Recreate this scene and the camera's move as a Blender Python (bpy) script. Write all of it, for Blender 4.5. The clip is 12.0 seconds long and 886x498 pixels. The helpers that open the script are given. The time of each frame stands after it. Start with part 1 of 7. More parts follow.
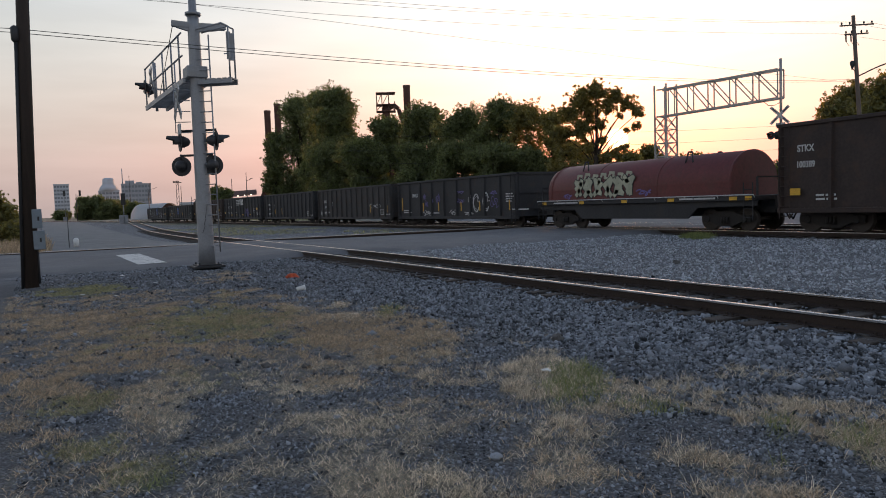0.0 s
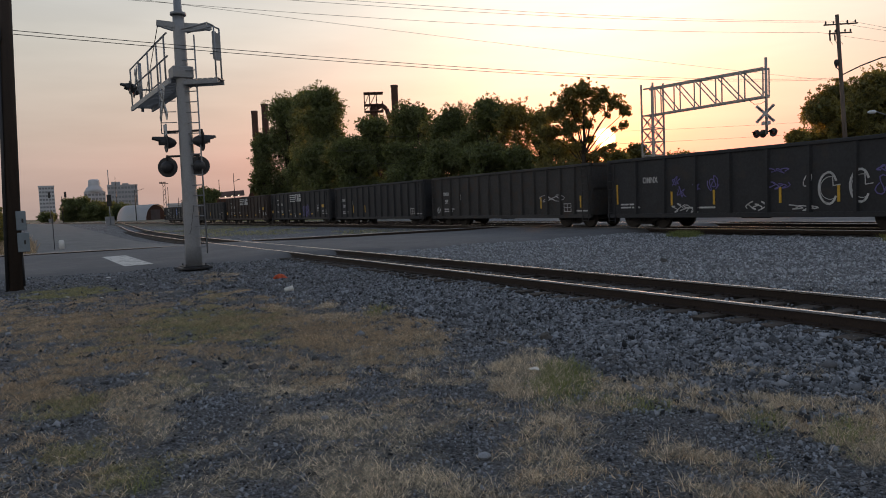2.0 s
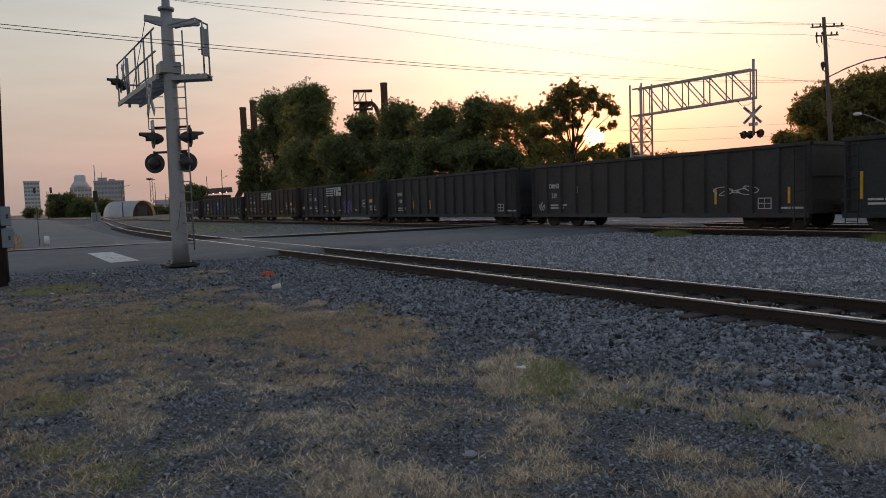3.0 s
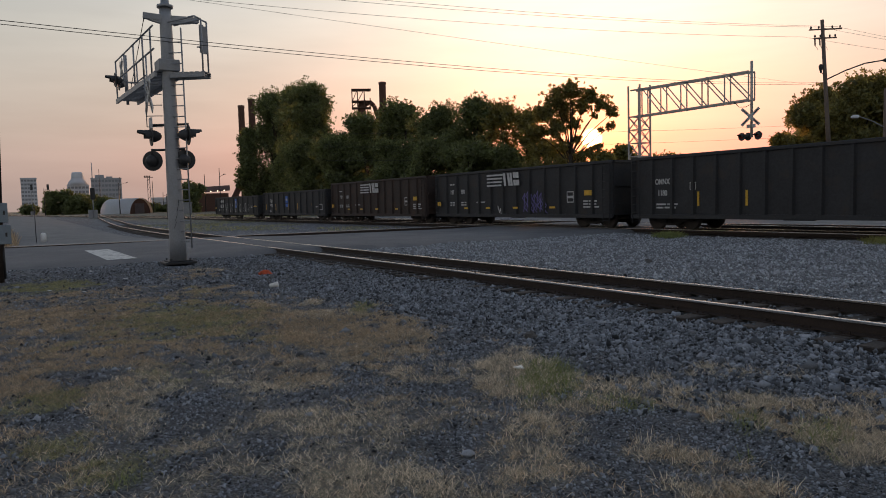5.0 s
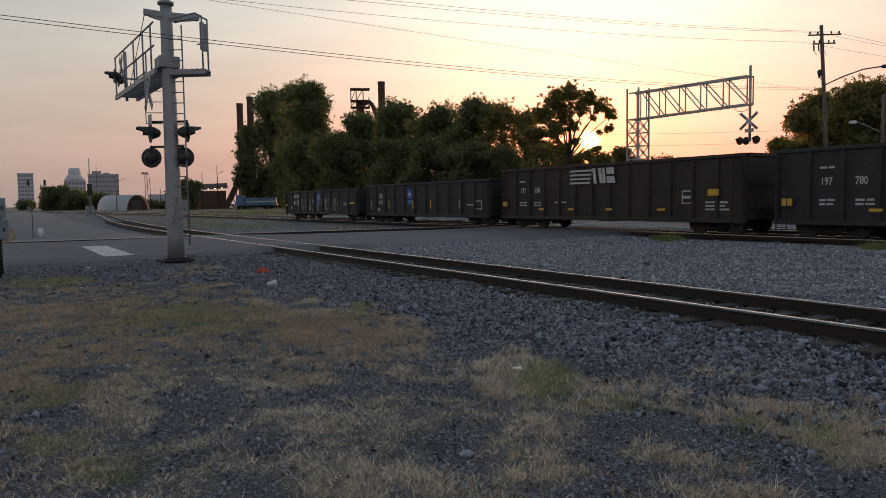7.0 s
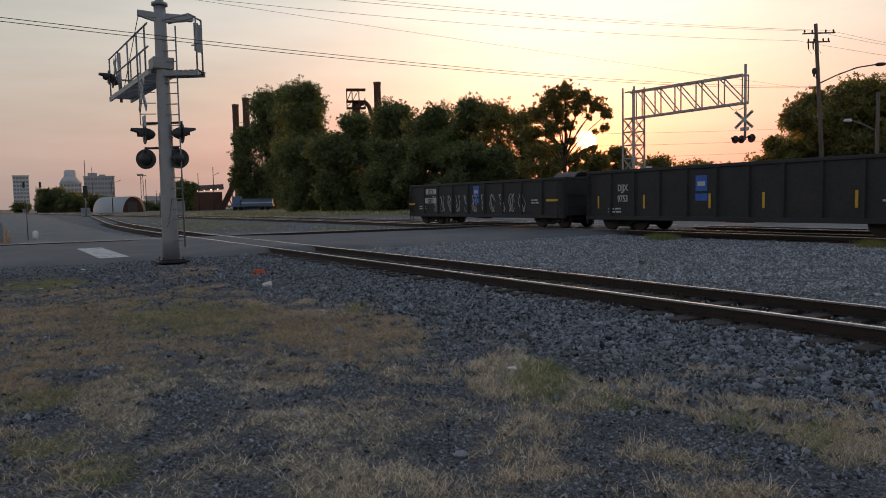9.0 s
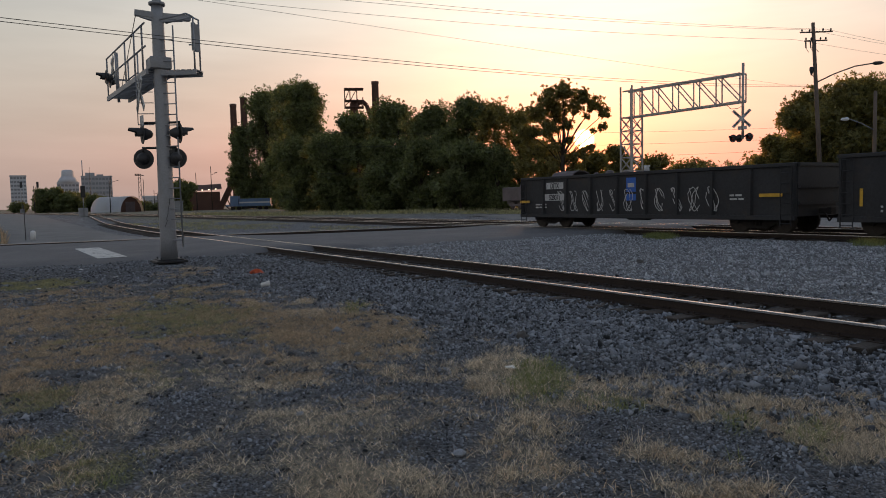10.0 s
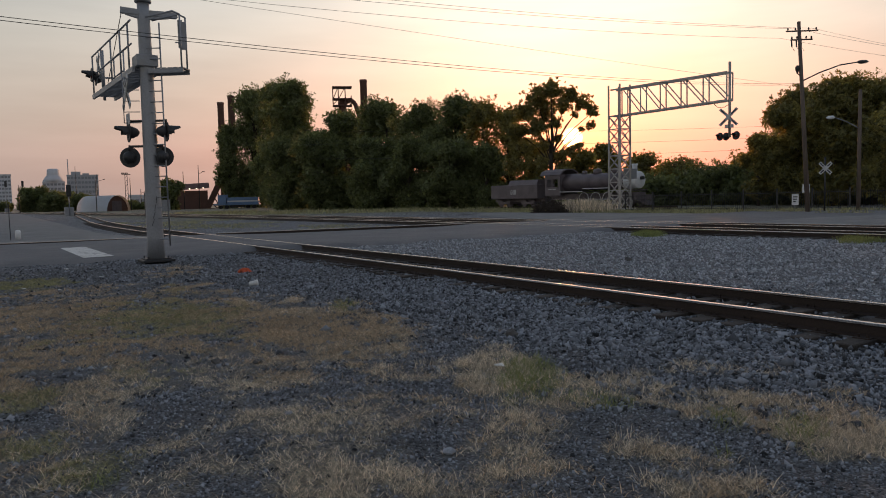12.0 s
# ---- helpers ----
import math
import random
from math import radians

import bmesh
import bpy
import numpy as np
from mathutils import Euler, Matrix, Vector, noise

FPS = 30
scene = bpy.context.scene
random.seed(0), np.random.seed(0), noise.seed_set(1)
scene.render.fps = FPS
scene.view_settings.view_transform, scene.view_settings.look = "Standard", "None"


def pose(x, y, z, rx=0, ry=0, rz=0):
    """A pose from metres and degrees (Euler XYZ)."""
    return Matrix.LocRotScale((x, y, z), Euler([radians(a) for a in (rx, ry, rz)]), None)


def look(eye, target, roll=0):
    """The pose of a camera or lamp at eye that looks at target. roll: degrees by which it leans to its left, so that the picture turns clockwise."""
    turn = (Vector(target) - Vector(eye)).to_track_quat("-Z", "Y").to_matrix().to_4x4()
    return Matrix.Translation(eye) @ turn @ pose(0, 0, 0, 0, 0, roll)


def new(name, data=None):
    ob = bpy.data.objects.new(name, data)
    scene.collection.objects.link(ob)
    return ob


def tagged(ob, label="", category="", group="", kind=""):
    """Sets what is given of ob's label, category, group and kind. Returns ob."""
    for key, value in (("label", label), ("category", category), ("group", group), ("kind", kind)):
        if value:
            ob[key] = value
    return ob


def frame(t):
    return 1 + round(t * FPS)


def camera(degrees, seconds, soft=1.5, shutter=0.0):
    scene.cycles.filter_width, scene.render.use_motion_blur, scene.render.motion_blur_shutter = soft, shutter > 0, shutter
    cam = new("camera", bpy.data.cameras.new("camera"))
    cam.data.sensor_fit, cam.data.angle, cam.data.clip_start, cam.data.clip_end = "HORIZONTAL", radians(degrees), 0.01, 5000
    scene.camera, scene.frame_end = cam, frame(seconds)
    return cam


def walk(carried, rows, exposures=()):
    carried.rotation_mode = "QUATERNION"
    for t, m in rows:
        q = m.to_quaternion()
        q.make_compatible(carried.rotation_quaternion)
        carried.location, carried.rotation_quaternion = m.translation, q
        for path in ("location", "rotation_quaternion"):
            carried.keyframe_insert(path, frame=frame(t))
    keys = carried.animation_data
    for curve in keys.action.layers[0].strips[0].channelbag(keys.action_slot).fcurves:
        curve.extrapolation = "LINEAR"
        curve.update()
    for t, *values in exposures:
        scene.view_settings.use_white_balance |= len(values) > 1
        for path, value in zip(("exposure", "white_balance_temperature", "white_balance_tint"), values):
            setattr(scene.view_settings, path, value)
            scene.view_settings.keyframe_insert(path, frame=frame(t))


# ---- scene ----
cam = camera(64.0, 12.0, soft=0.95)
PATH = [
    (0, (-0.02, -0.016, 1.732), (0.985, 1.708, 1.603), -2.1),
    (0.5, (-0.02, -0.018, 1.73), (0.99, 1.704, 1.6), -2.3),
    (1, (-0.016, -0.017, 1.729), (0.994, 1.704, 1.599), -2.6),
    (1.5, (-0.014, -0.021, 1.732), (1.002, 1.697, 1.6), -2.6),
    (2, (-0.004, -0.016, 1.73), (1.028, 1.692, 1.599), -2.4),
    (2.5, (-0.005, -0.018, 1.731), (1.045, 1.679, 1.596), -2.2),
    (3, (0.001, -0.02, 1.731), (1.06, 1.671, 1.594), -2.0),
    (5, (-0.008, -0.017, 1.728), (1.057, 1.67, 1.59), -1.6),
    (5.5, (-0.014, -0.016, 1.729), (1.051, 1.672, 1.59), -1.5),
    (6, (-0.023, -0.016, 1.729), (1.045, 1.669, 1.59), -1.1),
    (6.5, (-0.03, -0.011, 1.728), (1.042, 1.671, 1.591), -0.8),
    (7, (-0.041, -0.007, 1.729), (1.031, 1.675, 1.592), -0.9),
    (9, (-0.006, -0.008, 1.725), (1.074, 1.67, 1.588), -1.2),
    (9.5, (-0.005, -0.009, 1.723), (1.079, 1.666, 1.586), -1.2),
    (10, (-0.008, -0.014, 1.725), (1.076, 1.661, 1.586), -1.3),
    (10.5, (-0.012, -0.014, 1.724), (1.072, 1.661, 1.586), -1.4),
    (11, (-0.006, -0.011, 1.723), (1.079, 1.664, 1.583), -1.4),
    (11.5, (-0.005, -0.004, 1.721), (1.096, 1.66, 1.579), -1.4),
    (12, (-0.002, -0.004, 1.72), (1.108, 1.654, 1.576), -1.4),
]
EXPOSURES = [(0.0, 0.47, 6100, 10), (0.5, 0.40, 6250, 10), (1.0, 0.24, 6400, 10), (1.5, 0.16, 6500, 10), (3.0, 0.15, 6500, 10), (5.0, 0.10, 6500, 10), (12.0, 0.08, 6500, 10)]
walk(cam, [(t, look(eye, target, roll)) for t, eye, target, roll in PATH], EXPOSURES)

# ---- light ----
SUN_AZ, SUN_EL = radians(44.27), radians(4.45)
SUN_DIR = Vector((math.sin(SUN_AZ) * math.cos(SUN_EL), math.cos(SUN_AZ) * math.cos(SUN_EL), math.sin(SUN_EL)))
scene.view_settings.exposure = 0.0

world = bpy.data.worlds.new("evening_sky")
scene.world = world
world.use_nodes = True
wn, wl = world.node_tree.nodes, world.node_tree.links
wn.clear()


def wnode(kind, **props):
    n = wn.new(kind)
    for k, v in props.items():
        if k == "operation":
            n.operation = v
        elif k == "blend_type":
            n.blend_type = v
        elif k == "data_type":
            n.data_type = v
    return n


w_out = wn.new("ShaderNodeOutputWorld")
w_bg = wn.new("ShaderNodeBackground")
wl.new(w_bg.outputs[0], w_out.inputs[0])
w_sky = wn.new("ShaderNodeTexSky")
w_sky.sky_type = "NISHITA"
w_sky.sun_disc = False
w_sky.sun_elevation = SUN_EL
w_sky.sun_rotation = SUN_AZ
w_sky.dust_density = 2.0
w_sky.ozone_density = 2.0
w_co = wn.new("ShaderNodeTexCoord")
w_sep = wn.new("ShaderNodeSeparateXYZ")
wl.new(w_co.outputs["Generated"], w_sep.inputs[0])
# haze by height over the horizon
w_ramp = wn.new("ShaderNodeValToRGB")
wl.new(w_sep.outputs["Z"], w_ramp.inputs[0])
stops = [(0.0, (0.345, 0.285, 0.26)), (0.10, (0.38, 0.347, 0.308)), (0.22, (0.43, 0.42, 0.383)), (0.36, (0.40, 0.405, 0.42)),
         (0.62, (0.195, 0.235, 0.305)), (1.0, (0.145, 0.185, 0.26))]
while len(w_ramp.color_ramp.elements) < len(stops):
    w_ramp.color_ramp.elements.new(0.5)
for el, (p, c) in zip(w_ramp.color_ramp.elements, stops):
    el.position, el.color = p, (*c, 1)
# glow round the low sun
w_dot = wnode("ShaderNodeVectorMath", operation="DOT_PRODUCT")
w_nrm = wnode("ShaderNodeVectorMath", operation="NORMALIZE")
wl.new(w_co.outputs["Generated"], w_nrm.inputs[0])
wl.new(w_nrm.outputs[0], w_dot.inputs[0])
w_dot.inputs[1].default_value = SUN_DIR


def w_power(exponent, colour):
    m0 = wnode("ShaderNodeMath", operation="MAXIMUM")
    m0.inputs[1].default_value = 0.0
    wl.new(w_dot.outputs["Value"], m0.inputs[0])
    m1 = wnode("ShaderNodeMath", operation="POWER")
    m1.inputs[1].default_value = exponent
    wl.new(m0.outputs[0], m1.inputs[0])
    v = wnode("ShaderNodeVectorMath", operation="SCALE")
    v.inputs[0].default_value = colour
    wl.new(m1.outputs[0], v.inputs["Scale"])
    return v.outputs[0]


def w_add(a, b):
    v = wnode("ShaderNodeVectorMath", operation="ADD")
    wl.new(a, v.inputs[0])
    wl.new(b, v.inputs[1])
    return v.outputs[0]


w_wide = w_add(w_power(5.0, (0.265, 0.247, 0.222)), w_power(22.0, (0.39, 0.335, 0.305)))
# the air near the horizon reddens the glow
w_red = wn.new("ShaderNodeValToRGB")
wl.new(w_sep.outputs["Z"], w_red.inputs[0])
reds = [(0.0, (0.42, 0.12, 0.04)), (0.07, (0.80, 0.27, 0.15)), (0.15, (1.0, 0.59, 0.42)), (0.26, (1.0, 0.89, 0.79)), (0.5, (1.0, 1.0, 1.0))]
while len(w_red.color_ramp.elements) < len(reds):
    w_red.color_ramp.elements.new(0.5)
for el, (p, c) in zip(w_red.color_ramp.elements, reds):
    el.position, el.color = p, (*c, 1)
w_tint = wnode("ShaderNodeVectorMath", operation="MULTIPLY")
wl.new(w_wide, w_tint.inputs[0])
wl.new(w_red.outputs["Color"], w_tint.inputs[1])
w_halo = w_add(w_power(900.0, (0.9, 0.24, 0.0)), w_power(170.0, (0.16, 0.03, 0.0)))
# the sun's disc, softened by haze
w_disc = wn.new("ShaderNodeMapRange")
w_disc.interpolation_type = "SMOOTHSTEP"
w_disc.inputs["From Min"].default_value, w_disc.inputs["From Max"].default_value = math.cos(radians(0.85)), math.cos(radians(0.5))
wl.new(w_dot.outputs["Value"], w_disc.inputs["Value"])
w_sun = wnode("ShaderNodeVectorMath", operation="SCALE")
w_sun.inputs[0].default_value = (8.0, 5.6, 2.2)
wl.new(w_disc.outputs[0], w_sun.inputs["Scale"])
w_tot = w_add(w_add(w_tint.outputs[0], w_halo), w_sun.outputs[0])
# thin streaks of cloud
w_map = wn.new("ShaderNodeMapping")
w_map.inputs["Scale"].default_value = (2.0, 2.0, 14.0)
wl.new(w_co.outputs["Generated"], w_map.inputs[0])
w_cl = wn.new("ShaderNodeTexNoise")
w_cl.inputs["Scale"].default_value = 2.2
w_cl.inputs["Detail"].default_value = 5.0
wl.new(w_map.outputs[0], w_cl.inputs["Vector"])
w_mr = wn.new("ShaderNodeMapRange")
w_mr.inputs["From Min"].default_value, w_mr.inputs["From Max"].default_value = 0.35, 0.75
w_mr.inputs["To Min"].default_value, w_mr.inputs["To Max"].default_value = 0.95, 1.10
wl.new(w_cl.outputs["Fac"], w_mr.inputs["Value"])
w_base = w_add(w_ramp.outputs["Color"], w_tot)
w_mul = wnode("ShaderNodeVectorMath", operation="SCALE")
wl.new(w_base, w_mul.inputs[0])
wl.new(w_mr.outputs[0], w_mul.inputs["Scale"])
w_ns = wnode("ShaderNodeVectorMath", operation="SCALE")
w_ns.inputs["Scale"].default_value = 0.035
w_skt = wnode("ShaderNodeVectorMath", operation="MULTIPLY")
wl.new(w_sky.outputs[0], w_skt.inputs[0])
wl.new(w_red.outputs["Color"], w_skt.inputs[1])
wl.new(w_skt.outputs[0], w_ns.inputs[0])
wl.new(w_add(w_mul.outputs[0], w_ns.outputs[0]), w_bg.inputs["Color"])
w_bg.inputs["Strength"].default_value = 1.0

sun_data = bpy.data.lights.new("sun", "SUN")
sun_data.energy, sun_data.angle, sun_data.color = 1.6, radians(1.2), (1.0, 0.46, 0.18)
sun_lamp = new("sun", sun_data)
sun_lamp.matrix_world = look((0, 0, 30), Vector((0, 0, 30)) - SUN_DIR)


# ---- materials ----
def material(name, colour, rough=0.8, metal=0.0, vary=0.25, scale=3.0, fine=40.0, bump=0.2, bump_scale=60.0, second=None,
             second_at=(0.5, 0.7), streak=(1, 1, 1), island=0.0, objrand=0.0, trans=0.0, spec=0.5, glowthrough=None):
    """A painted, mineral or wooden surface: a base colour that varies at two scales, a second colour for wear, fine relief."""
    m = bpy.data.materials.new(name)
    m.use_nodes = True
    nt = m.node_tree
    N, L = nt.nodes, nt.links
    bsdf = N["Principled BSDF"]
    bsdf.inputs["Roughness"].default_value = rough
    bsdf.inputs["Metallic"].default_value = metal
    bsdf.inputs["Specular IOR Level"].default_value = spec
    co = N.new("ShaderNodeTexCoord")
    mp = N.new("ShaderNodeMapping")
    mp.inputs["Scale"].default_value = streak
    L.new(co.outputs["Object"], mp.inputs[0])
    big = N.new("ShaderNodeTexNoise")
    big.inputs["Scale"].default_value, big.inputs["Detail"].default_value = scale, 4.0
    L.new(mp.outputs[0], big.inputs["Vector"])
    small = N.new("ShaderNodeTexNoise")
    small.inputs["Scale"].default_value, small.inputs["Detail"].default_value = fine, 3.0
    L.new(mp.outputs[0], small.inputs["Vector"])
    mix0 = N.new("ShaderNodeMix")
    mix0.data_type = "RGBA"
    mix0.inputs[6].default_value = (*[c * (1 - vary) for c in colour], 1)
    mix0.inputs[7].default_value = (*[min(1, c * (1 + vary)) for c in colour], 1)
    add = N.new("ShaderNodeMath")
    add.operation = "ADD"
    L.new(big.outputs["Fac"], add.inputs[0])
    L.new(small.outputs["Fac"], add.inputs[1])
    mr = N.new("ShaderNodeMapRange")
    mr.inputs["From Min"].default_value, mr.inputs["From Max"].default_value = 0.7, 1.3
    L.new(add.outputs[0], mr.inputs["Value"])
    L.new(mr.outputs[0], mix0.inputs["Factor"])
    out = mix0.outputs[2]
    if second:
        wr = N.new("ShaderNodeTexNoise")
        wr.inputs["Scale"].default_value, wr.inputs["Detail"].default_value = scale * 2.3, 7.0
        L.new(mp.outputs[0], wr.inputs["Vector"])
        mr2 = N.new("ShaderNodeMapRange")
        mr2.inputs["From Min"].default_value, mr2.inputs["From Max"].default_value = second_at
        L.new(wr.outputs["Fac"], mr2.inputs["Value"])
        mix1 = N.new("ShaderNodeMix")
        mix1.data_type = "RGBA"
        L.new(mr2.outputs[0], mix1.inputs["Factor"])
        L.new(out, mix1.inputs[6])
        mix1.inputs[7].default_value = (*second, 1)
        out = mix1.outputs[2]
    if island or objrand:
        src = N.new("ShaderNodeNewGeometry").outputs["Random Per Island"] if island else N.new("ShaderNodeObjectInfo").outputs["Random"]
        amount = island or objrand
        mr3 = N.new("ShaderNodeMapRange")
        mr3.inputs["To Min"].default_value, mr3.inputs["To Max"].default_value = 1 - amount, 1 + amount
        L.new(src, mr3.inputs["Value"])
        sc = N.new("ShaderNodeVectorMath")
        sc.operation = "SCALE"
        L.new(out, sc.inputs[0])
        L.new(mr3.outputs[0], sc.inputs["Scale"])
        out = sc.outputs[0]
    L.new(out, bsdf.inputs["Base Color"])
    if bump:
        bn = N.new("ShaderNodeTexNoise")
        bn.inputs["Scale"].default_value, bn.inputs["Detail"].default_value = bump_scale, 5.0
        L.new(co.outputs["Object"], bn.inputs["Vector"])
        bp = N.new("ShaderNodeBump")
        bp.inputs["Strength"].default_value = bump
        bp.inputs["Distance"].default_value = 0.02
        L.new(bn.outputs["Fac"], bp.inputs["Height"])
        L.new(bp.outputs[0], bsdf.inputs["Normal"])
    if trans:
        tr = N.new("ShaderNodeBsdfTranslucent")
        if glowthrough:
            # light that comes through a leaf is yellower than what it throws back
            tint = N.new("ShaderNodeVectorMath")
            tint.operation = "MULTIPLY"
            tint.inputs[1].default_value = glowthrough
            L.new(out, tint.inputs[0])
            L.new(tint.outputs[0], tr.inputs["Color"])
        else:
            L.new(out, tr.inputs["Color"])
        ms = N.new("ShaderNodeMixShader")
        ms.inputs[0].default_value = trans
        L.new(bsdf.outputs[0], ms.inputs[1])
        L.new(tr.outputs[0], ms.inputs[2])
        L.new(ms.outputs[0], N["Material Output"].inputs["Surface"])
    return m


def glow(name, colour, strength):
    m = bpy.data.materials.new(name)
    m.use_nodes = True
    N, L = m.node_tree.nodes, m.node_tree.links
    N.remove(N["Principled BSDF"])
    e = N.new("ShaderNodeEmission")
    e.inputs["Color"].default_value, e.inputs["Strength"].default_value = (*colour, 1), strength
    L.new(e.outputs[0], N["Material Output"].inputs["Surface"])
    return m


ASPHALT = material("asphalt", (0.13, 0.13, 0.136), 0.85, vary=0.25, scale=0.35, fine=35, bump=0.4, bump_scale=90, second=(0.17, 0.165, 0.16), second_at=(0.5, 0.75))
PALE_ASPHALT = material("pale_asphalt", (0.17, 0.168, 0.165), 0.85, vary=0.25, scale=0.35, fine=35, bump=0.4, bump_scale=90, second=(0.23, 0.225, 0.215), second_at=(0.5, 0.75))
ROAD_PAINT = material("worn_road_paint", (0.62, 0.61, 0.58), 0.7, vary=0.15, scale=2, second=(0.14, 0.14, 0.14), second_at=(0.58, 0.66))
GRAVEL_STONE = material("crushed_limestone", (0.178, 0.19, 0.21), 0.85, vary=0.2, scale=6, fine=80, bump=0.3, island=0.92, spec=0.3)
YARD_STONE = material("pale_crushed_limestone", (0.31, 0.325, 0.35), 0.8, vary=0.2, scale=6, fine=80, bump=0.3, island=0.7)
OLIVE_GRASS = material("olive_dry_lawn", (0.34, 0.32, 0.16), 0.75, vary=0.25, scale=1.5, island=0.5, bump=0, trans=0.3)
STRAW = material("dry_grass", (0.66, 0.56, 0.42), 0.75, vary=0.25, scale=1.2, island=0.75, bump=0, trans=0.3)
STRAW_RED = material("reddish_dead_grass", (0.50, 0.375, 0.245), 0.75, vary=0.25, scale=1.2, island=0.6, bump=0, trans=0.3)
GREEN_GRASS = material("green_grass", (0.23, 0.26, 0.09), 0.7, vary=0.25, scale=2, island=0.4, bump=0, trans=0.35)
RAIL_STEEL = material("rusty_rail", (0.032, 0.021, 0.016), 0.7, 0.2, vary=0.3, scale=4, bump=0.2)
RAIL_HEAD = material("polished_rail_head", (0.80, 0.77, 0.73), 0.2, 1.0, vary=0.1, scale=5, bump=0.02, streak=(1, 0.05, 1))
TIE_WOOD = material("creosoted_tie", (0.045, 0.036, 0.03), 0.85, vary=0.35, scale=4, fine=50, bump=0.6, bump_scale=30, streak=(0.3, 3, 1), objrand=0.35)
CAR_BLACK = material("black_gondola_paint", (0.024, 0.025, 0.028), 0.65, vary=0.3, scale=0.8, fine=12, bump=0.25, bump_scale=9, second=(0.042, 0.032, 0.027), second_at=(0.55, 0.8))
CAR_BROWN = material("brown_gondola_paint", (0.036, 0.024, 0.020), 0.7, vary=0.3, scale=0.8, fine=12, bump=0.25, bump_scale=9, second=(0.06, 0.032, 0.02), second_at=(0.5, 0.75))
FADED_BLUE = material("faded_blue_locomotive_paint", (0.10, 0.17, 0.29), 0.55, vary=0.2, scale=0.8, bump=0.05)
CAR_GREY = material("dusty_grey_gondola_paint", (0.040, 0.038, 0.037), 0.7, vary=0.3, scale=0.8, fine=12, bump=0.25, bump_scale=9, second=(0.055, 0.036, 0.026), second_at=(0.52, 0.75))
COIL_RED = material("faded_oxide_red_hood", (0.115, 0.024, 0.022), 0.55, vary=0.22, scale=0.7, fine=9, bump=0.12, bump_scale=6, second=(0.09, 0.035, 0.028), second_at=(0.55, 0.8))
TRUCK_IRON = material("greasy_truck_iron", (0.022, 0.019, 0.017), 0.75, 0.1, vary=0.35, scale=3, bump=0.3)
WHEEL_STEEL = material("wheel_steel", (0.05, 0.043, 0.038), 0.55, 0.5, vary=0.3, scale=4, bump=0.1)
WHITE_PAINT = material("chalky_white_paint", (0.52, 0.52, 0.51), 0.75, vary=0.2, scale=3, bump=0.05, second=(0.2, 0.19, 0.18), second_at=(0.6, 0.75))
YELLOW_PAINT = material("yellow_reflector", (0.62, 0.36, 0.03), 0.45, vary=0.2, scale=5, bump=0)
BLUE_PAINT = material("blue_placard", (0.03, 0.13, 0.50), 0.5, vary=0.15, scale=5, bump=0)
GRAFFITI_PALE = material("pale_spray_paint", (0.40, 0.40, 0.29), 0.65, vary=0.25, scale=2, bump=0.05)
GRAFFITI_VIOLET = material("violet_spray_paint", (0.14, 0.12, 0.30), 0.65, vary=0.3, scale=2, bump=0.05)
GALVANISED = material("galvanised_aluminium", (0.29, 0.30, 0.32), 0.5, 0.35, vary=0.15, scale=1.2, fine=25, bump=0.08, second=(0.27, 0.27, 0.27), second_at=(0.55, 0.75))
DARK_STEEL = material("dark_painted_steel", (0.03, 0.03, 0.032), 0.55, 0.1, vary=0.25, scale=4, bump=0.1)
BLACK_LAMP = material("matt_black_lamp", (0.035, 0.035, 0.037), 0.6, vary=0.2, scale=6, bump=0.05)
LENS_GLASS = material("dark_lens", (0.10, 0.10, 0.11), 0.15, vary=0.2, scale=4, bump=0)
LENS_RED = material("unlit_red_lens", (0.16, 0.015, 0.012), 0.12, vary=0.2, scale=4, bump=0)
# paler, browner copy of the pole wood: warm backlight put into its colour
BACKLIT_POLE = material("backlit_brown_pole_wood", (0.13, 0.10, 0.08), 0.85, vary=0.3, scale=2, fine=30, bump=0.7, bump_scale=25, streak=(6, 6, 0.4))
POLE_WOOD = material("tarred_pole_wood", (0.035, 0.024, 0.018), 0.85, vary=0.3, scale=2, fine=30, bump=0.7, bump_scale=25, streak=(6, 6, 0.4))
GREY_BOX = material("grey_meter_box", (0.20, 0.24, 0.28), 0.5, 0.2, vary=0.1, scale=6, bump=0.02)
WIRE = material("weathered_wire", (0.03, 0.03, 0.03), 0.6, vary=0.1, bump=0)
BARK = material("bark", (0.055, 0.042, 0.032), 0.9, vary=0.35, scale=2, fine=20, bump=0.8, bump_scale=12, streak=(3, 3, 0.5))
LEAF = material("summer_leaf", (0.16, 0.18, 0.085), 0.6, vary=0.3, scale=0.25, fine=3, bump=0, island=0.45, trans=0.55, glowthrough=(2.6, 1.7, 0.7))
LEAF_DARK = material("dense_leaf", (0.15, 0.175, 0.085), 0.6, vary=0.3, scale=0.25, fine=3, bump=0, island=0.45, trans=0.5, glowthrough=(1.3, 1.2, 0.6))
TRUSS_STEEL = material("aged_aluminium_truss", (0.42, 0.40, 0.38), 0.5, 0.4, vary=0.15, scale=2, bump=0.05)
# black lifted towards purple grey: haze and sheen put into the colour
LOCO_BLACK = material("hazed_locomotive_black", (0.12, 0.10, 0.107), 0.5, 0.1, vary=0.3, scale=1, bump=0.1)
SILVER_PAINT = material("silver_smokebox", (0.66, 0.68, 0.70), 0.5, 0.0, vary=0.12, scale=3, bump=0.05)
ORANGE_PLASTIC = material("orange_rag", (0.55, 0.09, 0.03), 0.7, vary=0.2, scale=20, bump=0.1)
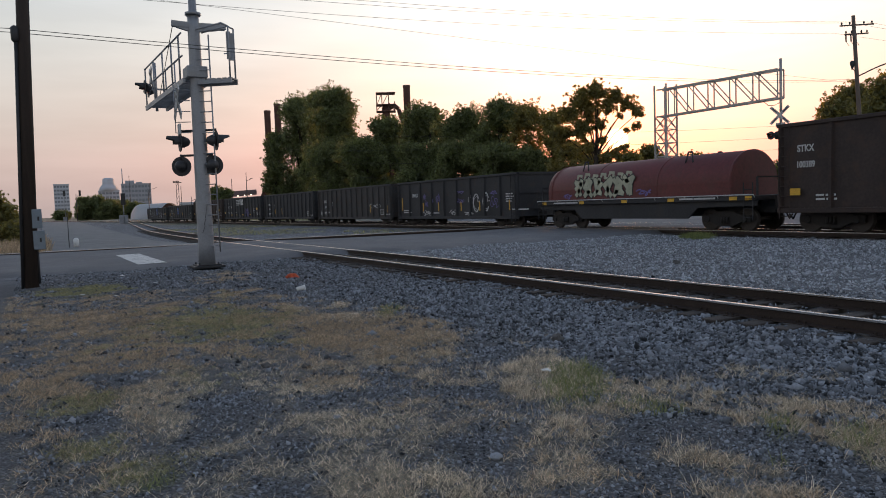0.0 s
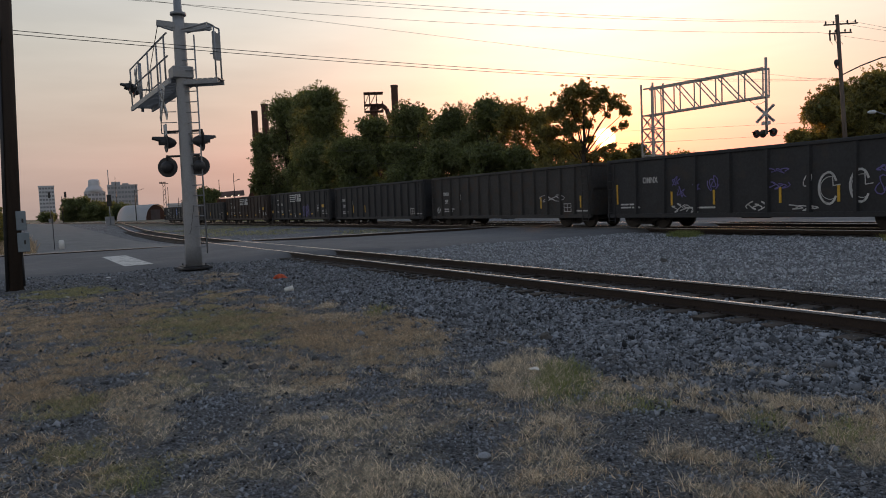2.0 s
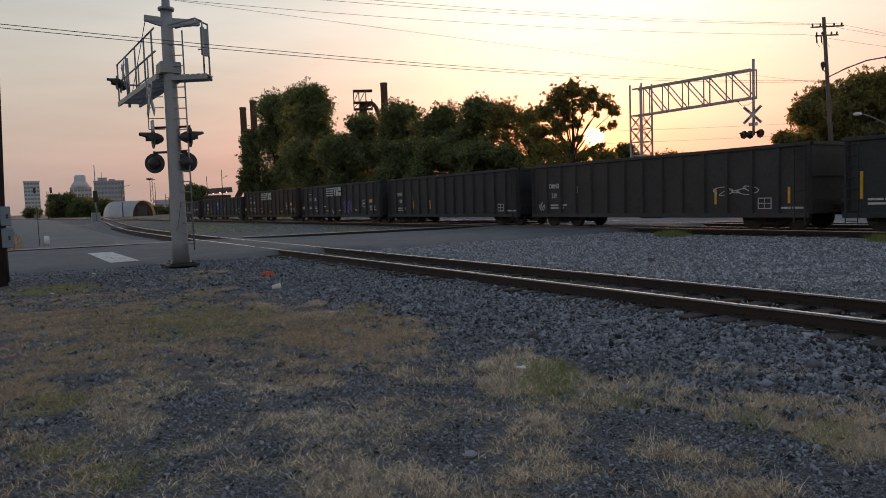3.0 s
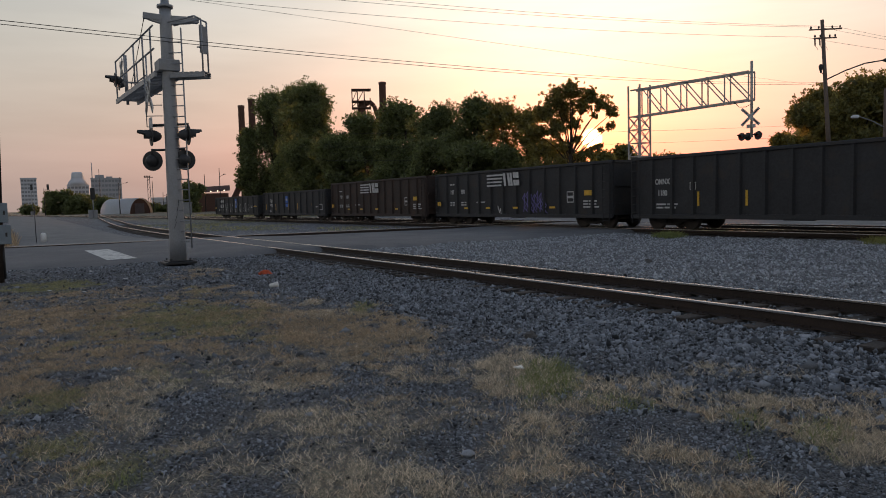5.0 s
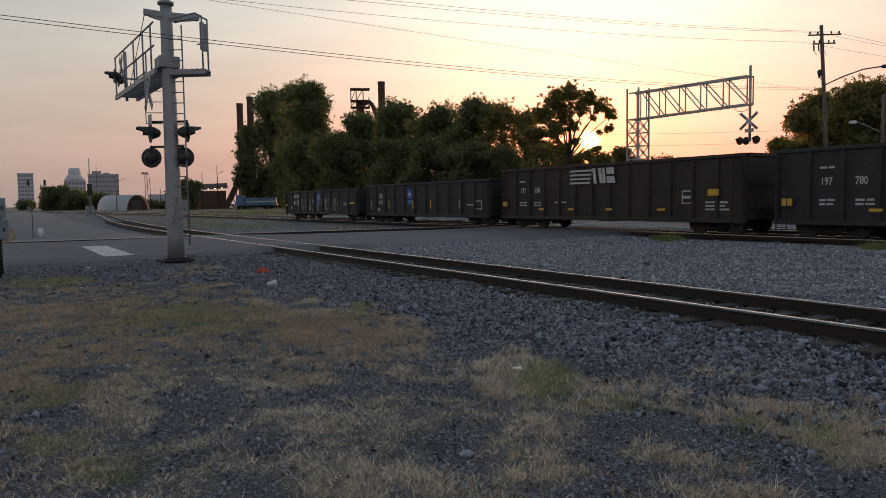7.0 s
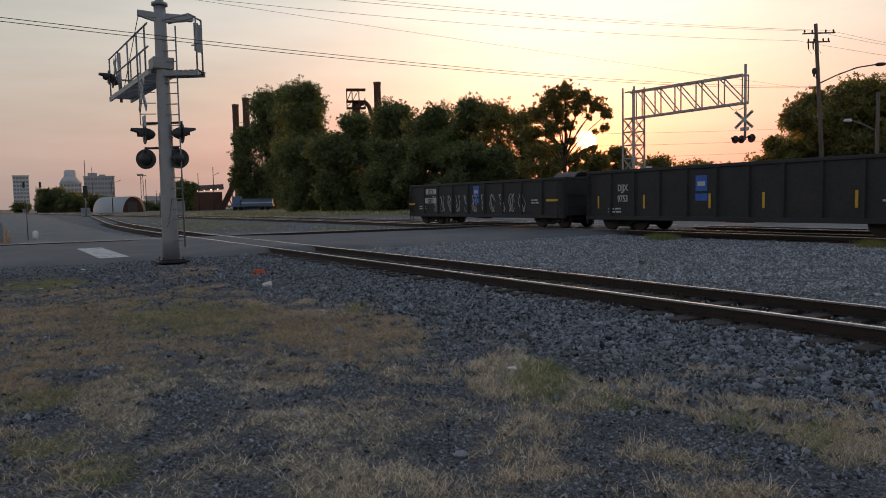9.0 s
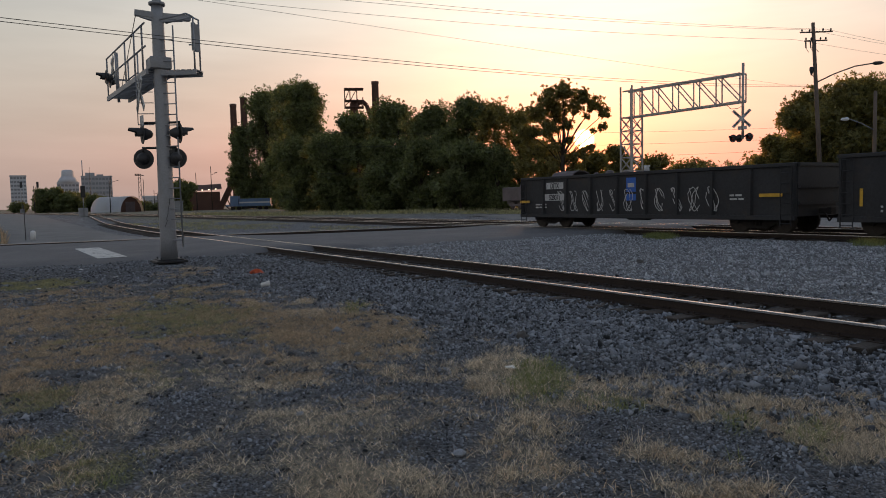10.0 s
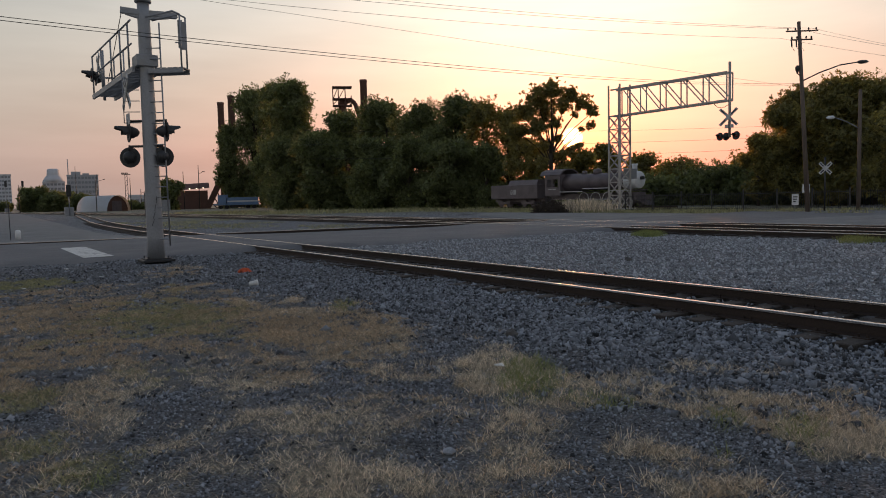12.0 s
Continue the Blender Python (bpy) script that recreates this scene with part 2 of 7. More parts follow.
PAPER = material("white_litter", (0.75, 0.75, 0.74), 0.6, vary=0.1, scale=20, bump=0.05)
CONCRETE = material("pale_concrete", (0.36, 0.35, 0.33), 0.85, vary=0.15, scale=0.4, fine=8, bump=0.2)
RUST_STEEL = material("rusted_furnace_steel", (0.11, 0.057, 0.043), 0.85, vary=0.3, scale=0.3, fine=4, bump=0.1)
SOIL = material("dark_ballast_fines", (0.10, 0.095, 0.09), 0.95, vary=0.3, scale=2, fine=50, bump=0.5)


# ---- building helpers ----
def box(bm, x0, x1, y0, y1, z0, z1):
    v = [bm.verts.new(p) for p in ((x0, y0, z0), (x1, y0, z0), (x1, y1, z0), (x0, y1, z0), (x0, y0, z1), (x1, y0, z1), (x1, y1, z1), (x0, y1, z1))]
    for f in ((3, 2, 1, 0), (4, 5, 6, 7), (0, 1, 5, 4), (1, 2, 6, 5), (2, 3, 7, 6), (3, 0, 4, 7)):
        bm.faces.new([v[i] for i in f])


def rod(bm, a, b, r, r2=None, n=8, caps=True):
    a, b = Vector(a), Vector(b)
    r2 = r if r2 is None else r2
    z = (b - a).normalized()
    x = z.orthogonal().normalized()
    y = z.cross(x)
    ring = [[bm.verts.new(p + q * (x * math.cos(2 * math.pi * i / n) + y * math.sin(2 * math.pi * i / n))) for i in range(n)] for p, q in ((a, r), (b, r2))]
    for i in range(n):
        f = bm.faces.new((ring[0][i], ring[0][(i + 1) % n], ring[1][(i + 1) % n], ring[1][i]))
        f.smooth = True
    if caps:
        bm.faces.new(ring[0][::-1])
        bm.faces.new(ring[1])


def bar(bm, a, b, w, h):
    """A square bar from a to b, w wide and h high."""
    a, b = Vector(a), Vector(b)
    z = (b - a).normalized()
    up = Vector((0, 0, 1)) if abs(z.z) < 0.95 else Vector((0, 1, 0))
    x = z.cross(up).normalized() * (w / 2)
    y = x.cross(z).normalized() * (h / 2)
    v = [bm.verts.new(p + s * x + t * y) for p in (a, b) for s, t in ((-1, -1), (1, -1), (1, 1), (-1, 1))]
    for f in ((0, 1, 2, 3), (7, 6, 5, 4), (0, 4, 5, 1), (1, 5, 6, 2), (2, 6, 7, 3), (3, 7, 4, 0)):
        bm.faces.new([v[i] for i in f])


def tube(bm, pts, r, n=4):
    """One bent tube along a line of points."""
    prev = None
    for i, p in enumerate(pts):
        z = (pts[min(i + 1, len(pts) - 1)] - pts[max(i - 1, 0)]).normalized()
        x = z.orthogonal().normalized() if abs(z.z) > 0.99 else z.cross(Vector((0, 0, 1))).normalized()
        y = z.cross(x)
        ring = [bm.verts.new(p + r * (x * math.cos(2 * math.pi * k / n) + y * math.sin(2 * math.pi * k / n))) for k in range(n)]
        if prev:
            for k in range(n):
                bm.faces.new((prev[k], prev[(k + 1) % n], ring[(k + 1) % n], ring[k]))
        prev = ring


def lathe(bm, profile, axis_at, way, n=16):
    """Turns a profile of (distance along the axis, radius)."""
    o, z = Vector(axis_at), Vector(way).normalized()
    x = z.orthogonal().normalized()
    y = z.cross(x)
    rings = [[bm.verts.new(o + z * d + r * (x * math.cos(2 * math.pi * i / n) + y * math.sin(2 * math.pi * i / n))) for i in range(n)] for d, r in profile]
    for p, q in zip(rings, rings[1:]):
        for i in range(n):
            bm.faces.new((p[i], p[(i + 1) % n], q[(i + 1) % n], q[i])).smooth = True
    bm.faces.new(rings[0][::-1])
    bm.faces.new(rings[-1])


def extrude(bm, outline, y0, y1):
    """A prism: an outline of (x, z) points drawn from y0 to y1."""
    a = [bm.verts.new((x, y0, z)) for x, z in outline]
    b = [bm.verts.new((x, y1, z)) for x, z in outline]
    n = len(outline)
    for i in range(n):
        bm.faces.new((a[i], a[(i + 1) % n], b[(i + 1) % n], b[i]))
    bm.faces.new(a[::-1])
    bm.faces.new(b)


def mesh_of(name, bm, mat, bevel=0.0):
    if bevel:
        bmesh.ops.bevel(bm, geom=bm.edges[:], offset=bevel, segments=1, affect="EDGES", clamp_overlap=True)
    bmesh.ops.recalc_face_normals(bm, faces=bm.faces[:])
    me = bpy.data.meshes.new(name)
    bm.to_mesh(me)
    bm.free()
    me.materials.append(mat)
    return me


def part(name, bm, mat, parent, label="", bevel=0.0):
    ob = new(name, mesh_of(name, bm, mat, bevel))
    ob.parent = parent
    return tagged(ob, label)


def piece(name, me, parent, m):
    ob = new(name, me)
    ob.parent = parent
    ob.matrix_basis = m
    return ob


def thing(name, label, category, m=None, group="", kind=""):
    ob = new(name)
    ob.matrix_basis = m or Matrix()
    return tagged(ob, label, category, group, kind)


def mesh_from(name, verts, faces, mat):
    """A mesh from arrays that a rule has computed; all faces have the same number of corners."""
    verts, faces = np.asarray(verts, dtype=np.float32), np.asarray(faces, dtype=np.int32)
    me = bpy.data.meshes.new(name)
    k = faces.shape[1]
    me.vertices.add(len(verts))
    me.vertices.foreach_set("co", verts.ravel())
    me.loops.add(faces.size)
    me.loops.foreach_set("vertex_index", faces.ravel())
    me.polygons.add(len(faces))
    me.polygons.foreach_set("loop_start", np.arange(len(faces), dtype=np.int32) * k)
    me.update(calc_edges=True)
    me.materials.append(mat)
    return me


def letters(text, size, mat, parent, m, name="lettering"):
    cu = bpy.data.curves.new(name, "FONT")
    cu.body, cu.size, cu.extrude, cu.align_x, cu.offset = text, size, 0.004, "CENTER", 0.007
    tmp = new(name, cu)
    me = bpy.data.meshes.new_from_object(tmp.evaluated_get(bpy.context.evaluated_depsgraph_get()))
    bpy.data.objects.remove(tmp)
    me.materials.clear()
    me.materials.append(mat)
    ob = new(name, me)
    ob.parent = parent
    ob.matrix_basis = m @ Matrix.Diagonal((0.76, 1, 1, 1))
    return ob


def stroke(bm, pts, w, x):
    """A flat painted stroke on a side wall facing -x; pts are (y, z)."""
    pts = [Vector((x, p[0], p[1])) for p in pts]
    for i, (a, b) in enumerate(zip(pts, pts[1:])):
        d = (b - a).normalized()
        s = Vector((0, -d.z, d.y)) * w / 2
        e = d * w * 0.35
        a, b = a - Vector((0.0025 * (i % 3), 0, 0)), b - Vector((0.0025 * (i % 3), 0, 0))
        q = [bm.verts.new(p) for p in (a - e - s, b + e - s, b + e + s, a - e + s)]
        bm.faces.new(q)


# ---- lines of the two tracks ----
TRAIN_X, TRAIN_BEND, TRAIN_R = 25.4, 32.8, 1537.0
NEAR_X = 9.15


def train_line(s, off=0.0):
    """Place and heading on the line at s metres along it, off metres to the side."""
    d = min(max(s - TRAIN_BEND, 0.0), 130.0)
    a = d / TRAIN_R
    x, y = TRAIN_X - TRAIN_R * (1 - math.cos(a)), min(s, TRAIN_BEND) + TRAIN_R * math.sin(a)
    rest = max(s - TRAIN_BEND - 130.0, 0.0)
    x, y = x - math.sin(a) * rest, y + math.cos(a) * rest
    return x + off * math.cos(a), y + off * math.sin(a), a


def near_line(s, off=0.0):
    u = min(max((s - 30.0) / 60.0, 0.0), 1.0)
    x = NEAR_X + 0.095 * 60.0 * (u ** 3 - u ** 4 / 2) + 0.095 * max(s - 90.0, 0.0)
    slope = 0.095 * (3 * u * u - 2 * u ** 3)
    return x + off, s - off * slope, -math.atan(slope)


def road_near(x):
    return 24.5 - 0.075 * max(x - 5.0, 0.0)


def road_far(x):
    return 37.9 - 0.19 * min(max(x, -20.0), 28.0)


# ---- ground ----
def value_noise(x, y, scale, seed):
    """Smooth noise in 0..1 for arrays of places."""
    x, y = np.asarray(x) / scale, np.asarray(y) / scale
    xi, yi = np.floor(x), np.floor(y)
    fx, fy = x - xi, y - yi
    fx, fy = fx * fx * (3 - 2 * fx), fy * fy * (3 - 2 * fy)

    def h(a, b):
        v = np.sin(a * 127.1 + b * 311.7 + seed * 74.7) * 43758.5453
        return v - np.floor(v)
    return (h(xi, yi) * (1 - fx) + h(xi + 1, yi) * fx) * (1 - fy) + (h(xi, yi + 1) * (1 - fx) + h(xi + 1, yi + 1) * fx) * fy


# dry grass grows in patches, each drawn out along the ray from the camera's stand at the origin: centre, half length,
# half width, strength
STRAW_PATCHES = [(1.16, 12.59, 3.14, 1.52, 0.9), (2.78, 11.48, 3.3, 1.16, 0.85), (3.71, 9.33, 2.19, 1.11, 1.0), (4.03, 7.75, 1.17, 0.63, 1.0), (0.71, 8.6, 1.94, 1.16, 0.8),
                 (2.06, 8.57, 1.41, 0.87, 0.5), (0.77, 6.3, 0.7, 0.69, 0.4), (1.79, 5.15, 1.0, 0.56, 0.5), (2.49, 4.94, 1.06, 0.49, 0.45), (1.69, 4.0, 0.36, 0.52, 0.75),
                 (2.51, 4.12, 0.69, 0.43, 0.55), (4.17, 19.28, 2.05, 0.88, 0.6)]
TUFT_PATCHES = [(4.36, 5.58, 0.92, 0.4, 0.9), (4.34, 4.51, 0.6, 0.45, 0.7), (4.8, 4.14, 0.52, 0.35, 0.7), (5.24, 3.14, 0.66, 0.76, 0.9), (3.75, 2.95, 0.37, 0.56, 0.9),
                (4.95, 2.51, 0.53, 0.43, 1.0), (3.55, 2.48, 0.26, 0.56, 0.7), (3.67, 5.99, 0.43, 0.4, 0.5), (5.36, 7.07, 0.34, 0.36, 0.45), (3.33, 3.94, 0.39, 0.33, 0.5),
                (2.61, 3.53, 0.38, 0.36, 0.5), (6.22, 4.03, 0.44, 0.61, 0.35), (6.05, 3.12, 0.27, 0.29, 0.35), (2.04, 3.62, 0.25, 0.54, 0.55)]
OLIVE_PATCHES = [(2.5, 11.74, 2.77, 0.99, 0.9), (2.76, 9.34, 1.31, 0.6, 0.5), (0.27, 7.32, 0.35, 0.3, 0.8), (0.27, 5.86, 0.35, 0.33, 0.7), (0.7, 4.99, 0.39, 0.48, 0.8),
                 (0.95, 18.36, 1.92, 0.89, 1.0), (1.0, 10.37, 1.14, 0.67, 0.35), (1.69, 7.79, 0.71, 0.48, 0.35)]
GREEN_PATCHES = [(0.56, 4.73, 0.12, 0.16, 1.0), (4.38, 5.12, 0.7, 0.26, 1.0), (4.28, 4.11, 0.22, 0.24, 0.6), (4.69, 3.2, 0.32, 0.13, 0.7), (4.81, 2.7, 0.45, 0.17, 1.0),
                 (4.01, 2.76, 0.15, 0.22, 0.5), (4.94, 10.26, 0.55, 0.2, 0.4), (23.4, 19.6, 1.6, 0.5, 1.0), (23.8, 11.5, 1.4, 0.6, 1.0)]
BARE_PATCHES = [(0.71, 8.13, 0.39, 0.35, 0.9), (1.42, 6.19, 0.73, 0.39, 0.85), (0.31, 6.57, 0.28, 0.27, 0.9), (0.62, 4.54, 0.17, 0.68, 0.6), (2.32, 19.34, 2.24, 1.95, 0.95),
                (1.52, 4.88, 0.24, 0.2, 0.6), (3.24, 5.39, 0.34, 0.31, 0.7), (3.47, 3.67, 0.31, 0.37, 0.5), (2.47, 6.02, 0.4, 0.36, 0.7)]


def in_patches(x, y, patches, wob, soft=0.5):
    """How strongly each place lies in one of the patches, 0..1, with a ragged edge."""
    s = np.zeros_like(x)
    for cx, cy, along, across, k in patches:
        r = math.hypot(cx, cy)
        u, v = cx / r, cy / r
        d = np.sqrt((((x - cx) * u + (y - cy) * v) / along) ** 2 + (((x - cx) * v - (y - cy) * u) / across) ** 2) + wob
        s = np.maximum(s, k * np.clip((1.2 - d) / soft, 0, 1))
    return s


def raggedness(x, y):
    return (value_noise(x, y, 0.9, 3) - 0.5) * 0.7 + (value_noise(x, y, 0.3, 5) - 0.5) * 0.6 + (value_noise(x, y, 0.11, 6) - 0.5) * 0.4


def broken(x, y, s):
    """Breaks a cover up into clumps: thin cover leaves separate tufts, full cover closes."""
    m = value_noise(x, y, 0.42, 9) * 0.4 + value_noise(x, y, 0.15, 11) * 0.35 + value_noise(x, y, 0.06, 12) * 0.25
    return np.clip(s * 1.35 + (m - 0.62) * 2.8, 0, 1) * np.clip(s * 4, 0, 1)


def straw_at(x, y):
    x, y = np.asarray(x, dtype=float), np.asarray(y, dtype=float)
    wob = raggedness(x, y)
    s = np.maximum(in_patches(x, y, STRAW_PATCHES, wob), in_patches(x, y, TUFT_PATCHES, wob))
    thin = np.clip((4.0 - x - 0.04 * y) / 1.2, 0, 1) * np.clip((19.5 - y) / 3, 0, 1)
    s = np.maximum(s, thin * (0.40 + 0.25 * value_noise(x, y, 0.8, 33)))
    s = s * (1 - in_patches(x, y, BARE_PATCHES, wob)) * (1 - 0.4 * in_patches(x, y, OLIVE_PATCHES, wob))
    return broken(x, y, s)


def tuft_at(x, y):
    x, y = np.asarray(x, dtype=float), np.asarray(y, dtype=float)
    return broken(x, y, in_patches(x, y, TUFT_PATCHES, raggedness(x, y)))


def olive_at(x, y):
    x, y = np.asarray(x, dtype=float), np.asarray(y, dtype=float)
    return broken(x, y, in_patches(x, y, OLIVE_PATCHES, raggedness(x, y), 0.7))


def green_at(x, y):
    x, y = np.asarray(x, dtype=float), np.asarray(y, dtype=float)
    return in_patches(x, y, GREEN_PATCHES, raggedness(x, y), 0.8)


def ground_height(x, y):
    h = (value_noise(x, y, 1.7, 21) - 0.5) * 0.06 + (value_noise(x, y, 0.45, 22) - 0.5) * 0.035
    far = np.clip((60 - np.hypot(x, y)) / 30, 0, 1)
    return h * far - 0.01


def axis_steps(*runs):
    out = []
    for a, b, d in runs:
        out += list(np.arange(a, b, d))
    return np.array(out)


gx = axis_steps((-3600, -600, 600), (-600, -60, 90), (-60, -3, 6), (-3, 8, 0.13), (8, 40, 0.8), (40, 120, 8), (120, 600, 60), (600, 3601, 600))
gy = axis_steps((-3600, -600, 600), (-600, -60, 90), (-60, 1.5, 6), (1.5, 24, 0.13), (24, 60, 1.2), (60, 200, 10), (200, 800, 60), (800, 4401, 600))
GX, GY = np.meshgrid(gx, gy)
GZ = ground_height(GX, GY)
gv = np.stack([GX, GY, GZ], -1).reshape(-1, 3)
nx, ny = len(gx), len(gy)
gi = (np.arange(ny - 1)[:, None] * nx + np.arange(nx - 1)[None, :]).ravel()
gf = np.stack([gi, gi + 1, gi + nx + 1, gi + nx], 1)


def ground_material():
    m = material("gravel_ground", (0.25, 0.258, 0.275), 0.95, vary=0.25, scale=1.3, fine=30, bump=0)
    N, L = m.node_tree.nodes, m.node_tree.links
    bsdf = N["Principled BSDF"]
    base = bsdf.inputs["Base Color"].links[0].from_socket
    co = N.new("ShaderNodeTexCoord")
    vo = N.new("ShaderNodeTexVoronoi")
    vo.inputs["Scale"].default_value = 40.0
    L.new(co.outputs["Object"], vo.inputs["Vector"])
    # each stone cell darkens to its rim: shade of the gaps painted into the colour
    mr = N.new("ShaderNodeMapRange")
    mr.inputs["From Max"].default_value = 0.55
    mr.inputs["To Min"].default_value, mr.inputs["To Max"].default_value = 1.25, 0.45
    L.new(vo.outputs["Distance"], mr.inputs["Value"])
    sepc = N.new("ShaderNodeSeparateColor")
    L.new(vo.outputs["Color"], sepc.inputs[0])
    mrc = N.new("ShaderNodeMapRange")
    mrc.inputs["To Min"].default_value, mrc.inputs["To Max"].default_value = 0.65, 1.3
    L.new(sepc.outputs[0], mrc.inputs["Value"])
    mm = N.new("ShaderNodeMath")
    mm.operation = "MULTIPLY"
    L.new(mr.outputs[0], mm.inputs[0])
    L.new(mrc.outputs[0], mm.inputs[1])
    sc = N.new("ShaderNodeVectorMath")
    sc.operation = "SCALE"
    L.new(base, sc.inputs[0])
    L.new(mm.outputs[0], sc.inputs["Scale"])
    out = sc.outputs[0]
    for attr, colour in (("soil_gap_shade", (0.05, 0.051, 0.054)), ("straw", (0.23, 0.195, 0.135)), ("olive", (0.16, 0.155, 0.08)), ("green", (0.10, 0.11, 0.04)), ("meadow", (0.17, 0.16, 0.09)), ("fines", (0.085, 0.08, 0.075))):
        at = N.new("ShaderNodeAttribute")
        at.attribute_name = attr
        nz = N.new("ShaderNodeTexNoise")
        nz.inputs["Scale"].default_value, nz.inputs["Detail"].default_value = 22.0, 5.0
        L.new(co.outputs["Object"], nz.inputs["Vector"])
        m2 = N.new("ShaderNodeMapRange")
        m2.inputs["From Min"].default_value, m2.inputs["From Max"].default_value = 0.3, 0.7
        m2.inputs["To Min"].default_value, m2.inputs["To Max"].default_value = 0.35, 1.0
        L.new(nz.outputs["Fac"], m2.inputs["Value"])
        m3 = N.new("ShaderNodeMath")
        m3.operation = "MULTIPLY"
        L.new(at.outputs["Fac"], m3.inputs[0])
        L.new(m2.outputs[0], m3.inputs[1])
        mx = N.new("ShaderNodeMix")
        mx.data_type = "RGBA"
        L.new(m3.outputs[0], mx.inputs["Factor"])
        L.new(out, mx.inputs[6])
        mx.inputs[7].default_value = (*colour, 1)
        out = mx.outputs[2]
    grit = N.new("ShaderNodeTexVoronoi")
    grit.inputs["Scale"].default_value = 85.0
    L.new(co.outputs["Object"], grit.inputs["Vector"])
    gsep = N.new("ShaderNodeSeparateColor")
    L.new(grit.outputs["Color"], gsep.inputs[0])
    gmr = N.new("ShaderNodeMapRange")
    gmr.inputs["To Min"].default_value, gmr.inputs["To Max"].default_value = 0.35, 1.75
    L.new(gsep.outputs[0], gmr.inputs["Value"])
    gsc = N.new("ShaderNodeVectorMath")
    gsc.operation = "SCALE"
    L.new(out, gsc.inputs[0])
    L.new(gmr.outputs[0], gsc.inputs["Scale"])
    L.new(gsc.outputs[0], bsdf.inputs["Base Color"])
    bp = N.new("ShaderNodeBump")
    bp.inputs["Strength"].default_value, bp.inputs["Distance"].default_value = 0.7, 0.03
    bp.invert = True
    L.new(vo.outputs["Distance"], bp.inputs["Height"])
    L.new(bp.outputs[0], bsdf.inputs["Normal"])
    return m


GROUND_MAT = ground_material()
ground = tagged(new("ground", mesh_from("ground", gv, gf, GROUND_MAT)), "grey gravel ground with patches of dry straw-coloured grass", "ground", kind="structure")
fx, fy = gv[:, 0], gv[:, 1]
near_mask = (fx > -4) & (fx < 9) & (fy > 0) & (fy < 25)
meadow = np.clip((fx - 46) / 6, 0, 1) + np.clip((fy - 60) / 30, 0, 1) * np.clip((fx - 14) / 6, 0, 1) + np.clip((1 - fx) / 3, 0, 1) * (fy > 39) + np.clip((-3 - fx) / 3, 0, 1) + (fy > 200)
fines = np.exp(-((fx - 25.4) / 2.2) ** 2) + np.exp(-((fx - 29.7) / 2.0) ** 2) + 0.8 * np.exp(-((fx - NEAR_X) / 1.1) ** 2) * (fy < 30)
# darker near ground: soil, with the shade between stones put into its colour
soil_gap_shade = np.clip((24 - fy) / 3, 0, 1) * np.clip((11.5 - fx) / 1.5, 0, 1) * (fy > 0) * 0.85
for attr, val in (("soil_gap_shade", soil_gap_shade), ("straw", straw_at(fx, fy) * near_mask), ("olive", olive_at(fx, fy) * near_mask), ("green", green_at(fx, fy)), ("meadow", np.clip(meadow, 0, 1)), ("fines", np.clip(fines, 0, 1))):
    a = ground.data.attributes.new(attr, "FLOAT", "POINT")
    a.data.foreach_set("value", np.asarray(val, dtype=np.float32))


# ---- road ----
def road_height(x):
    k = math.exp(-((x - NEAR_X) / 2.6) ** 2) + math.exp(-((x - 27.5) / 4.5) ** 4)
    return 0.095 + 0.095 * min(1.0, k)


def sheet(bm, rows):
    grid = [[bm.verts.new(p) for p in r] for r in rows]
    for a, b in zip(grid, grid[1:]):
        for i in range(len(a) - 1):
            bm.faces.new((a[i], a[i + 1], b[i + 1], b[i])).smooth = True


bm = bmesh.new()
rows = []
for x in axis_steps((-120, 0, 6), (0, 36, 0.5), (36, 60, 2), (60, 200, 20)):
    n, f, z = road_near(x), road_far(x), road_height(x)
    wob = 0.25 * math.sin(x * 1.7) + 0.15 * math.sin(x * 4.1)
    rows.append([(x, n - 0.5 + wob, -0.06), (x, n + wob, z - 0.03)] + [(x, n + (f - n) * k, z) for k in (0.08, 0.25, 0.5, 0.75, 0.97)] + [(x, f, z - 0.01), (x, f + 0.12, -0.06)])
sheet(bm, rows)
road = tagged(new("road", mesh_of("road", bm, ASPHALT)), "worn grey asphalt road across the tracks", "road", kind="structure")
# side street along the yard
bm = bmesh.new()
rows = []
for y in axis_steps((36.5, 60, 2), (60, 420, 20)):
    xl, xr = 0.75 + (y - 42) * 0.0155, 6.5 + max(0, y - 44) * 0.033 + 3.0 * math.exp(-(y - 37) / 4)
    rows.append([(xl - 0.3, y, -0.05), (xl, y, 0.06), ((xl + xr) / 2, y, 0.08), (xr, y, 0.05), (xr + 0.4, y, -0.05)])
sheet(bm, rows)
side_street = tagged(new("pavement", mesh_of("side_street", bm, PALE_ASPHALT)), "pale asphalt side street beside the yard", "street", kind="structure")
# paved strip past the tracks
bm = bmesh.new()
rows = []
for y in axis_steps((-60, 10, 10), (10, 46, 3), (46, 62, 4)):
    a = max(0.0, (y - 34) * 0.35)
    rows.append([(32.6 + a, y, -0.05), (33.0 + a, y, 0.05), (40, y, 0.07), (46.5, y, 0.05), (47.0, y, -0.05)])
sheet(bm, rows)
yard_strip = tagged(new("pavement", mesh_of("yard_strip", bm, PALE_ASPHALT)), "grey paved strip beyond the tracks", "pavement", kind="structure")
bm = bmesh.new()
rows = [[(x, y, road_height(x) + 0.004) for y in (25.0 + 0.05 * (x - 3), 27.3, 29.6, 31.8)] for x in (3.0, 3.3, 3.6, 3.9)]
sheet(bm, rows)
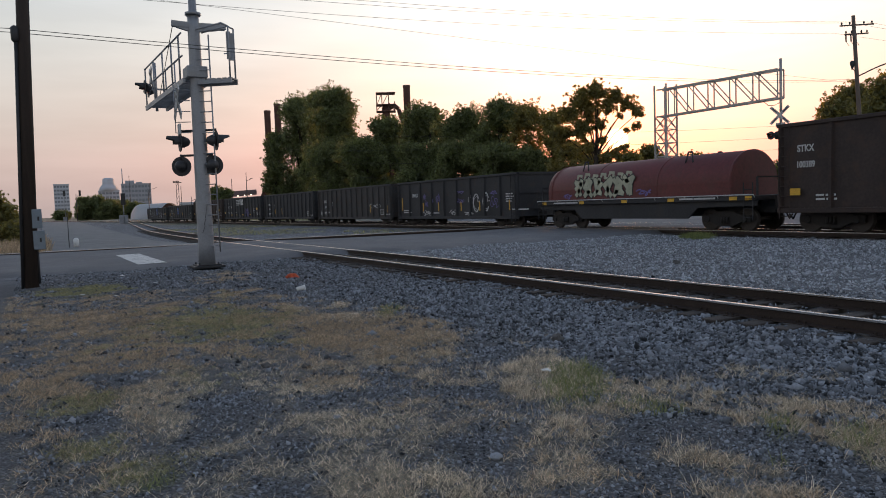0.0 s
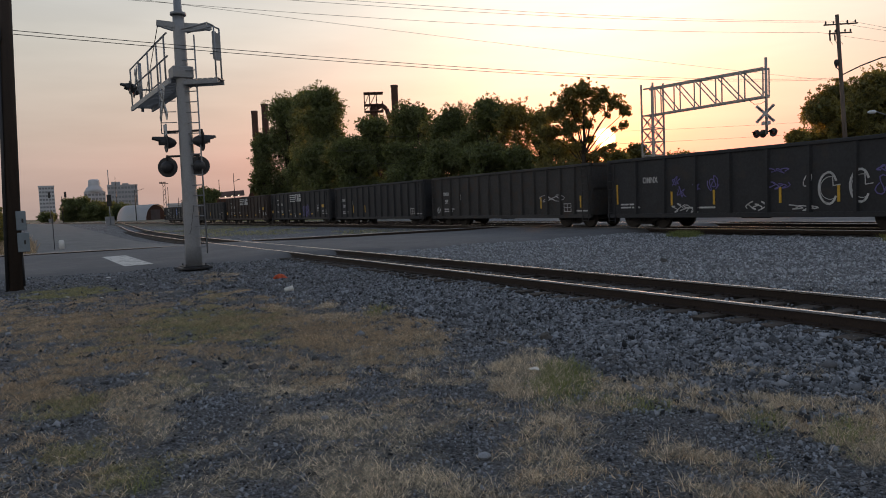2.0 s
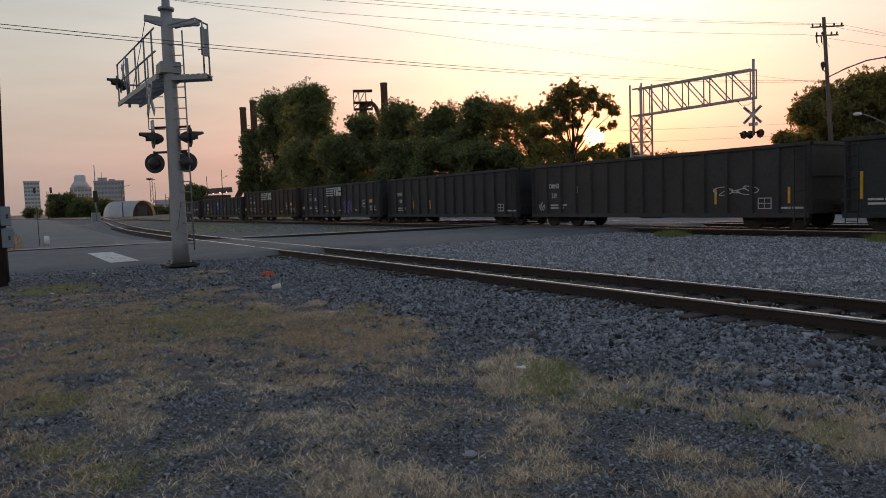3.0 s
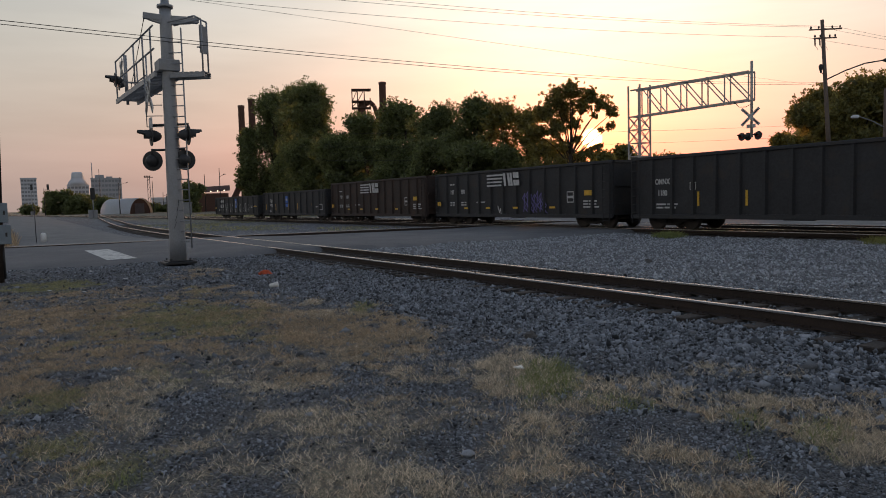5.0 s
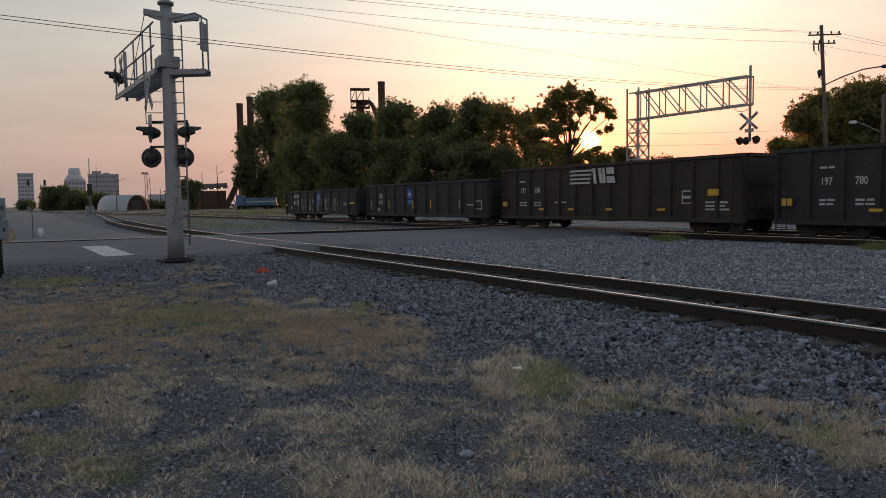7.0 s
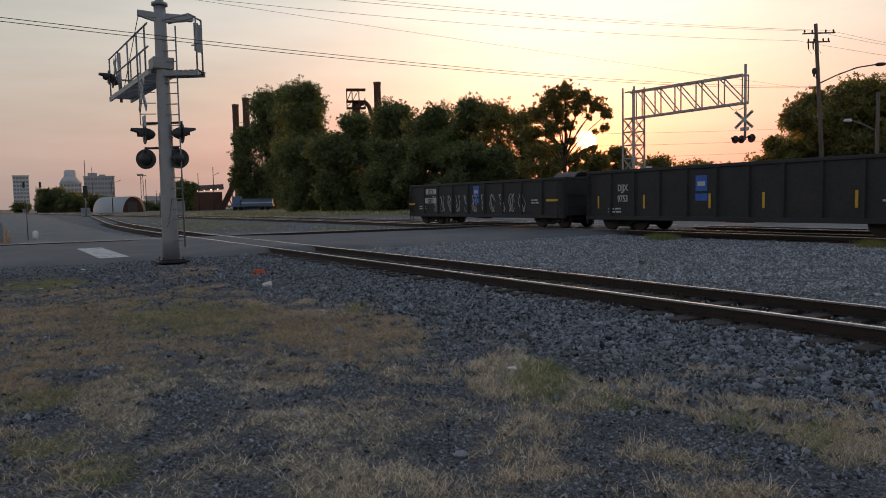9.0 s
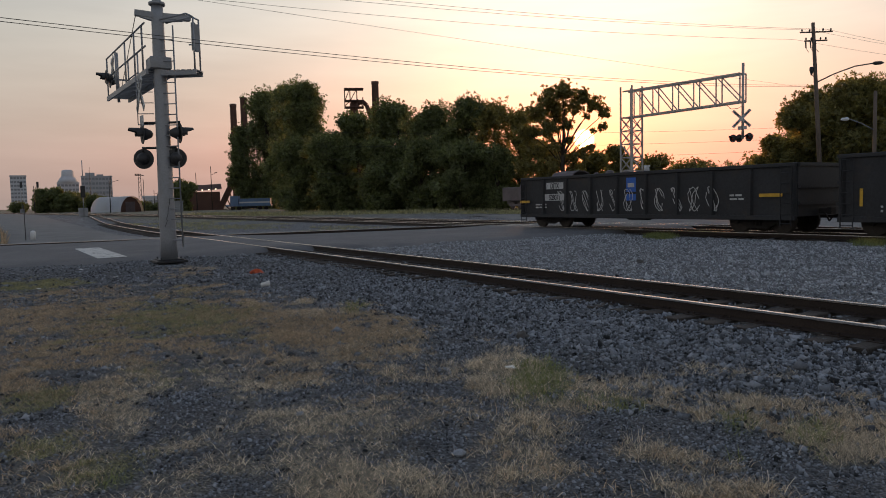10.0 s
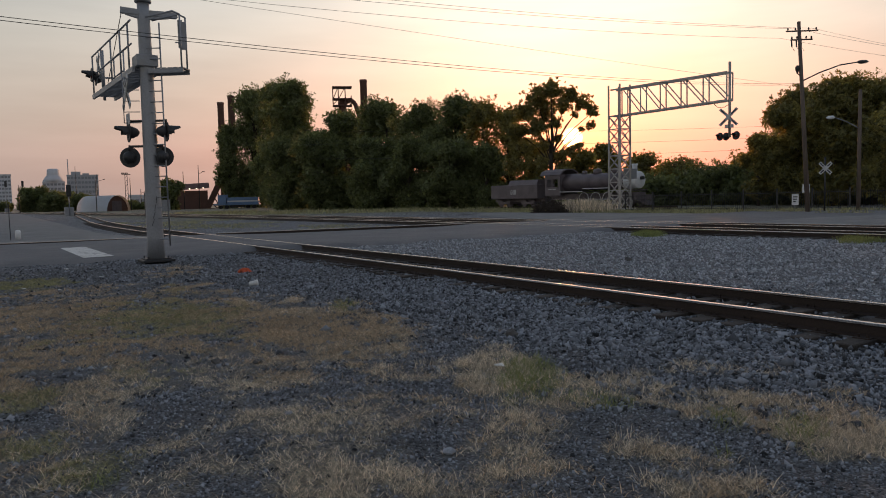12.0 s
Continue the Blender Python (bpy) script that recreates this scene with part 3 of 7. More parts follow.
stop_bar = tagged(new("road_marking", mesh_of("road_marking", bm, ROAD_PAINT)), "worn white painted stop bar on asphalt", "road marking", kind="structure")


# ---- railway tracks ----
HEAD = [(-0.035, -0.03), (-0.035, -0.004), (-0.025, 0.0), (0.025, 0.0), (0.035, -0.004), (0.035, -0.03)]
WEB = [(-0.035, -0.03), (-0.009, -0.045), (-0.009, -0.14), (-0.07, -0.16), (-0.07, -0.172), (0.07, -0.172), (0.07, -0.16), (0.009, -0.14), (0.009, -0.045), (0.035, -0.03)]


def sweep(line, off, ss, outline, closed=True):
    bm = bmesh.new()
    prev = None
    for s in ss:
        x, y, a = line(s, off)
        ring = [bm.verts.new((x + u * math.cos(a), y + u * math.sin(a), 0.2 + v)) for u, v in outline]
        if prev:
            for i in range(len(ring) - (0 if closed else 1)):
                j = (i + 1) % len(ring)
                bm.faces.new((prev[i], prev[j], ring[j], ring[i]))
        prev = ring
    return bm


def rail(parent, line, off, ss):
    r = part("rail", sweep(line, off, ss, WEB), RAIL_STEEL, parent, "rust-brown steel rail")
    part("rail_head", sweep(line, off, ss, HEAD), RAIL_HEAD, r, "worn shiny rail head")


def tie_mesh():
    bm = bmesh.new()
    box(bm, -1.3, 1.3, -0.115, 0.115, -0.14, 0.03)
    return mesh_of("tie", bm, TIE_WOOD, 0.012)


# rail-shaped strip added for the bright line over dark along the far road edge
def edge_line(s, off=0.0):
    return s, road_far(s) + 0.12 + off, -math.pi / 2 + math.pi


edge = thing("kerb", "rail-shaped strip added along the road edge", "kerb", kind="structure")
for a0, a1 in ((-60.0, 7.4), (10.4, 24.0)):
    for outline, mat, nm in ((WEB, RAIL_STEEL, "rail"), (HEAD, RAIL_HEAD, "rail_head")):
        ob = part(nm, sweep(edge_line, 0.0, np.linspace(a0, a1, 12), outline), mat, edge)
        ob.location.z = -0.045 if a0 < 0 else 0.03


TIE = tie_mesh()


def plate_mesh():
    bm = bmesh.new()
    box(bm, -0.16, 0.16, -0.09, 0.09, 0.03, 0.042)
    for sx, sy in ((-0.1, -0.05), (-0.1, 0.05), (0.1, -0.05), (0.1, 0.05)):
        box(bm, sx - 0.012, sx + 0.012, sy - 0.012, sy + 0.012, 0.042, 0.075)
    return mesh_of("tie_plate", bm, RAIL_STEEL)


PLATE = plate_mesh()


def track(label, line, ss, ties, plates=False):
    t = thing("railway_track", label, "railway track", kind="structure")
    for off in (-0.75, 0.75):
        rail(t, line, off, ss)
    rnd = random.Random(5)
    for s in ties:
        x, y, a = line(s)
        tie = piece("tie", TIE, t, Matrix.Translation((x + rnd.uniform(-0.06, 0.06), y, rnd.uniform(-0.012, 0.008))) @ Matrix.Rotation(a + rnd.uniform(-0.02, 0.02), 4, "Z"))
        if plates and s < 14:
            for off in (-0.75, 0.75):
                piece("tie_plate", PLATE, tie, Matrix.Translation((off, 0, 0)))
    return t


near_ties = [s for s in np.arange(0.4, 24.2, 0.5)] + [s for s in np.arange(36.2, 80, 0.55)]
track("single railway track with polished rails on dark ties", near_line, axis_steps((-80, 0, 10), (0, 30, 5), (30, 100, 2), (100, 420, 20)), near_ties, True)
far_steps = axis_steps((-80, 30, 10), (30, 170, 6), (170, 420, 25))
track("main railway track with dark ties and bright rails", train_line, far_steps, [s for s in np.arange(6, 21.5, 0.55)] + [s for s in np.arange(34, 100, 0.6)])
track("second main railway track with bright rails", lambda s, off=0.0: train_line(s, off + 4.3), far_steps, [s for s in np.arange(8, 21, 0.55)] + [s for s in np.arange(34, 80, 0.6)])


# ---- rail cars ----
def wheelset_mesh():
    bm = bmesh.new()
    for sx in (-1, 1):
        lathe(bm, [(-0.065, 0.44), (-0.06, 0.457), (0.05, 0.457), (0.062, 0.49), (0.085, 0.48), (0.085, 0.40), (0.03, 0.36), (0.03, 0.16), (0.06, 0.12), (0.06, 0.0)],
              (sx * 0.79, 0, 0), (-sx, 0, 0), 20)
    rod(bm, (-0.95, 0, 0), (0.95, 0, 0), 0.08, n=10)
    return mesh_of("wheelset", bm, WHEEL_STEEL)


def side_frame_mesh():
    bm = bmesh.new()
    outline = [(-1.15, 0.62), (-0.75, 0.64), (-0.35, 0.78), (0.35, 0.78), (0.75, 0.64), (1.15, 0.62), (1.15, 0.36), (0.72, 0.36), (0.32, 0.18), (-0.32, 0.18), (-0.72, 0.36), (-1.15, 0.36)]
    a = [bm.verts.new((-0.06, y, z)) for y, z in outline]
    b = [bm.verts.new((0.06, y, z)) for y, z in outline]
    n = len(outline)
    for i in range(n):
        bm.faces.new((a[i], a[(i + 1) % n], b[(i + 1) % n], b[i]))
    bm.faces.new(a)
    bm.faces.new(b[::-1])
    for y in (-0.88, 0.88):
        rod(bm, (-0.12, y, 0.457), (0.02, y, 0.457), 0.12, n=10)
    for y in (-0.13, 0.0, 0.13):
        rod(bm, (-0.10, y, 0.30), (-0.10, y, 0.56), 0.055, n=8)
    return mesh_of("side_frame", bm, TRUCK_IRON)


def bolster_mesh():
    bm = bmesh.new()
    box(bm, -1.02, 1.02, -0.17, 0.17, 0.42, 0.68)
    rod(bm, (0, 0, 0.66), (0, 0, 0.74), 0.19, n=12)
    bar(bm, (-0.9, -0.42, 0.4), (0.9, -0.42, 0.4), 0.1, 0.12)
    bar(bm, (-0.9, 0.42, 0.4), (0.9, 0.42, 0.4), 0.1, 0.12)
    return mesh_of("truck", bm, TRUCK_IRON)


WHEELSET, SIDE_FRAME, BOLSTER = wheelset_mesh(), side_frame_mesh(), bolster_mesh()
WHEELSETS = []


def trucks(car, centre):
    for y in (-centre, centre):
        t = piece("truck", BOLSTER, car, Matrix.Translation((0, y, 0)))
        for x in (-1.0, 1.0):
            piece("side_frame", SIDE_FRAME, t, Matrix.Translation((x, 0, 0)) @ Matrix.Rotation(0 if x < 0 else math.pi, 4, "Z"))
        for ya in (-0.88, 0.88):
            w = piece("wheelset", WHEELSET, t, Matrix.Translation((0, ya, 0.457)))
            WHEELSETS.append((w, ya))


def coupler_mesh():
    bm = bmesh.new()
    bar(bm, (0, 0, 0.82), (0, 0.42, 0.82), 0.15, 0.17)
    box(bm, -0.16, 0.14, 0.40, 0.56, 0.70, 0.94)
    rod(bm, (-0.3, 0.05, 0.8), (-0.22, 0.3, 0.45), 0.03, n=6)
    rod(bm, (-0.22, 0.3, 0.45), (-0.1, 0.5, 0.62), 0.03, n=6)
    return mesh_of("coupler", bm, TRUCK_IRON)


COUPLER = coupler_mesh()


def ladder(bm, x, y, z0, z1, step=0.36):
    for dy in (-0.2, 0.2):
        bar(bm, (x, y + dy, z0), (x, y + dy, z1), 0.03, 0.03)
    z = z0 + 0.1
    while z < z1:
        rod(bm, (x, y - 0.2, z), (x, y + 0.2, z), 0.014, n=5)
        z += step


def gondola(label, mat, length, top, sill, ribs):
    """An open gondola: origin on the rails under its middle, y along the train."""
    car = thing("gondola_car", label, "rail car", group="cars of the freight train")
    h = length / 2
    for sx, sgn in ((-1.44, -1), (1.44, 1)):
        bm = bmesh.new()
        box(bm, sx - 0.025, sx + 0.025, -h, h, sill, top - 0.08)
        part("side_wall", bm, mat, car)
        bm = bmesh.new()
        box(bm, sx - 0.10, sx + 0.10, -h, h, top - 0.14, top)
        part("top_chord", bm, mat, car, bevel=0.02)
        bm = bmesh.new()
        box(bm, sx + min(0, sgn * 0.14), sx + max(0, sgn * 0.14), -h, h, sill - 0.04, sill + 0.14)
        part("side_sill", bm, mat, car, bevel=0.015)
    bm = bmesh.new()
    d = 0.13
    a = [bm.verts.new(p) for p in ((0, -0.10, sill + 0.14), (0, 0.10, sill + 0.14), (-d, 0.055, sill + 0.14), (-d, -0.055, sill + 0.14),
                                   (0, -0.10, top - 0.14), (0, 0.10, top - 0.14), (-d * 0.75, 0.055, top - 0.14), (-d * 0.75, -0.055, top - 0.14))]
    for f in ((0, 1, 2, 3), (4, 7, 6, 5), (3, 2, 6, 7), (0, 3, 7, 4), (1, 5, 6, 2), (0, 4, 5, 1)):
        bm.faces.new([a[i] for i in f])
    rib = mesh_of("rib", bm, mat)
    for i in range(ribs):
        y = -h + 0.12 + (length - 0.24) * i / (ribs - 1)
        piece("rib", rib, car, Matrix.Translation((-1.46, y, 0)))
        piece("rib", rib, car, Matrix.Translation((1.46, y, 0)) @ Matrix.Rotation(math.pi, 4, "Z"))
    for s in (-1, 1):
        bm = bmesh.new()
        box(bm, -1.42, 1.42, s * h - 0.03, s * h + 0.03, sill + 0.1, top - 0.02)
        for z in (sill + 0.5, (sill + top) / 2 + 0.1, top - 0.12):
            box(bm, -1.42, 1.42, min(s * h, s * (h + 0.1)), max(s * h, s * (h + 0.1)), z, z + 0.12)
        part("end_wall", bm, mat, car)
        piece("coupler", COUPLER, car, Matrix.Translation((0, s * (h - 0.05), 0)) @ Matrix.Rotation(0 if s > 0 else math.pi, 4, "Z"))
        bm = bmesh.new()
        ladder(bm, -1.60, s * (h - 0.32), sill - 0.25, top - 0.15)
        part("ladder", bm, mat, car)
    bm = bmesh.new()
    box(bm, -1.4, 1.4, -h, h, 1.02, 1.08)
    part("floor", bm, mat, car)
    bm = bmesh.new()
    box(bm, -0.25, 0.25, -h, h, 0.72, 1.02)
    for y in np.linspace(-h * 0.55, h * 0.55, 5):
        box(bm, -1.35, 1.35, y - 0.08, y + 0.08, 0.85, 1.02)
    part("centre_sill", bm, mat, car)
    bm = bmesh.new()
    rod(bm, (-0.85, -0.5, 0.62), (-0.85, 0.7, 0.62), 0.2, n=10)
    rod(bm, (-0.9, 1.2, 0.66), (-0.9, 1.75, 0.66), 0.13, n=10)
    bar(bm, (-0.8, -h * 0.5, 0.52), (-0.8, h * 0.5, 0.55), 0.04, 0.04)
    part("brake_gear", bm, TRUCK_IRON, car)
    trucks(car, h - 1.75)
    return car


def bay(length, ribs, y):
    """The middle of the wall bay, between two ribs, that is nearest to y."""
    step = (length - 0.24) / (ribs - 1)
    k = round((y + length / 2 - 0.12) / step - 0.5)
    return -length / 2 + 0.12 + (k + 0.5) * step


def on_side(y, z, x=-1.475):
    """Pose of lettering that is read from outside the wall that faces -x."""
    return Matrix(((0, 0, -1, x), (-1, 0, 0, y), (0, 1, 0, z), (0, 0, 0, 1)))


def plate(name, car, mat, y0, y1, z0, z1, x=-1.48, label=""):
    bm = bmesh.new()
    box(bm, x - 0.006, x, min(y0, y1), max(y0, y1), z0, z1)
    return part(name, bm, mat, car, label)


def data_bars(car, y, z, n, w, x=-1.475, mat=None, seed=1):
    """Small stencilled lines that cannot be read."""
    rnd = random.Random(seed)
    bm = bmesh.new()
    for i in range(n):
        yy = y
        for k in range(2):
            l = w * rnd.uniform(0.25, 0.45)
            box(bm, x - 0.006, x, yy - l, yy, z - i * 0.14, z - i * 0.14 + 0.07)
            yy -= l + 0.06
    part("stencil", bm, mat or WHITE_PAINT, car, "small white stencilled lines")


CAR_SPANS = [(0.5, 16.93), (16.72, 31.08), (31.9, 47.8), (47.8, 64.0), (64.0, 80.1), (80.1, 96.5), (96.5, 112.7), (112.7, 129.3), (129.62, 145.85)]
TRAIN = []


def add_car(car, i):
    a, b = CAR_SPANS[i]
    TRAIN.append((car, (a + b) / 2))


def body_length(i):
    return CAR_SPANS[i][1] - CAR_SPANS[i][0] - 1.15


def reflectors(car, ys, z, w=0.42, h=0.1):
    for y in ys:
        plate("reflector", car, YELLOW_PAINT, y - w / 2, y + w / 2, z, z + h, -1.6, "yellow reflective strip")


# high scrap gondola
car = gondola("tall dark brown gondola car with white lettering", CAR_BROWN, body_length(0), 3.95, 0.75, 9)
letters("STKX", 0.34, WHITE_PAINT, car, on_side(bay(body_length(0), 9, 6.0), 2.9))
letters("100389", 0.31, WHITE_PAINT, car, on_side(bay(body_length(0), 9, 6.0), 2.34))
plate("reflector", car, YELLOW_PAINT, 7.1, 6.7, 1.35, 1.6, -1.6, "yellow reflective strip")
data_bars(car, 6.2, 1.3, 2, 1.0, seed=3)
add_car(car, 0)


def coil_car(length):
    car = thing("coil_car", "coil car with faded red round-topped steel hood and graffiti", "rail car", group="cars of the freight train")
    h = length / 2
    hood0, hood1 = -5.5, 6.0
    bm = bmesh.new()
    arc = [(1.5 * math.cos(a), 1.95 + 1.28 * math.sin(a)) for a in np.linspace(0, math.pi, 19)]
    outline = [(1.5, 1.4)] + arc + [(-1.5, 1.4)]
    n = len(outline)
    rings = [[bm.verts.new((x * k, y, 1.4 + (z - 1.4) * k)) for x, z in outline] for y, k in ((hood0, 0.97), (hood0 + 0.05, 1.0), (hood1 - 0.4, 1.0), (hood1 - 0.12, 0.95), (hood1, 0.84))]
    for p, q in zip(rings, rings[1:]):
        for i in range(n):
            f = bm.faces.new((p[i], p[(i + 1) % n], q[(i + 1) % n], q[i]))
            f.smooth = 1 <= i < n - 2
    bm.faces.new(rings[0])
    bm.faces.new(rings[-1][::-1])
    part("hood", bm, COIL_RED, car, "faded oxide-red steel hood")
    for y in (hood0 + 0.06, -1.7, 2.2, hood1 - 0.5):
        bm = bmesh.new()
        pr = None
        for x, z in outline:
            ring = [bm.verts.new((x * s, y + d, 1.4 + (z - 1.4) * s)) for s, d in ((0.995, -0.035), (1.012, -0.035), (1.012, 0.035), (0.995, 0.035))]
            if pr:
                for i in range(4):
                    bm.faces.new((pr[i], pr[(i + 1) % 4], ring[(i + 1) % 4], ring[i]))
            pr = ring
        part("hood_band", bm, COIL_RED, car)
    for y in (-3.1, 3.36):
        for sx in (-1, 1):
            bm = bmesh.new()
            pts = [(sx * 1.05, y - 0.22, 2.75), (sx * 0.95, y - 0.10, 3.32), (sx * 0.95, y + 0.10, 3.32), (sx * 1.05, y + 0.22, 2.75)]
            for p, q in zip(pts, pts[1:]):
                rod(bm, p, q, 0.035, n=6)
            part("lifting_bracket", bm, DARK_STEEL, car)
    bm = bmesh.new()
    box(bm, -1.56, 1.56, -h, h, 1.2, 1.4)
    part("deck", bm, CAR_BLACK, car, bevel=0.02)
    bm = bmesh.new()
    rod(bm, (-1.62, -h, 1.43), (-1.62, h, 1.43), 0.022, n=6)
    for y in np.linspace(-h, h, 9):
        rod(bm, (-1.62, y, 1.43), (-1.55, y, 1.3), 0.016, n=5)
    part("handrail", bm, WHITE_PAINT, car, "pale handrail along the deck")
    bm = bmesh.new()
    for x in (-1.42, 1.34):
        o = [(-h, 1.2), (h, 1.2), (h, 1.0), (h * 0.58, 0.95), (h * 0.5, 0.5), (-h * 0.5, 0.5), (-h * 0.58, 0.95), (-h, 1.0)]
        a = [bm.verts.new((x, y, z)) for y, z in o]
        b = [bm.verts.new((x + 0.08, y, z)) for y, z in o]
        for i in range(len(o)):
            bm.faces.new((a[i], a[(i + 1) % len(o)], b[(i + 1) % len(o)], b[i]))
        bm.faces.new(a)
        bm.faces.new(b[::-1])
    box(bm, -0.3, 0.3, -h, h, 0.7, 1.2)
    part("side_sill", bm, CAR_BLACK, car)
    for s in (-1, 1):
        piece("coupler", COUPLER, car, Matrix.Translation((0, s * (h - 0.05), 0)) @ Matrix.Rotation(0 if s > 0 else math.pi, 4, "Z"))
        bm = bmesh.new()
        ladder(bm, -1.6, s * (h - 0.25), 0.45, 1.9)
        for dx in (-1.3, 1.3):
            bar(bm, (dx, s * (h - 0.06), 1.15), (dx, s * (h - 0.06), 2.1), 0.06, 0.06)
        bar(bm, (-1.3, s * (h - 0.06), 2.1), (1.3, s * (h - 0.06), 2.1), 0.06, 0.06)
        part("end_rail", bm, CAR_BLACK, car)
    # lettering in bubble shapes, with pale fill
    rnd = random.Random(4)
    for k in range(6):
        y0 = 3.6 - k * 0.68
        glyph = [(-0.25 + 0.25 * math.cos(2.4 * q + k), 0.42 * math.sin(1.7 * q + 0.8 * k)) for q in range(7)]
        pts = [(y0 + p[0] + rnd.uniform(-0.05, 0.05), 2.02 + p[1] * 0.95 + rnd.uniform(-0.05, 0.05)) for p in glyph]
        bm = bmesh.new()
        stroke(bm, pts, 0.30, -1.512)
        part("graffiti_outline", bm, CAR_BLACK, car)
        bm = bmesh.new()
        stroke(bm, pts, 0.21, -1.523)
        part("graffiti_letter", bm, GRAFFITI_PALE, car, "pale yellow block graffiti letter")
    for k in range(7):
        bm = bmesh.new()
        y, z = 3.5 - k * 0.56, 2.52 + 0.05 * math.sin(k * 2.1)
        stroke(bm, [(y, z - 0.14), (y - 0.1, z + 0.12), (y - 0.36, z + 0.1), (y - 0.3, z - 0.06), (y - 0.5, z - 0.12)], 0.13, -1.50)
        part("graffiti_scrawl", bm, GRAFFITI_PALE, car)
    scribble("graffiti_tag", car, 4.2, 1.62, 0.55, 0.3, 31, GRAFFITI_VIOLET, 0.04).location.x = -0.02
    scribble("graffiti_tag", car, -1.0, 1.68, 0.75, 0.3, 32, GRAFFITI_VIOLET, 0.05).location.x = -0.02
    for y in (6.08, 3.13, 0.22, -2.55, -5.66):
        plate("reflector", car, YELLOW_PAINT, y - 0.18, y + 0.18, 1.23, 1.37, -1.57, "yellow reflective strip")
    plate("reflector", car, YELLOW_PAINT, -6.2, -6.5, 1.22, 1.38, -1.575, "yellow reflective strip")
    data_bars(car, 5.3, 1.27, 1, 2.2, -1.57, seed=6)
    data_bars(car, -3.0, 1.29, 1, 2.4, -1.57, seed=8)
    trucks(car, h - 1.7)
    return car


def wall_bars(car, ys, mat=None):
    for y in ys:
        plate("stripe", car, mat or YELLOW_PAINT, y - 0.05, y + 0.05, 1.0, 1.58, -1.48, "yellow upright stripe")


def scribble(name, car, y, z, w, h, seed, mat, thick=0.035, label="", turns=4):
    """A sprayed tag that cannot be read: one tangled line within w by h metres."""
    rnd = random.Random(seed)
    a, b, c = rnd.uniform(0, 6), rnd.uniform(1.7, 2.6), rnd.uniform(0, 6)
    pts = []
    for k in range(turns * 7 + 1):
        q = k / (turns * 7)
        pts.append((y + w * (0.5 - q) + w * 0.16 * math.sin(b * 2.2 * math.pi * turns * q / 2 + c), z + h * 0.5 * math.sin(2 * math.pi * turns * q / 1.6 + a) * (0.7 + 0.3 * math.sin(9 * q + c))))
    bm = bmesh.new()
    stroke(bm, pts, thick, -1.497)
    return part(name, bm, mat, car, label)


add_car(coil_car(body_length(1)), 1)

# tagged gondola
car = gondola("black gondola car covered in white graffiti tags", CAR_BLACK, body_length(2), 3.13, 0.52, 10)
letters("OMNX", 0.36, WHITE_PAINT, car, on_side(bay(body_length(2), 10, 5.5), 2.0))
for y0, rise in ((-3.13, 0.0), (-4.2, 0.05)):
    bm = bmesh.new()
    pts = [(y0 - 0.36 * math.cos(a) * (1.0 if math.cos(a) < 0 else 0.75), 1.47 + rise + 0.54 * math.sin(a)) for a in np.linspace(0.5, 5.7, 18)]
    stroke(bm, pts, 0.075, -1.50)
    stroke(bm, [(p[0] - 0.05, p[1] * 0.72 + 0.41) for p in pts[3:-2]], 0.025, -1.503)
    stroke(bm, [(y0 - 0.12, 1.95), (y0 - 0.14, 1.55), (y0 - 0.38, 1.58)], 0.035, -1.50)
    part("graffiti_letter", bm, WHITE_PAINT, car, "large white sprayed letter")
bm = bmesh.new()
stroke(bm, [(-2.36 + 0.13 * math.cos(a) - 0.08 * math.sin(a), 1.78 + 0.22 * math.sin(a)) for a in np.linspace(0, 6.0, 12)], 0.045, -1.50)
part("graffiti_letter", bm, WHITE_PAINT, car, "small white sprayed ring")
for y, z, w, h, sd, blue in ((3.2, 0.88, 0.8, 0.42, 1, 0), (-0.36, 0.9, 0.75, 0.36, 2, 0), (-2.23, 0.82, 0.9, 0.22, 3, 0), (-1.3, 2.18, 0.7, 0.2, 4, 1), (-1.25, 1.64, 0.75, 0.3, 5, 1), (3.42, 2.0, 0.35, 0.4, 6, 1),
                             (3.15, 1.55, 0.4, 0.5, 7, 1), (2.37, 1.71, 0.28, 0.26, 8, 1), (1.55, 1.85, 0.45, 0.6, 9, 1), (-5.0, 2.05, 0.6, 0.3, 10, 1), (-5.05, 1.5, 0.7, 0.7, 11, 1), (2.5, 0.75, 0.3, 0.25, 12, 0)):
    scribble("graffiti_scrawl" if blue else "graffiti_tag", car, y, z, w, h, sd, GRAFFITI_VIOLET if blue else WHITE_PAINT, 0.04, "blue-violet sprayed scrawl" if blue else "white sprayed tag")
wall_bars(car, (3.66, 1.54, -1.31, -3.45, -6.55))
plate("stripe", car, YELLOW_PAINT, 6.85, 6.75, 1.1, 2.0, -1.48, "tall yellow upright stripe")
data_bars(car, 6.6, 1.05, 2, 1.4, seed=11)
data_bars(car, 3.0, 0.85, 1, 2.0, seed=12)
data_bars(car, -6.2, 1.9, 4, 0.9, seed=13)
data_bars(car, -6.8, 1.0, 1, 2.2, seed=14)
add_car(car, 2)

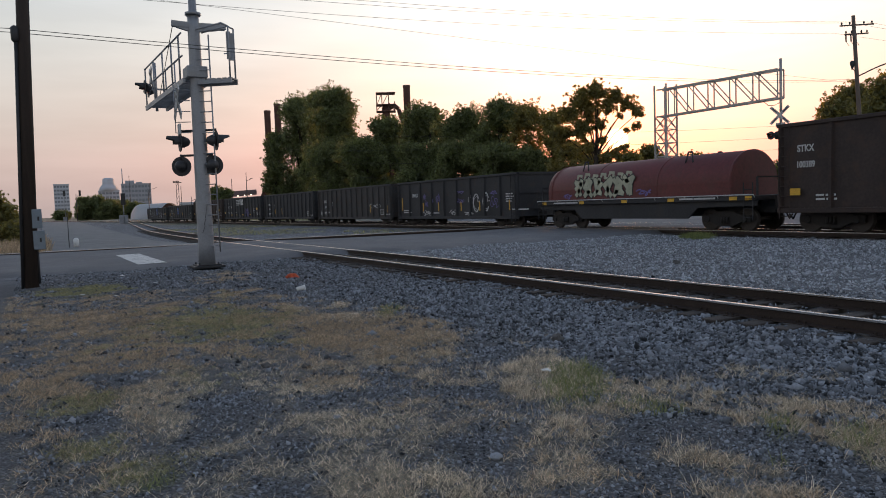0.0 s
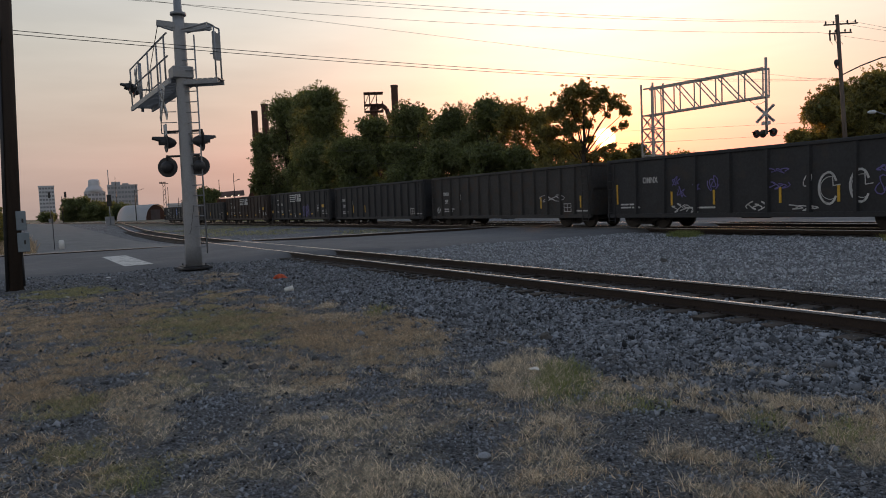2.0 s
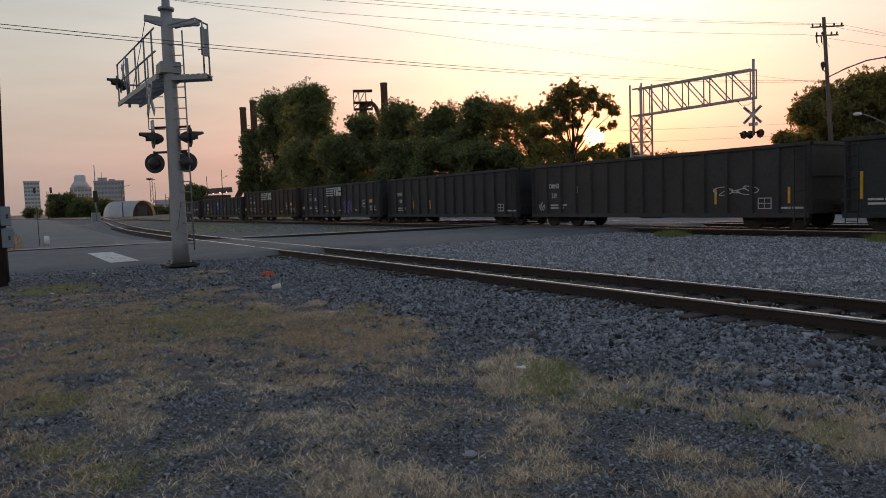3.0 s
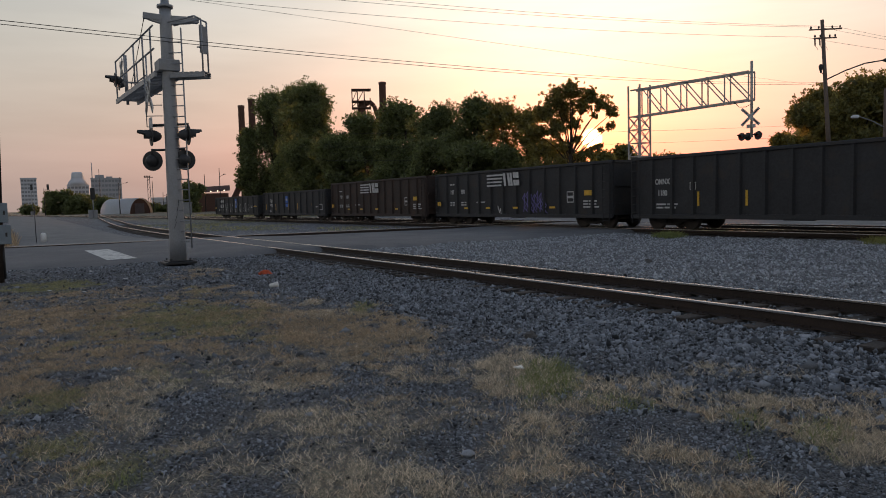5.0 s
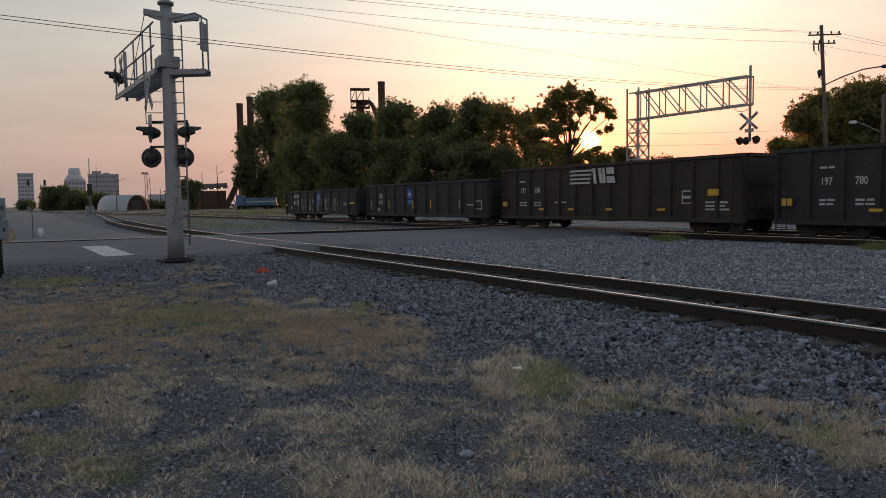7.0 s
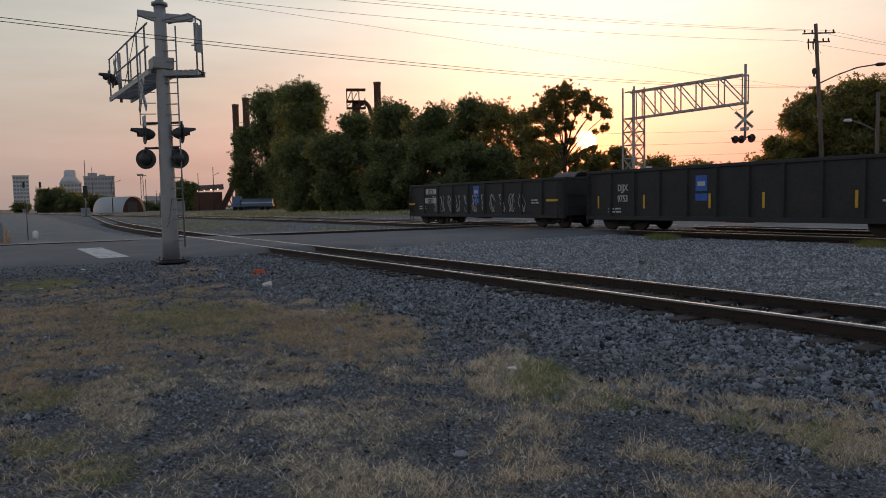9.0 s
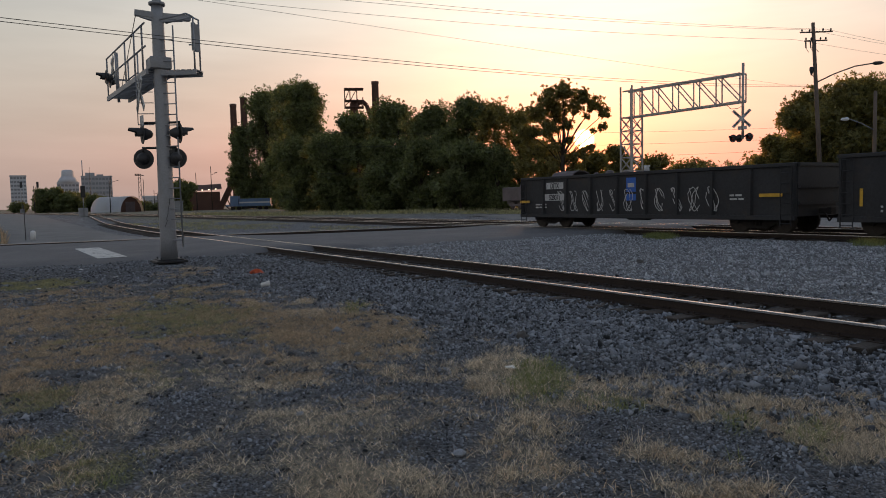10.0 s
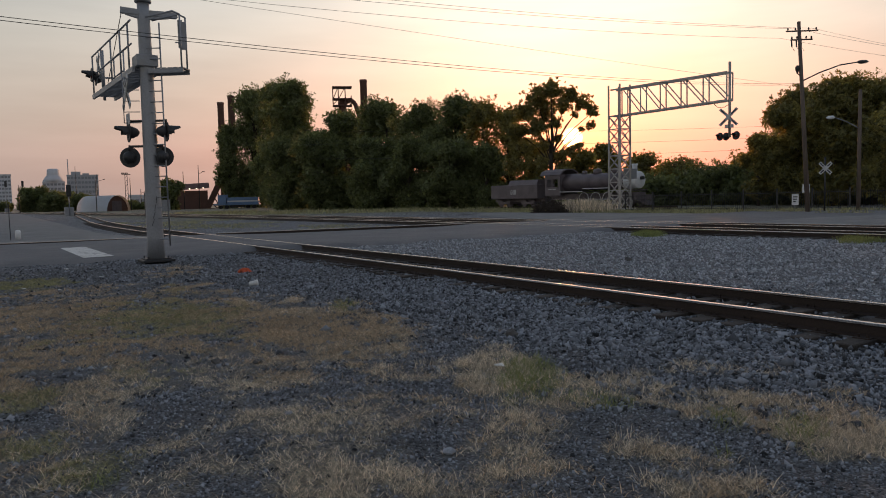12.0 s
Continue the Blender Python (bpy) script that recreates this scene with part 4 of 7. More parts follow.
# plain ribbed gondolas
for i, num in ((3, "319"), (4, "1180")):
    car = gondola("dusty grey ribbed gondola car with white lettering" if i == 3 else "dark ribbed gondola car with white lettering", CAR_GREY if i == 3 else CAR_BLACK, body_length(i), 3.13, 0.52, 15)
    letters("OMNX", 0.33, WHITE_PAINT, car, on_side(bay(body_length(i), 15, 5.42 if i == 3 else 5.9), 1.93))
    letters(num, 0.33, WHITE_PAINT, car, on_side(bay(body_length(i), 15, 5.42 if i == 3 else 5.9), 1.45))
    data_bars(car, 6.1, 1.05, 2, 1.3, seed=20 + i)
    bm = bmesh.new()
    stroke(bm, [(4.35, 1.68), (4.35, 1.95), (4.07, 1.95), (4.07, 1.68), (4.35, 1.68)], 0.03, -1.50)
    part("stencil_frame", bm, WHITE_PAINT, car, "small white stencilled square")
    if i == 3:
        scribble("graffiti_tag", car, 6.75, 1.0, 0.45, 0.5, 21, WHITE_PAINT, 0.045)
        scribble("graffiti_scrawl", car, -4.6, 1.5, 1.6, 0.35, 22, WHITE_PAINT, 0.03, "faint white sprayed letters", 6)
    bm = bmesh.new()
    stroke(bm, [(-5.55, 0.82), (-5.55, 1.2), (-6.07, 1.2), (-6.07, 0.82), (-5.55, 0.82)], 0.035, -1.50)
    stroke(bm, [(-5.55, 1.01), (-6.07, 1.01)], 0.03, -1.50)
    stroke(bm, [(-5.8, 0.82), (-5.8, 1.2)], 0.03, -1.503)
    part("stencil_frame", bm, WHITE_PAINT, car, "white stencilled square")
    wall_bars(car, (-3.7, -6.75) if i == 3 else (3.97, 1.8, -1.01, -4.2))
    data_bars(car, -6.3, 0.8, 1, 1.4, seed=30 + i)
    add_car(car, i)


def emblem(car, y0):
    """A striped emblem: four bars beside two blocks with slanting gaps, as plain shapes."""
    bm = bmesh.new()
    for k in range(4):
        z = 2.86 - k * 0.19
        box(bm, -1.606, -1.60, y0 - 1.5 + k * 0.05, y0, z - 0.09, z)
    x = -1.603
    for q in (((-1.6, 2.2), (-1.8, 2.2), (-1.7, 2.9), (-1.5, 2.9)), ((-1.85, 2.9), (-2.05, 2.9), (-2.2, 2.2), (-2.0, 2.2)), ((-2.2, 2.2), (-2.38, 2.2), (-2.28, 2.9), (-2.1, 2.9)), ((-2.45, 2.2), (-2.95, 2.2), (-2.9, 2.5), (-2.42, 2.5)), ((-2.42, 2.6), (-2.9, 2.6), (-2.86, 2.9), (-2.38, 2.9))):
        bm.faces.new([bm.verts.new((x, y0 + a, b)) for a, b in q])
    part("emblem", bm, WHITE_PAINT, car, "large white striped emblem")


for i in (5, 6):
    car = gondola("black gondola car with white striped emblem and yellow reflectors", CAR_BLACK if i == 5 else CAR_BROWN, body_length(i), 3.13, 0.52, 14)
    emblem(car, 1.95)
    letters("197", 0.36, WHITE_PAINT, car, on_side(bay(body_length(i), 14, 5.7), 1.85))
    letters("780" if i == 5 else "630", 0.36, WHITE_PAINT, car, on_side(bay(body_length(i), 14, 4.55), 1.85))
    data_bars(car, 6.0, 2.4, 1, 0.7, seed=36 + i)
    data_bars(car, 6.0, 1.3, 2, 0.7, seed=40 + i)
    data_bars(car, 4.8, 1.3, 2, 0.7, seed=41 + i)
    data_bars(car, 3.2, 1.3, 1, 1.2, seed=42 + i)
    reflectors(car, (4.1, 1.9, -0.6, -3.6), 0.95)
    plate("reflector", car, YELLOW_PAINT, 7.3, 6.9, 1.15, 1.4, -1.6, "yellow reflective square")
    plate("reflector", car, YELLOW_PAINT, -5.9, -6.4, 1.55, 1.8, -1.6, "yellow reflective square")
    bm = bmesh.new()
    stroke(bm, [(-4.6, 1.25), (-4.6, 1.75), (-5.05, 1.75), (-5.05, 1.25), (-4.6, 1.25)], 0.05, -1.50)
    stroke(bm, [(-4.65, 1.5), (-5.0, 1.5)], 0.12, -1.50)
    part("stencil_frame", bm, WHITE_PAINT, car)
    data_bars(car, -5.7, 1.25, 3, 1.2, seed=50 + i)
    if i == 5:
        bm = bmesh.new()
        for k in range(7):
            y, z = -1.2 - 0.27 * k, 1.3 + 0.1 * math.sin(k * 1.9)
            stroke(bm, [(y, z - 0.5), (y - 0.12, z + 0.45), (y + 0.08, z + 0.2), (y - 0.25, z - 0.1), (y - 0.05, z - 0.3), (y - 0.3, z - 0.5)], 0.06, -1.50 - 0.004 * k)
        part("graffiti_scrawl", bm, GRAFFITI_VIOLET, car, "faded violet sprayed scrawl")
        bm = bmesh.new()
        stroke(bm, [(1.1, 1.1), (0.95, 0.75), (0.85, 0.95), (0.8, 0.65)], 0.06, -1.50)
        part("graffiti_tag", bm, WHITE_PAINT, car)
    add_car(car, i)


def placard(car, y):
    p = plate("placard", car, BLUE_PAINT, y + 0.27, y - 0.27, 1.68, 2.3, -1.48, "blue placard with white block")
    plate("placard_block", p, WHITE_PAINT, y + 0.18, y - 0.18, 1.88, 2.06, -1.487)
    plate("placard", car, BLUE_PAINT, y + 0.28, y - 0.28, 1.3, 1.58, -1.48, "plain blue placard")


car = gondola("black gondola car with blue placards and yellow stripes", CAR_BLACK, body_length(7), 2.72, 0.52, 12)
letters("DJJX", 0.4, WHITE_PAINT, car, on_side(bay(body_length(7), 12, 6.0), 1.78))
letters("9753", 0.4, WHITE_PAINT, car, on_side(bay(body_length(7), 12, 6.0), 1.3))
placard(car, bay(body_length(7), 12, 0.9))
wall_bars(car, (7.0, 4.3, 1.0, -1.3, -4.6))
data_bars(car, 6.4, 0.95, 2, 1.0, seed=61)
data_bars(car, -5.4, 1.2, 1, 0.8, seed=62)
bm = bmesh.new()
stroke(bm, [(-6.2, 1.0), (-6.2, 1.45), (-6.9, 1.45), (-6.9, 1.0), (-6.2, 1.0)], 0.05, -1.50)
part("stencil_frame", bm, WHITE_PAINT, car)
add_car(car, 7)

car = gondola("black gondola car with white line graffiti and number plates", CAR_BLACK, body_length(8), 2.55, 0.55, 10)
board = bay(body_length(8), 10, 5.6)
for z0, z1, txt, w in ((1.92, 2.24, "DJTX", 0.62), (1.35, 1.68, "528071", 0.74)):
    p = plate("name_board", car, WHITE_PAINT, board + w, board - w, z0, z1, -1.48, "white board with black lettering")
    letters(txt, 0.36, CAR_BLACK, p, on_side(board, z0 + 0.035, -1.492))
placard(car, bay(body_length(8), 10, -0.28))
rnd = random.Random(12)
for k in range(11):
    bm = bmesh.new()
    y0 = 4.46 - k * 0.86
    for j in range(2):
        ph = rnd.uniform(0, 6)
        pts = [(y0 - 0.30 * math.cos(a + ph) * (0.7 + 0.3 * math.sin(2 * a + k)), 1.32 + 0.48 * math.sin(a + ph * 0.3)) for a in np.linspace(0, rnd.uniform(4.4, 6.2), 12)]
        stroke(bm, pts, 0.03, -1.49 - 0.008 * j)
    stroke(bm, [(y0 + 0.2, 1.75), (y0 + rnd.uniform(-0.1, 0.1), 1.2), (y0 - 0.2, 0.85)], 0.03, -1.506)
    part("graffiti_letter", bm, WHITE_PAINT, car, "thin white sprayed letter")
plate("reflector", car, YELLOW_PAINT, 7.5, 6.75, 1.25, 1.37, -1.6, "yellow reflective strip")
plate("reflector", car, YELLOW_PAINT, -6.2, -7.1, 1.36, 1.48, -1.6, "yellow reflective strip")
data_bars(car, 6.4, 1.12, 2, 1.1, seed=71)
data_bars(car, -4.9, 1.4, 2, 0.7, seed=72)
add_car(car, 8)


# ---- trees ----
def leaf_cloud(rnd, centres, radii, count, size):
    """Small pointed leaves scattered in many clumps, thickest near each clump's skin."""
    k = rnd.choice(len(centres), count, p=radii ** 2 / np.sum(radii ** 2))
    p = rnd.normal(size=(count, 3))
    p /= np.linalg.norm(p, axis=1)[:, None]
    p *= (rnd.random(count) ** 0.45 * rnd.uniform(0.8, 1.12, count))[:, None]
    c = centres[k] + p * radii[k][:, None] * np.array([1, 1, 0.85])
    c[:, 2] = np.maximum(c[:, 2], 0.1)
    u = rnd.normal(size=(count, 3))
    u /= np.linalg.norm(u, axis=1)[:, None]
    w = np.cross(u, rnd.normal(size=(count, 3)))
    w /= np.linalg.norm(w, axis=1)[:, None]
    s = size * rnd.uniform(0.6, 1.3, count)[:, None]
    v = np.stack([c - u * s - w * s * 0.5, c - u * s + w * s * 0.5, c + u * s], 1).reshape(-1, 3)
    f = np.arange(count * 3).reshape(-1, 3)
    return v, f


def tree(label, x, y, height, width, base, seed, leaves=9000, size=0.2, mat=None, lobes=None, spray=1.0, heart=0.45, group="trees beside the yard"):
    """A tree with a tapered trunk, limbs and a crown of lobes, each a heap of leafy clumps; base is the height at which the crown begins.
    lobes may give the crown's own heaps: sideways, along, height, radius."""
    rnd = np.random.default_rng(seed)
    t = thing("tree", label, "tree", pose(x, y, 0, 0, 0, -math.degrees(math.atan2(x, y))), group=group)
    if lobes is None:
        lobes = []
        n = max(12, int(height * 1.0))
        for i in range(n):
            u = (i + rnd.random()) / n
            prof = max(0.3, 1.0 - abs(2 * (0.12 + 0.8 * u) - 1) ** 2.4)
            a, q = rnd.uniform(0, 2 * math.pi), rnd.random() ** 0.5
            r = width * rnd.uniform(0.17, 0.29)
            reach = max(0.0, width * 0.5 * prof - r * 0.7)
            z = base + (height - base) * u
            lobes.append((math.cos(a) * reach * q, math.sin(a) * reach * q, min(z, height - r * 0.9), r))
    cc, rr = [], []
    for lx, ly, lz, r in lobes:
        m = max(7, int(16 * spray))
        for i in range(m):
            d = rnd.normal(size=3)
            d /= np.linalg.norm(d)
            q = r * rnd.uniform(0.35, 0.95)
            cc.append((lx + d[0] * q, ly + d[1] * q, lz + d[2] * q * 0.85))
            rr.append(r * rnd.uniform(0.16, 0.42))
        for i in range(int(m * 0.8)):
            # sprays that stand out of the heap
            d = rnd.normal(size=3)
            d[2] = abs(d[2]) * 0.9 + 0.1
            d /= np.linalg.norm(d)
            q = r * rnd.uniform(0.9, 1.22)
            cc.append((lx + d[0] * q, ly + d[1] * q, lz + d[2] * q * 0.9))
            rr.append(r * rnd.uniform(0.07, 0.16))
    cc, rr = np.array(cc), np.array(rr)
    cc[:, 2] = np.maximum(cc[:, 2], rr * 0.6)
    bm = bmesh.new()
    r0 = 0.022 * height
    fork = base + (height - base) * 0.3
    rod(bm, (0, 0, -0.2), (0, 0, fork), r0, r0 * 0.62, n=9)
    rod(bm, (0, 0, fork), (0.02 * height, 0, base + (height - base) * 0.72), r0 * 0.6, r0 * 0.2, n=8)
    part("trunk", bm, BARK, t)
    bm = bmesh.new()
    for lx, ly, lz, r in lobes:
        z0 = min(fork, lz * 0.55)
        mid = (lx * 0.45, ly * 0.45, z0 + (lz - z0) * 0.55)
        rod(bm, (0, 0, z0), mid, r0 * 0.3, r0 * 0.2, n=6, caps=False)
        rod(bm, mid, (lx, ly, lz), r0 * 0.2, r0 * 0.1, n=5, caps=False)
    for i in range(0, len(cc), 3):
        lx, ly, lz, r = lobes[min(range(len(lobes)), key=lambda j: sum((cc[i][k] - lobes[j][k]) ** 2 for k in range(3)))]
        rod(bm, (lx, ly, lz - r * 0.3), tuple(cc[i]), r0 * 0.09, r0 * 0.03, n=4, caps=False)
    part("branching", bm, BARK, t)
    v, f = leaf_cloud(rnd, cc, rr, leaves, size)
    hearts = np.array(lobes)
    v2, f2 = leaf_cloud(rnd, hearts[:, :3], hearts[:, 3] * 0.85, int(leaves * heart), size * 2.0)
    v, f = np.concatenate([v, v2]), np.concatenate([f, f2 + len(v)])
    ob = new("crown", mesh_from("crown", v, f, mat or LEAF))
    ob.parent = t
    return t


def at(az, dist):
    return math.sin(radians(az)) * dist, math.cos(radians(az)) * dist


for az, dist, hgt, wid, base, lv, lab in (
        (17.3, 240, 27, 11, 0.5, 14000, "tall slender leafy tree in dark green"), (19.3, 240, 39, 23, 1, 30000, "tall broad leafy tree with open crown"),
        (20.9, 200, 34.5, 16, 1, 26000, "tall broad leafy tree with domed crown"), (22.1, 165, 29.5, 15, 1, 30000, "tall broad leafy tree with dense crown"), (26.2, 150, 20.5, 14, 1.5, 26000, "broad dark leafy tree"),
        (29.4, 140, 21.5, 15, 1.5, 28000, "broad dark leafy tree"), (32.2, 128, 19.0, 13, 1, 26000, "rounded dark leafy tree"),
        (35.0, 120, 19.2, 13, 1, 26000, "rounded dark leafy tree"), (37.4, 116, 17.6, 10, 1, 22000, "leafy tree with feathery top"),
        (39.2, 112, 15.8, 7.5, 1, 14000, "slender leafy tree with feathery top"), (21.8, 150, 15.5, 12, 0.5, 22000, "low bushy tree in dark green"),
        (24.4, 140, 15.5, 13, 0.5, 22000, "low bushy tree in dark green"), (28.0, 125, 13, 12, 0.5, 20000, "low bushy tree in dark green"),
        (31.2, 116, 12, 11, 0.5, 20000, "low bushy tree in dark green"), (34.4, 108, 11, 11, 0.5, 20000, "low bushy tree in dark green"),
        (37.4, 106, 9.5, 9, 0.5, 15000, "low bushy tree in dark green")):
    x, y = at(az, dist)
    tree(lab, x, y, hgt, wid, base, int(az * 10), lv, 0.30 if dist > 200 else 0.21 if dist > 130 else 0.17, LEAF if az > 36.5 and hgt > 11 else LEAF_DARK, heart=0.12 if az > 36.5 and hgt > 11 else 0.4)
# the open tree: a tall heap over the trunk, a limb reaching out on one side, light between them
x, y = at(42.6, 100)
tree("tall open tree with the low sun behind it", x, y, 18.0, 12, 3.0, 77, 34000, 0.15, LEAF, heart=0.1, lobes=(
    (-2.0, 0.3, 15.2, 1.9), (0.2, -0.5, 16.0, 1.8), (2.6, 0.4, 15.5, 1.4), (-3.6, -0.4, 13.2, 1.9), (-0.8, 0.8, 13.5, 2.0), (1.9, -0.2, 13.9, 1.4), (4.5, 0.3, 14.2, 1.5),
    (5.6, 0.0, 12.9, 1.0), (-4.8, 0.5, 10.8, 1.8), (-2.0, -0.6, 11.2, 1.9), (0.6, 0.2, 11.6, 1.2), (-4.0, 0.6, 8.3, 1.9), (-1.2, 0.2, 8.6, 1.6), (5.4, -0.2, 11.1, 0.75), (4.1, 0.2, 10.7, 0.5),
    (-4.8, -0.2, 6.0, 2.0), (-1.8, 0.1, 5.8, 2.0), (1.2, -0.2, 7.0, 1.2), (2.8, 0.3, 7.4, 1.1), (3.8, 0.0, 8.3, 0.8), (1.6, 0.2, 5.3, 1.6), (0.9, 0.1, 9.5, 0.7), (3.2, -0.3, 12.6, 0.6)))
for az, dist, hgt, wid, lv in ((44.9, 112, 8.6, 7, 10000), (46.9, 120, 10.0, 6, 8000), (49.6, 130, 9.0, 9, 6000), (52.4, 135, 8.2, 10, 6000), (55.2, 135, 7, 12, 6000), (41.0, 118, 11, 7, 9000), (57.5, 120, 8, 11, 6000)):
    x, y = at(az, dist)
    tree("low distant tree with rounded crown", x, y, hgt, wid, 0.8, int(az * 10), lv, 0.2, LEAF)
for az, dist, hgt, wid, lv in ((57.8, 86, 8.0, 6.5, 14000), (60.2, 84, 12.4, 8, 22000), (62.6, 80, 13.0, 9, 24000), (65.2, 84, 13.0, 11, 24000), (68.4, 82, 13, 12, 18000), (60.2, 95, 10, 10, 12000), (66, 74, 9, 8, 12000)):
    x, y = at(az, dist)
    tree("leafy roadside tree with ragged outline", x, y, hgt, wid, 1.6, int(az * 10), lv, 0.14, LEAF, spray=1.5)

for az, dist, hgt, wid in ((47.5, 104, 4.5, 11), (50.5, 100, 4.5, 11), (53.5, 98, 5, 11), (56.5, 96, 5.5, 11), (59.5, 92, 5.5, 11), (62.5, 90, 5.5, 11), (65.5, 88, 6, 11), (68.5, 86, 6, 11),
                           (40.5, 112, 4.5, 10), (43.5, 110, 5.0, 10), (22.3, 160, 6, 14), (26.0, 140, 5, 13), (29.5, 130, 5, 13), (33.0, 116, 5, 12), (36.2, 110, 4.5, 11)):
    x, y = at(az, dist)
    tree("dense dark undergrowth at the wood's edge", x, y, hgt, wid, 0.1, int(az * 13), 7000, 0.22, LEAF_DARK, spray=0.6, group="undergrowth")


# ---- crossing signal with cantilever walkway ----
def flasher(parent, m, lens):
    """A round backing plate with lamp, lens and hood; it looks along its own -y."""
    bm = bmesh.new()
    lathe(bm, [(-0.012, 0.25), (0.0, 0.255), (0.012, 0.25)], (0, 0, 0), (0, 1, 0), 24)
    d = part("backing_plate", bm, BLACK_LAMP, parent)
    d.matrix_basis = m
    bm = bmesh.new()
    lathe(bm, [(0.0, 0.15), (0.08, 0.15), (0.2, 0.09), (0.24, 0.03)], (0, 0.012, 0), (0, 1, 0), 16)
    part("lamp_housing", bm, BLACK_LAMP, d)
    bm = bmesh.new()
    lathe(bm, [(-0.03, 0.05), (-0.02, 0.11), (0.0, 0.14)], (0, -0.013, 0), (0, 1, 0), 16)
    part("lens", bm, lens, d, "unlit red lens")
    bm = bmesh.new()
    n = 13
    prev = None
    for i in range(n):
        a = math.pi * (-0.12 + 1.24 * i / (n - 1))
        c, s = math.cos(a) * 0.155, math.sin(a) * 0.155
        l = 0.32 if 3 <= i <= n - 4 else 0.16
        ring = [bm.verts.new(p) for p in ((c, -0.012, s), (c * 0.97, -l, s * 0.97), (c * 0.92, -l, s * 0.92), (c * 0.93, -0.012, s * 0.93))]
        if prev:
            for k in range(4):
                bm.faces.new((prev[k], prev[(k + 1) % 4], ring[(k + 1) % 4], ring[k]))
        prev = ring
    part("hood", bm, BLACK_LAMP, d)
    return d


def crossbuck(parent, m, size=1.2):
    for k in (-1, 1):
        bm = bmesh.new()
        box(bm, -size / 2, size / 2, -0.012 + 0.02 * k, 0.012 + 0.02 * k, -0.115, 0.115)
        b = part("crossbuck_blade", bm, WHITE_PAINT, parent, "white reflective sign blade")
        b.matrix_basis = m @ Matrix.Rotation(radians(45 * k), 4, "Y")
        for x in (-0.3, 0.3):
            bm = bmesh.new()
            box(bm, (x - 0.13) * size, (x + 0.13) * size, -0.016 + 0.02 * k, 0.016 + 0.02 * k, -0.04, 0.04)
            part("sign_bar", bm, BLACK_LAMP, b)


FACE_LEFT = Matrix.Rotation(radians(-90), 4, "Z")
FACE_RIGHT = Matrix.Rotation(radians(90), 4, "Z")
mast = thing("crossing_signal", "silver railway crossing signal mast with cantilever walkway and unlit flashers", "crossing signal", pose(4.65, 22.4, 0.0))
bm = bmesh.new()
lathe(bm, [(0.1, 0.25), (0.75, 0.235), (3.3, 0.21), (7.2, 0.172), (7.62, 0.165)], (0, 0, 0), (0, 0, 1), 12)
part("mast", bm, GALVANISED, mast, "weathered silver tapered mast")
bm = bmesh.new()
lathe(bm, [(7.62, 0.23), (7.7, 0.23), (7.74, 0.12), (8.6, 0.10), (8.65, 0.05)], (0, 0, 0), (0, 0, 1), 12)
part("mast_cap", bm, GALVANISED, mast)
bm = bmesh.new()
box(bm, -0.45, 0.45, -0.45, 0.45, 0.03, 0.1)
box(bm, -0.36, 0.36, -0.36, 0.36, 0.1, 0.14)
base_plate = part("base_plate", bm, DARK_STEEL, mast, bevel=0.012)
bm = bmesh.new()
for k in range(4):
    a = radians(45 + 90 * k)
    x, y = 0.40 * math.cos(a), 0.40 * math.sin(a)
    rod(bm, (x, y, 0.1), (x, y, 0.2), 0.025, n=6)
part("anchor_bolts", bm, DARK_STEEL, base_plate)
bm = bmesh.new()
for s, b in ((-1, Vector((-0.60, 0.13, 7.37))), (1, Vector((0.95, 0.08, 7.37)))):
    a = Vector((0.1 * s, 0.0, 7.32))
    bar(bm, a, b, 0.2, 0.16)
    bar(bm, a - Vector((0, 0, 0.13)), a.lerp(b, 0.75) - Vector((0, 0, 0.05)), 0.16, 0.1)
part("crossarm", bm, GALVANISED, mast, "silver stay crossarm")
# walkway over the road
WX, WY, WZ = -0.18, 5.9, 5.68
u = Vector((WX, WY, 0)).normalized()
v = Vector((u.y, -u.x, 0))
bm = bmesh.new()
for s in (-0.36, 0.36):
    bar(bm, v * s + Vector((0, 0, WZ)), u * 6.35 + v * s + Vector((0, 0, WZ)), 0.07, 0.16)
for i in range(22):
    p = u * (0.25 + 0.29 * i) + Vector((0, 0, WZ + 0.06))
    bar(bm, p - v * 0.36, p + v * 0.36, 0.2, 0.03)
part("walkway", bm, GALVANISED, mast, "grated silver walkway")
bm = bmesh.new()
box(bm, -0.3, 0.3, -0.22, 0.45, WZ + 0.08, WZ + 0.42)
part("bracket", bm, GALVANISED, mast, bevel=0.02)
rail_posts = [0.5, 1.6, 3.0, 4.6, 6.2]
for s in (-0.36, 0.36):
    for d in rail_posts if s < 0 else rail_posts[3:]:
        bm = bmesh.new()
        p = u * d + v * s
        rod(bm, p + Vector((0, 0, WZ)), p + Vector((0, 0, WZ + 1.42)), 0.028, n=7)
        part("rail_post", bm, GALVANISED, mast)
    for z in (0.75, 1.42):
        bm = bmesh.new()
        a, b = (0.1 if s < 0 else 4.6), 6.25
        rod(bm, u * a + v * s + Vector((0, 0, WZ + z)), u * b + v * s + Vector((0, 0, WZ + z)), 0.028, n=7)
        part("handrail", bm, GALVANISED, mast)
bm = bmesh.new()
rod(bm, (-0.58, 0.13, 7.3), u * 6.0 + Vector((0, 0, WZ + 0.1)), 0.012, n=5)
part("stay_cable", bm, DARK_STEEL, mast)
bm = bmesh.new()
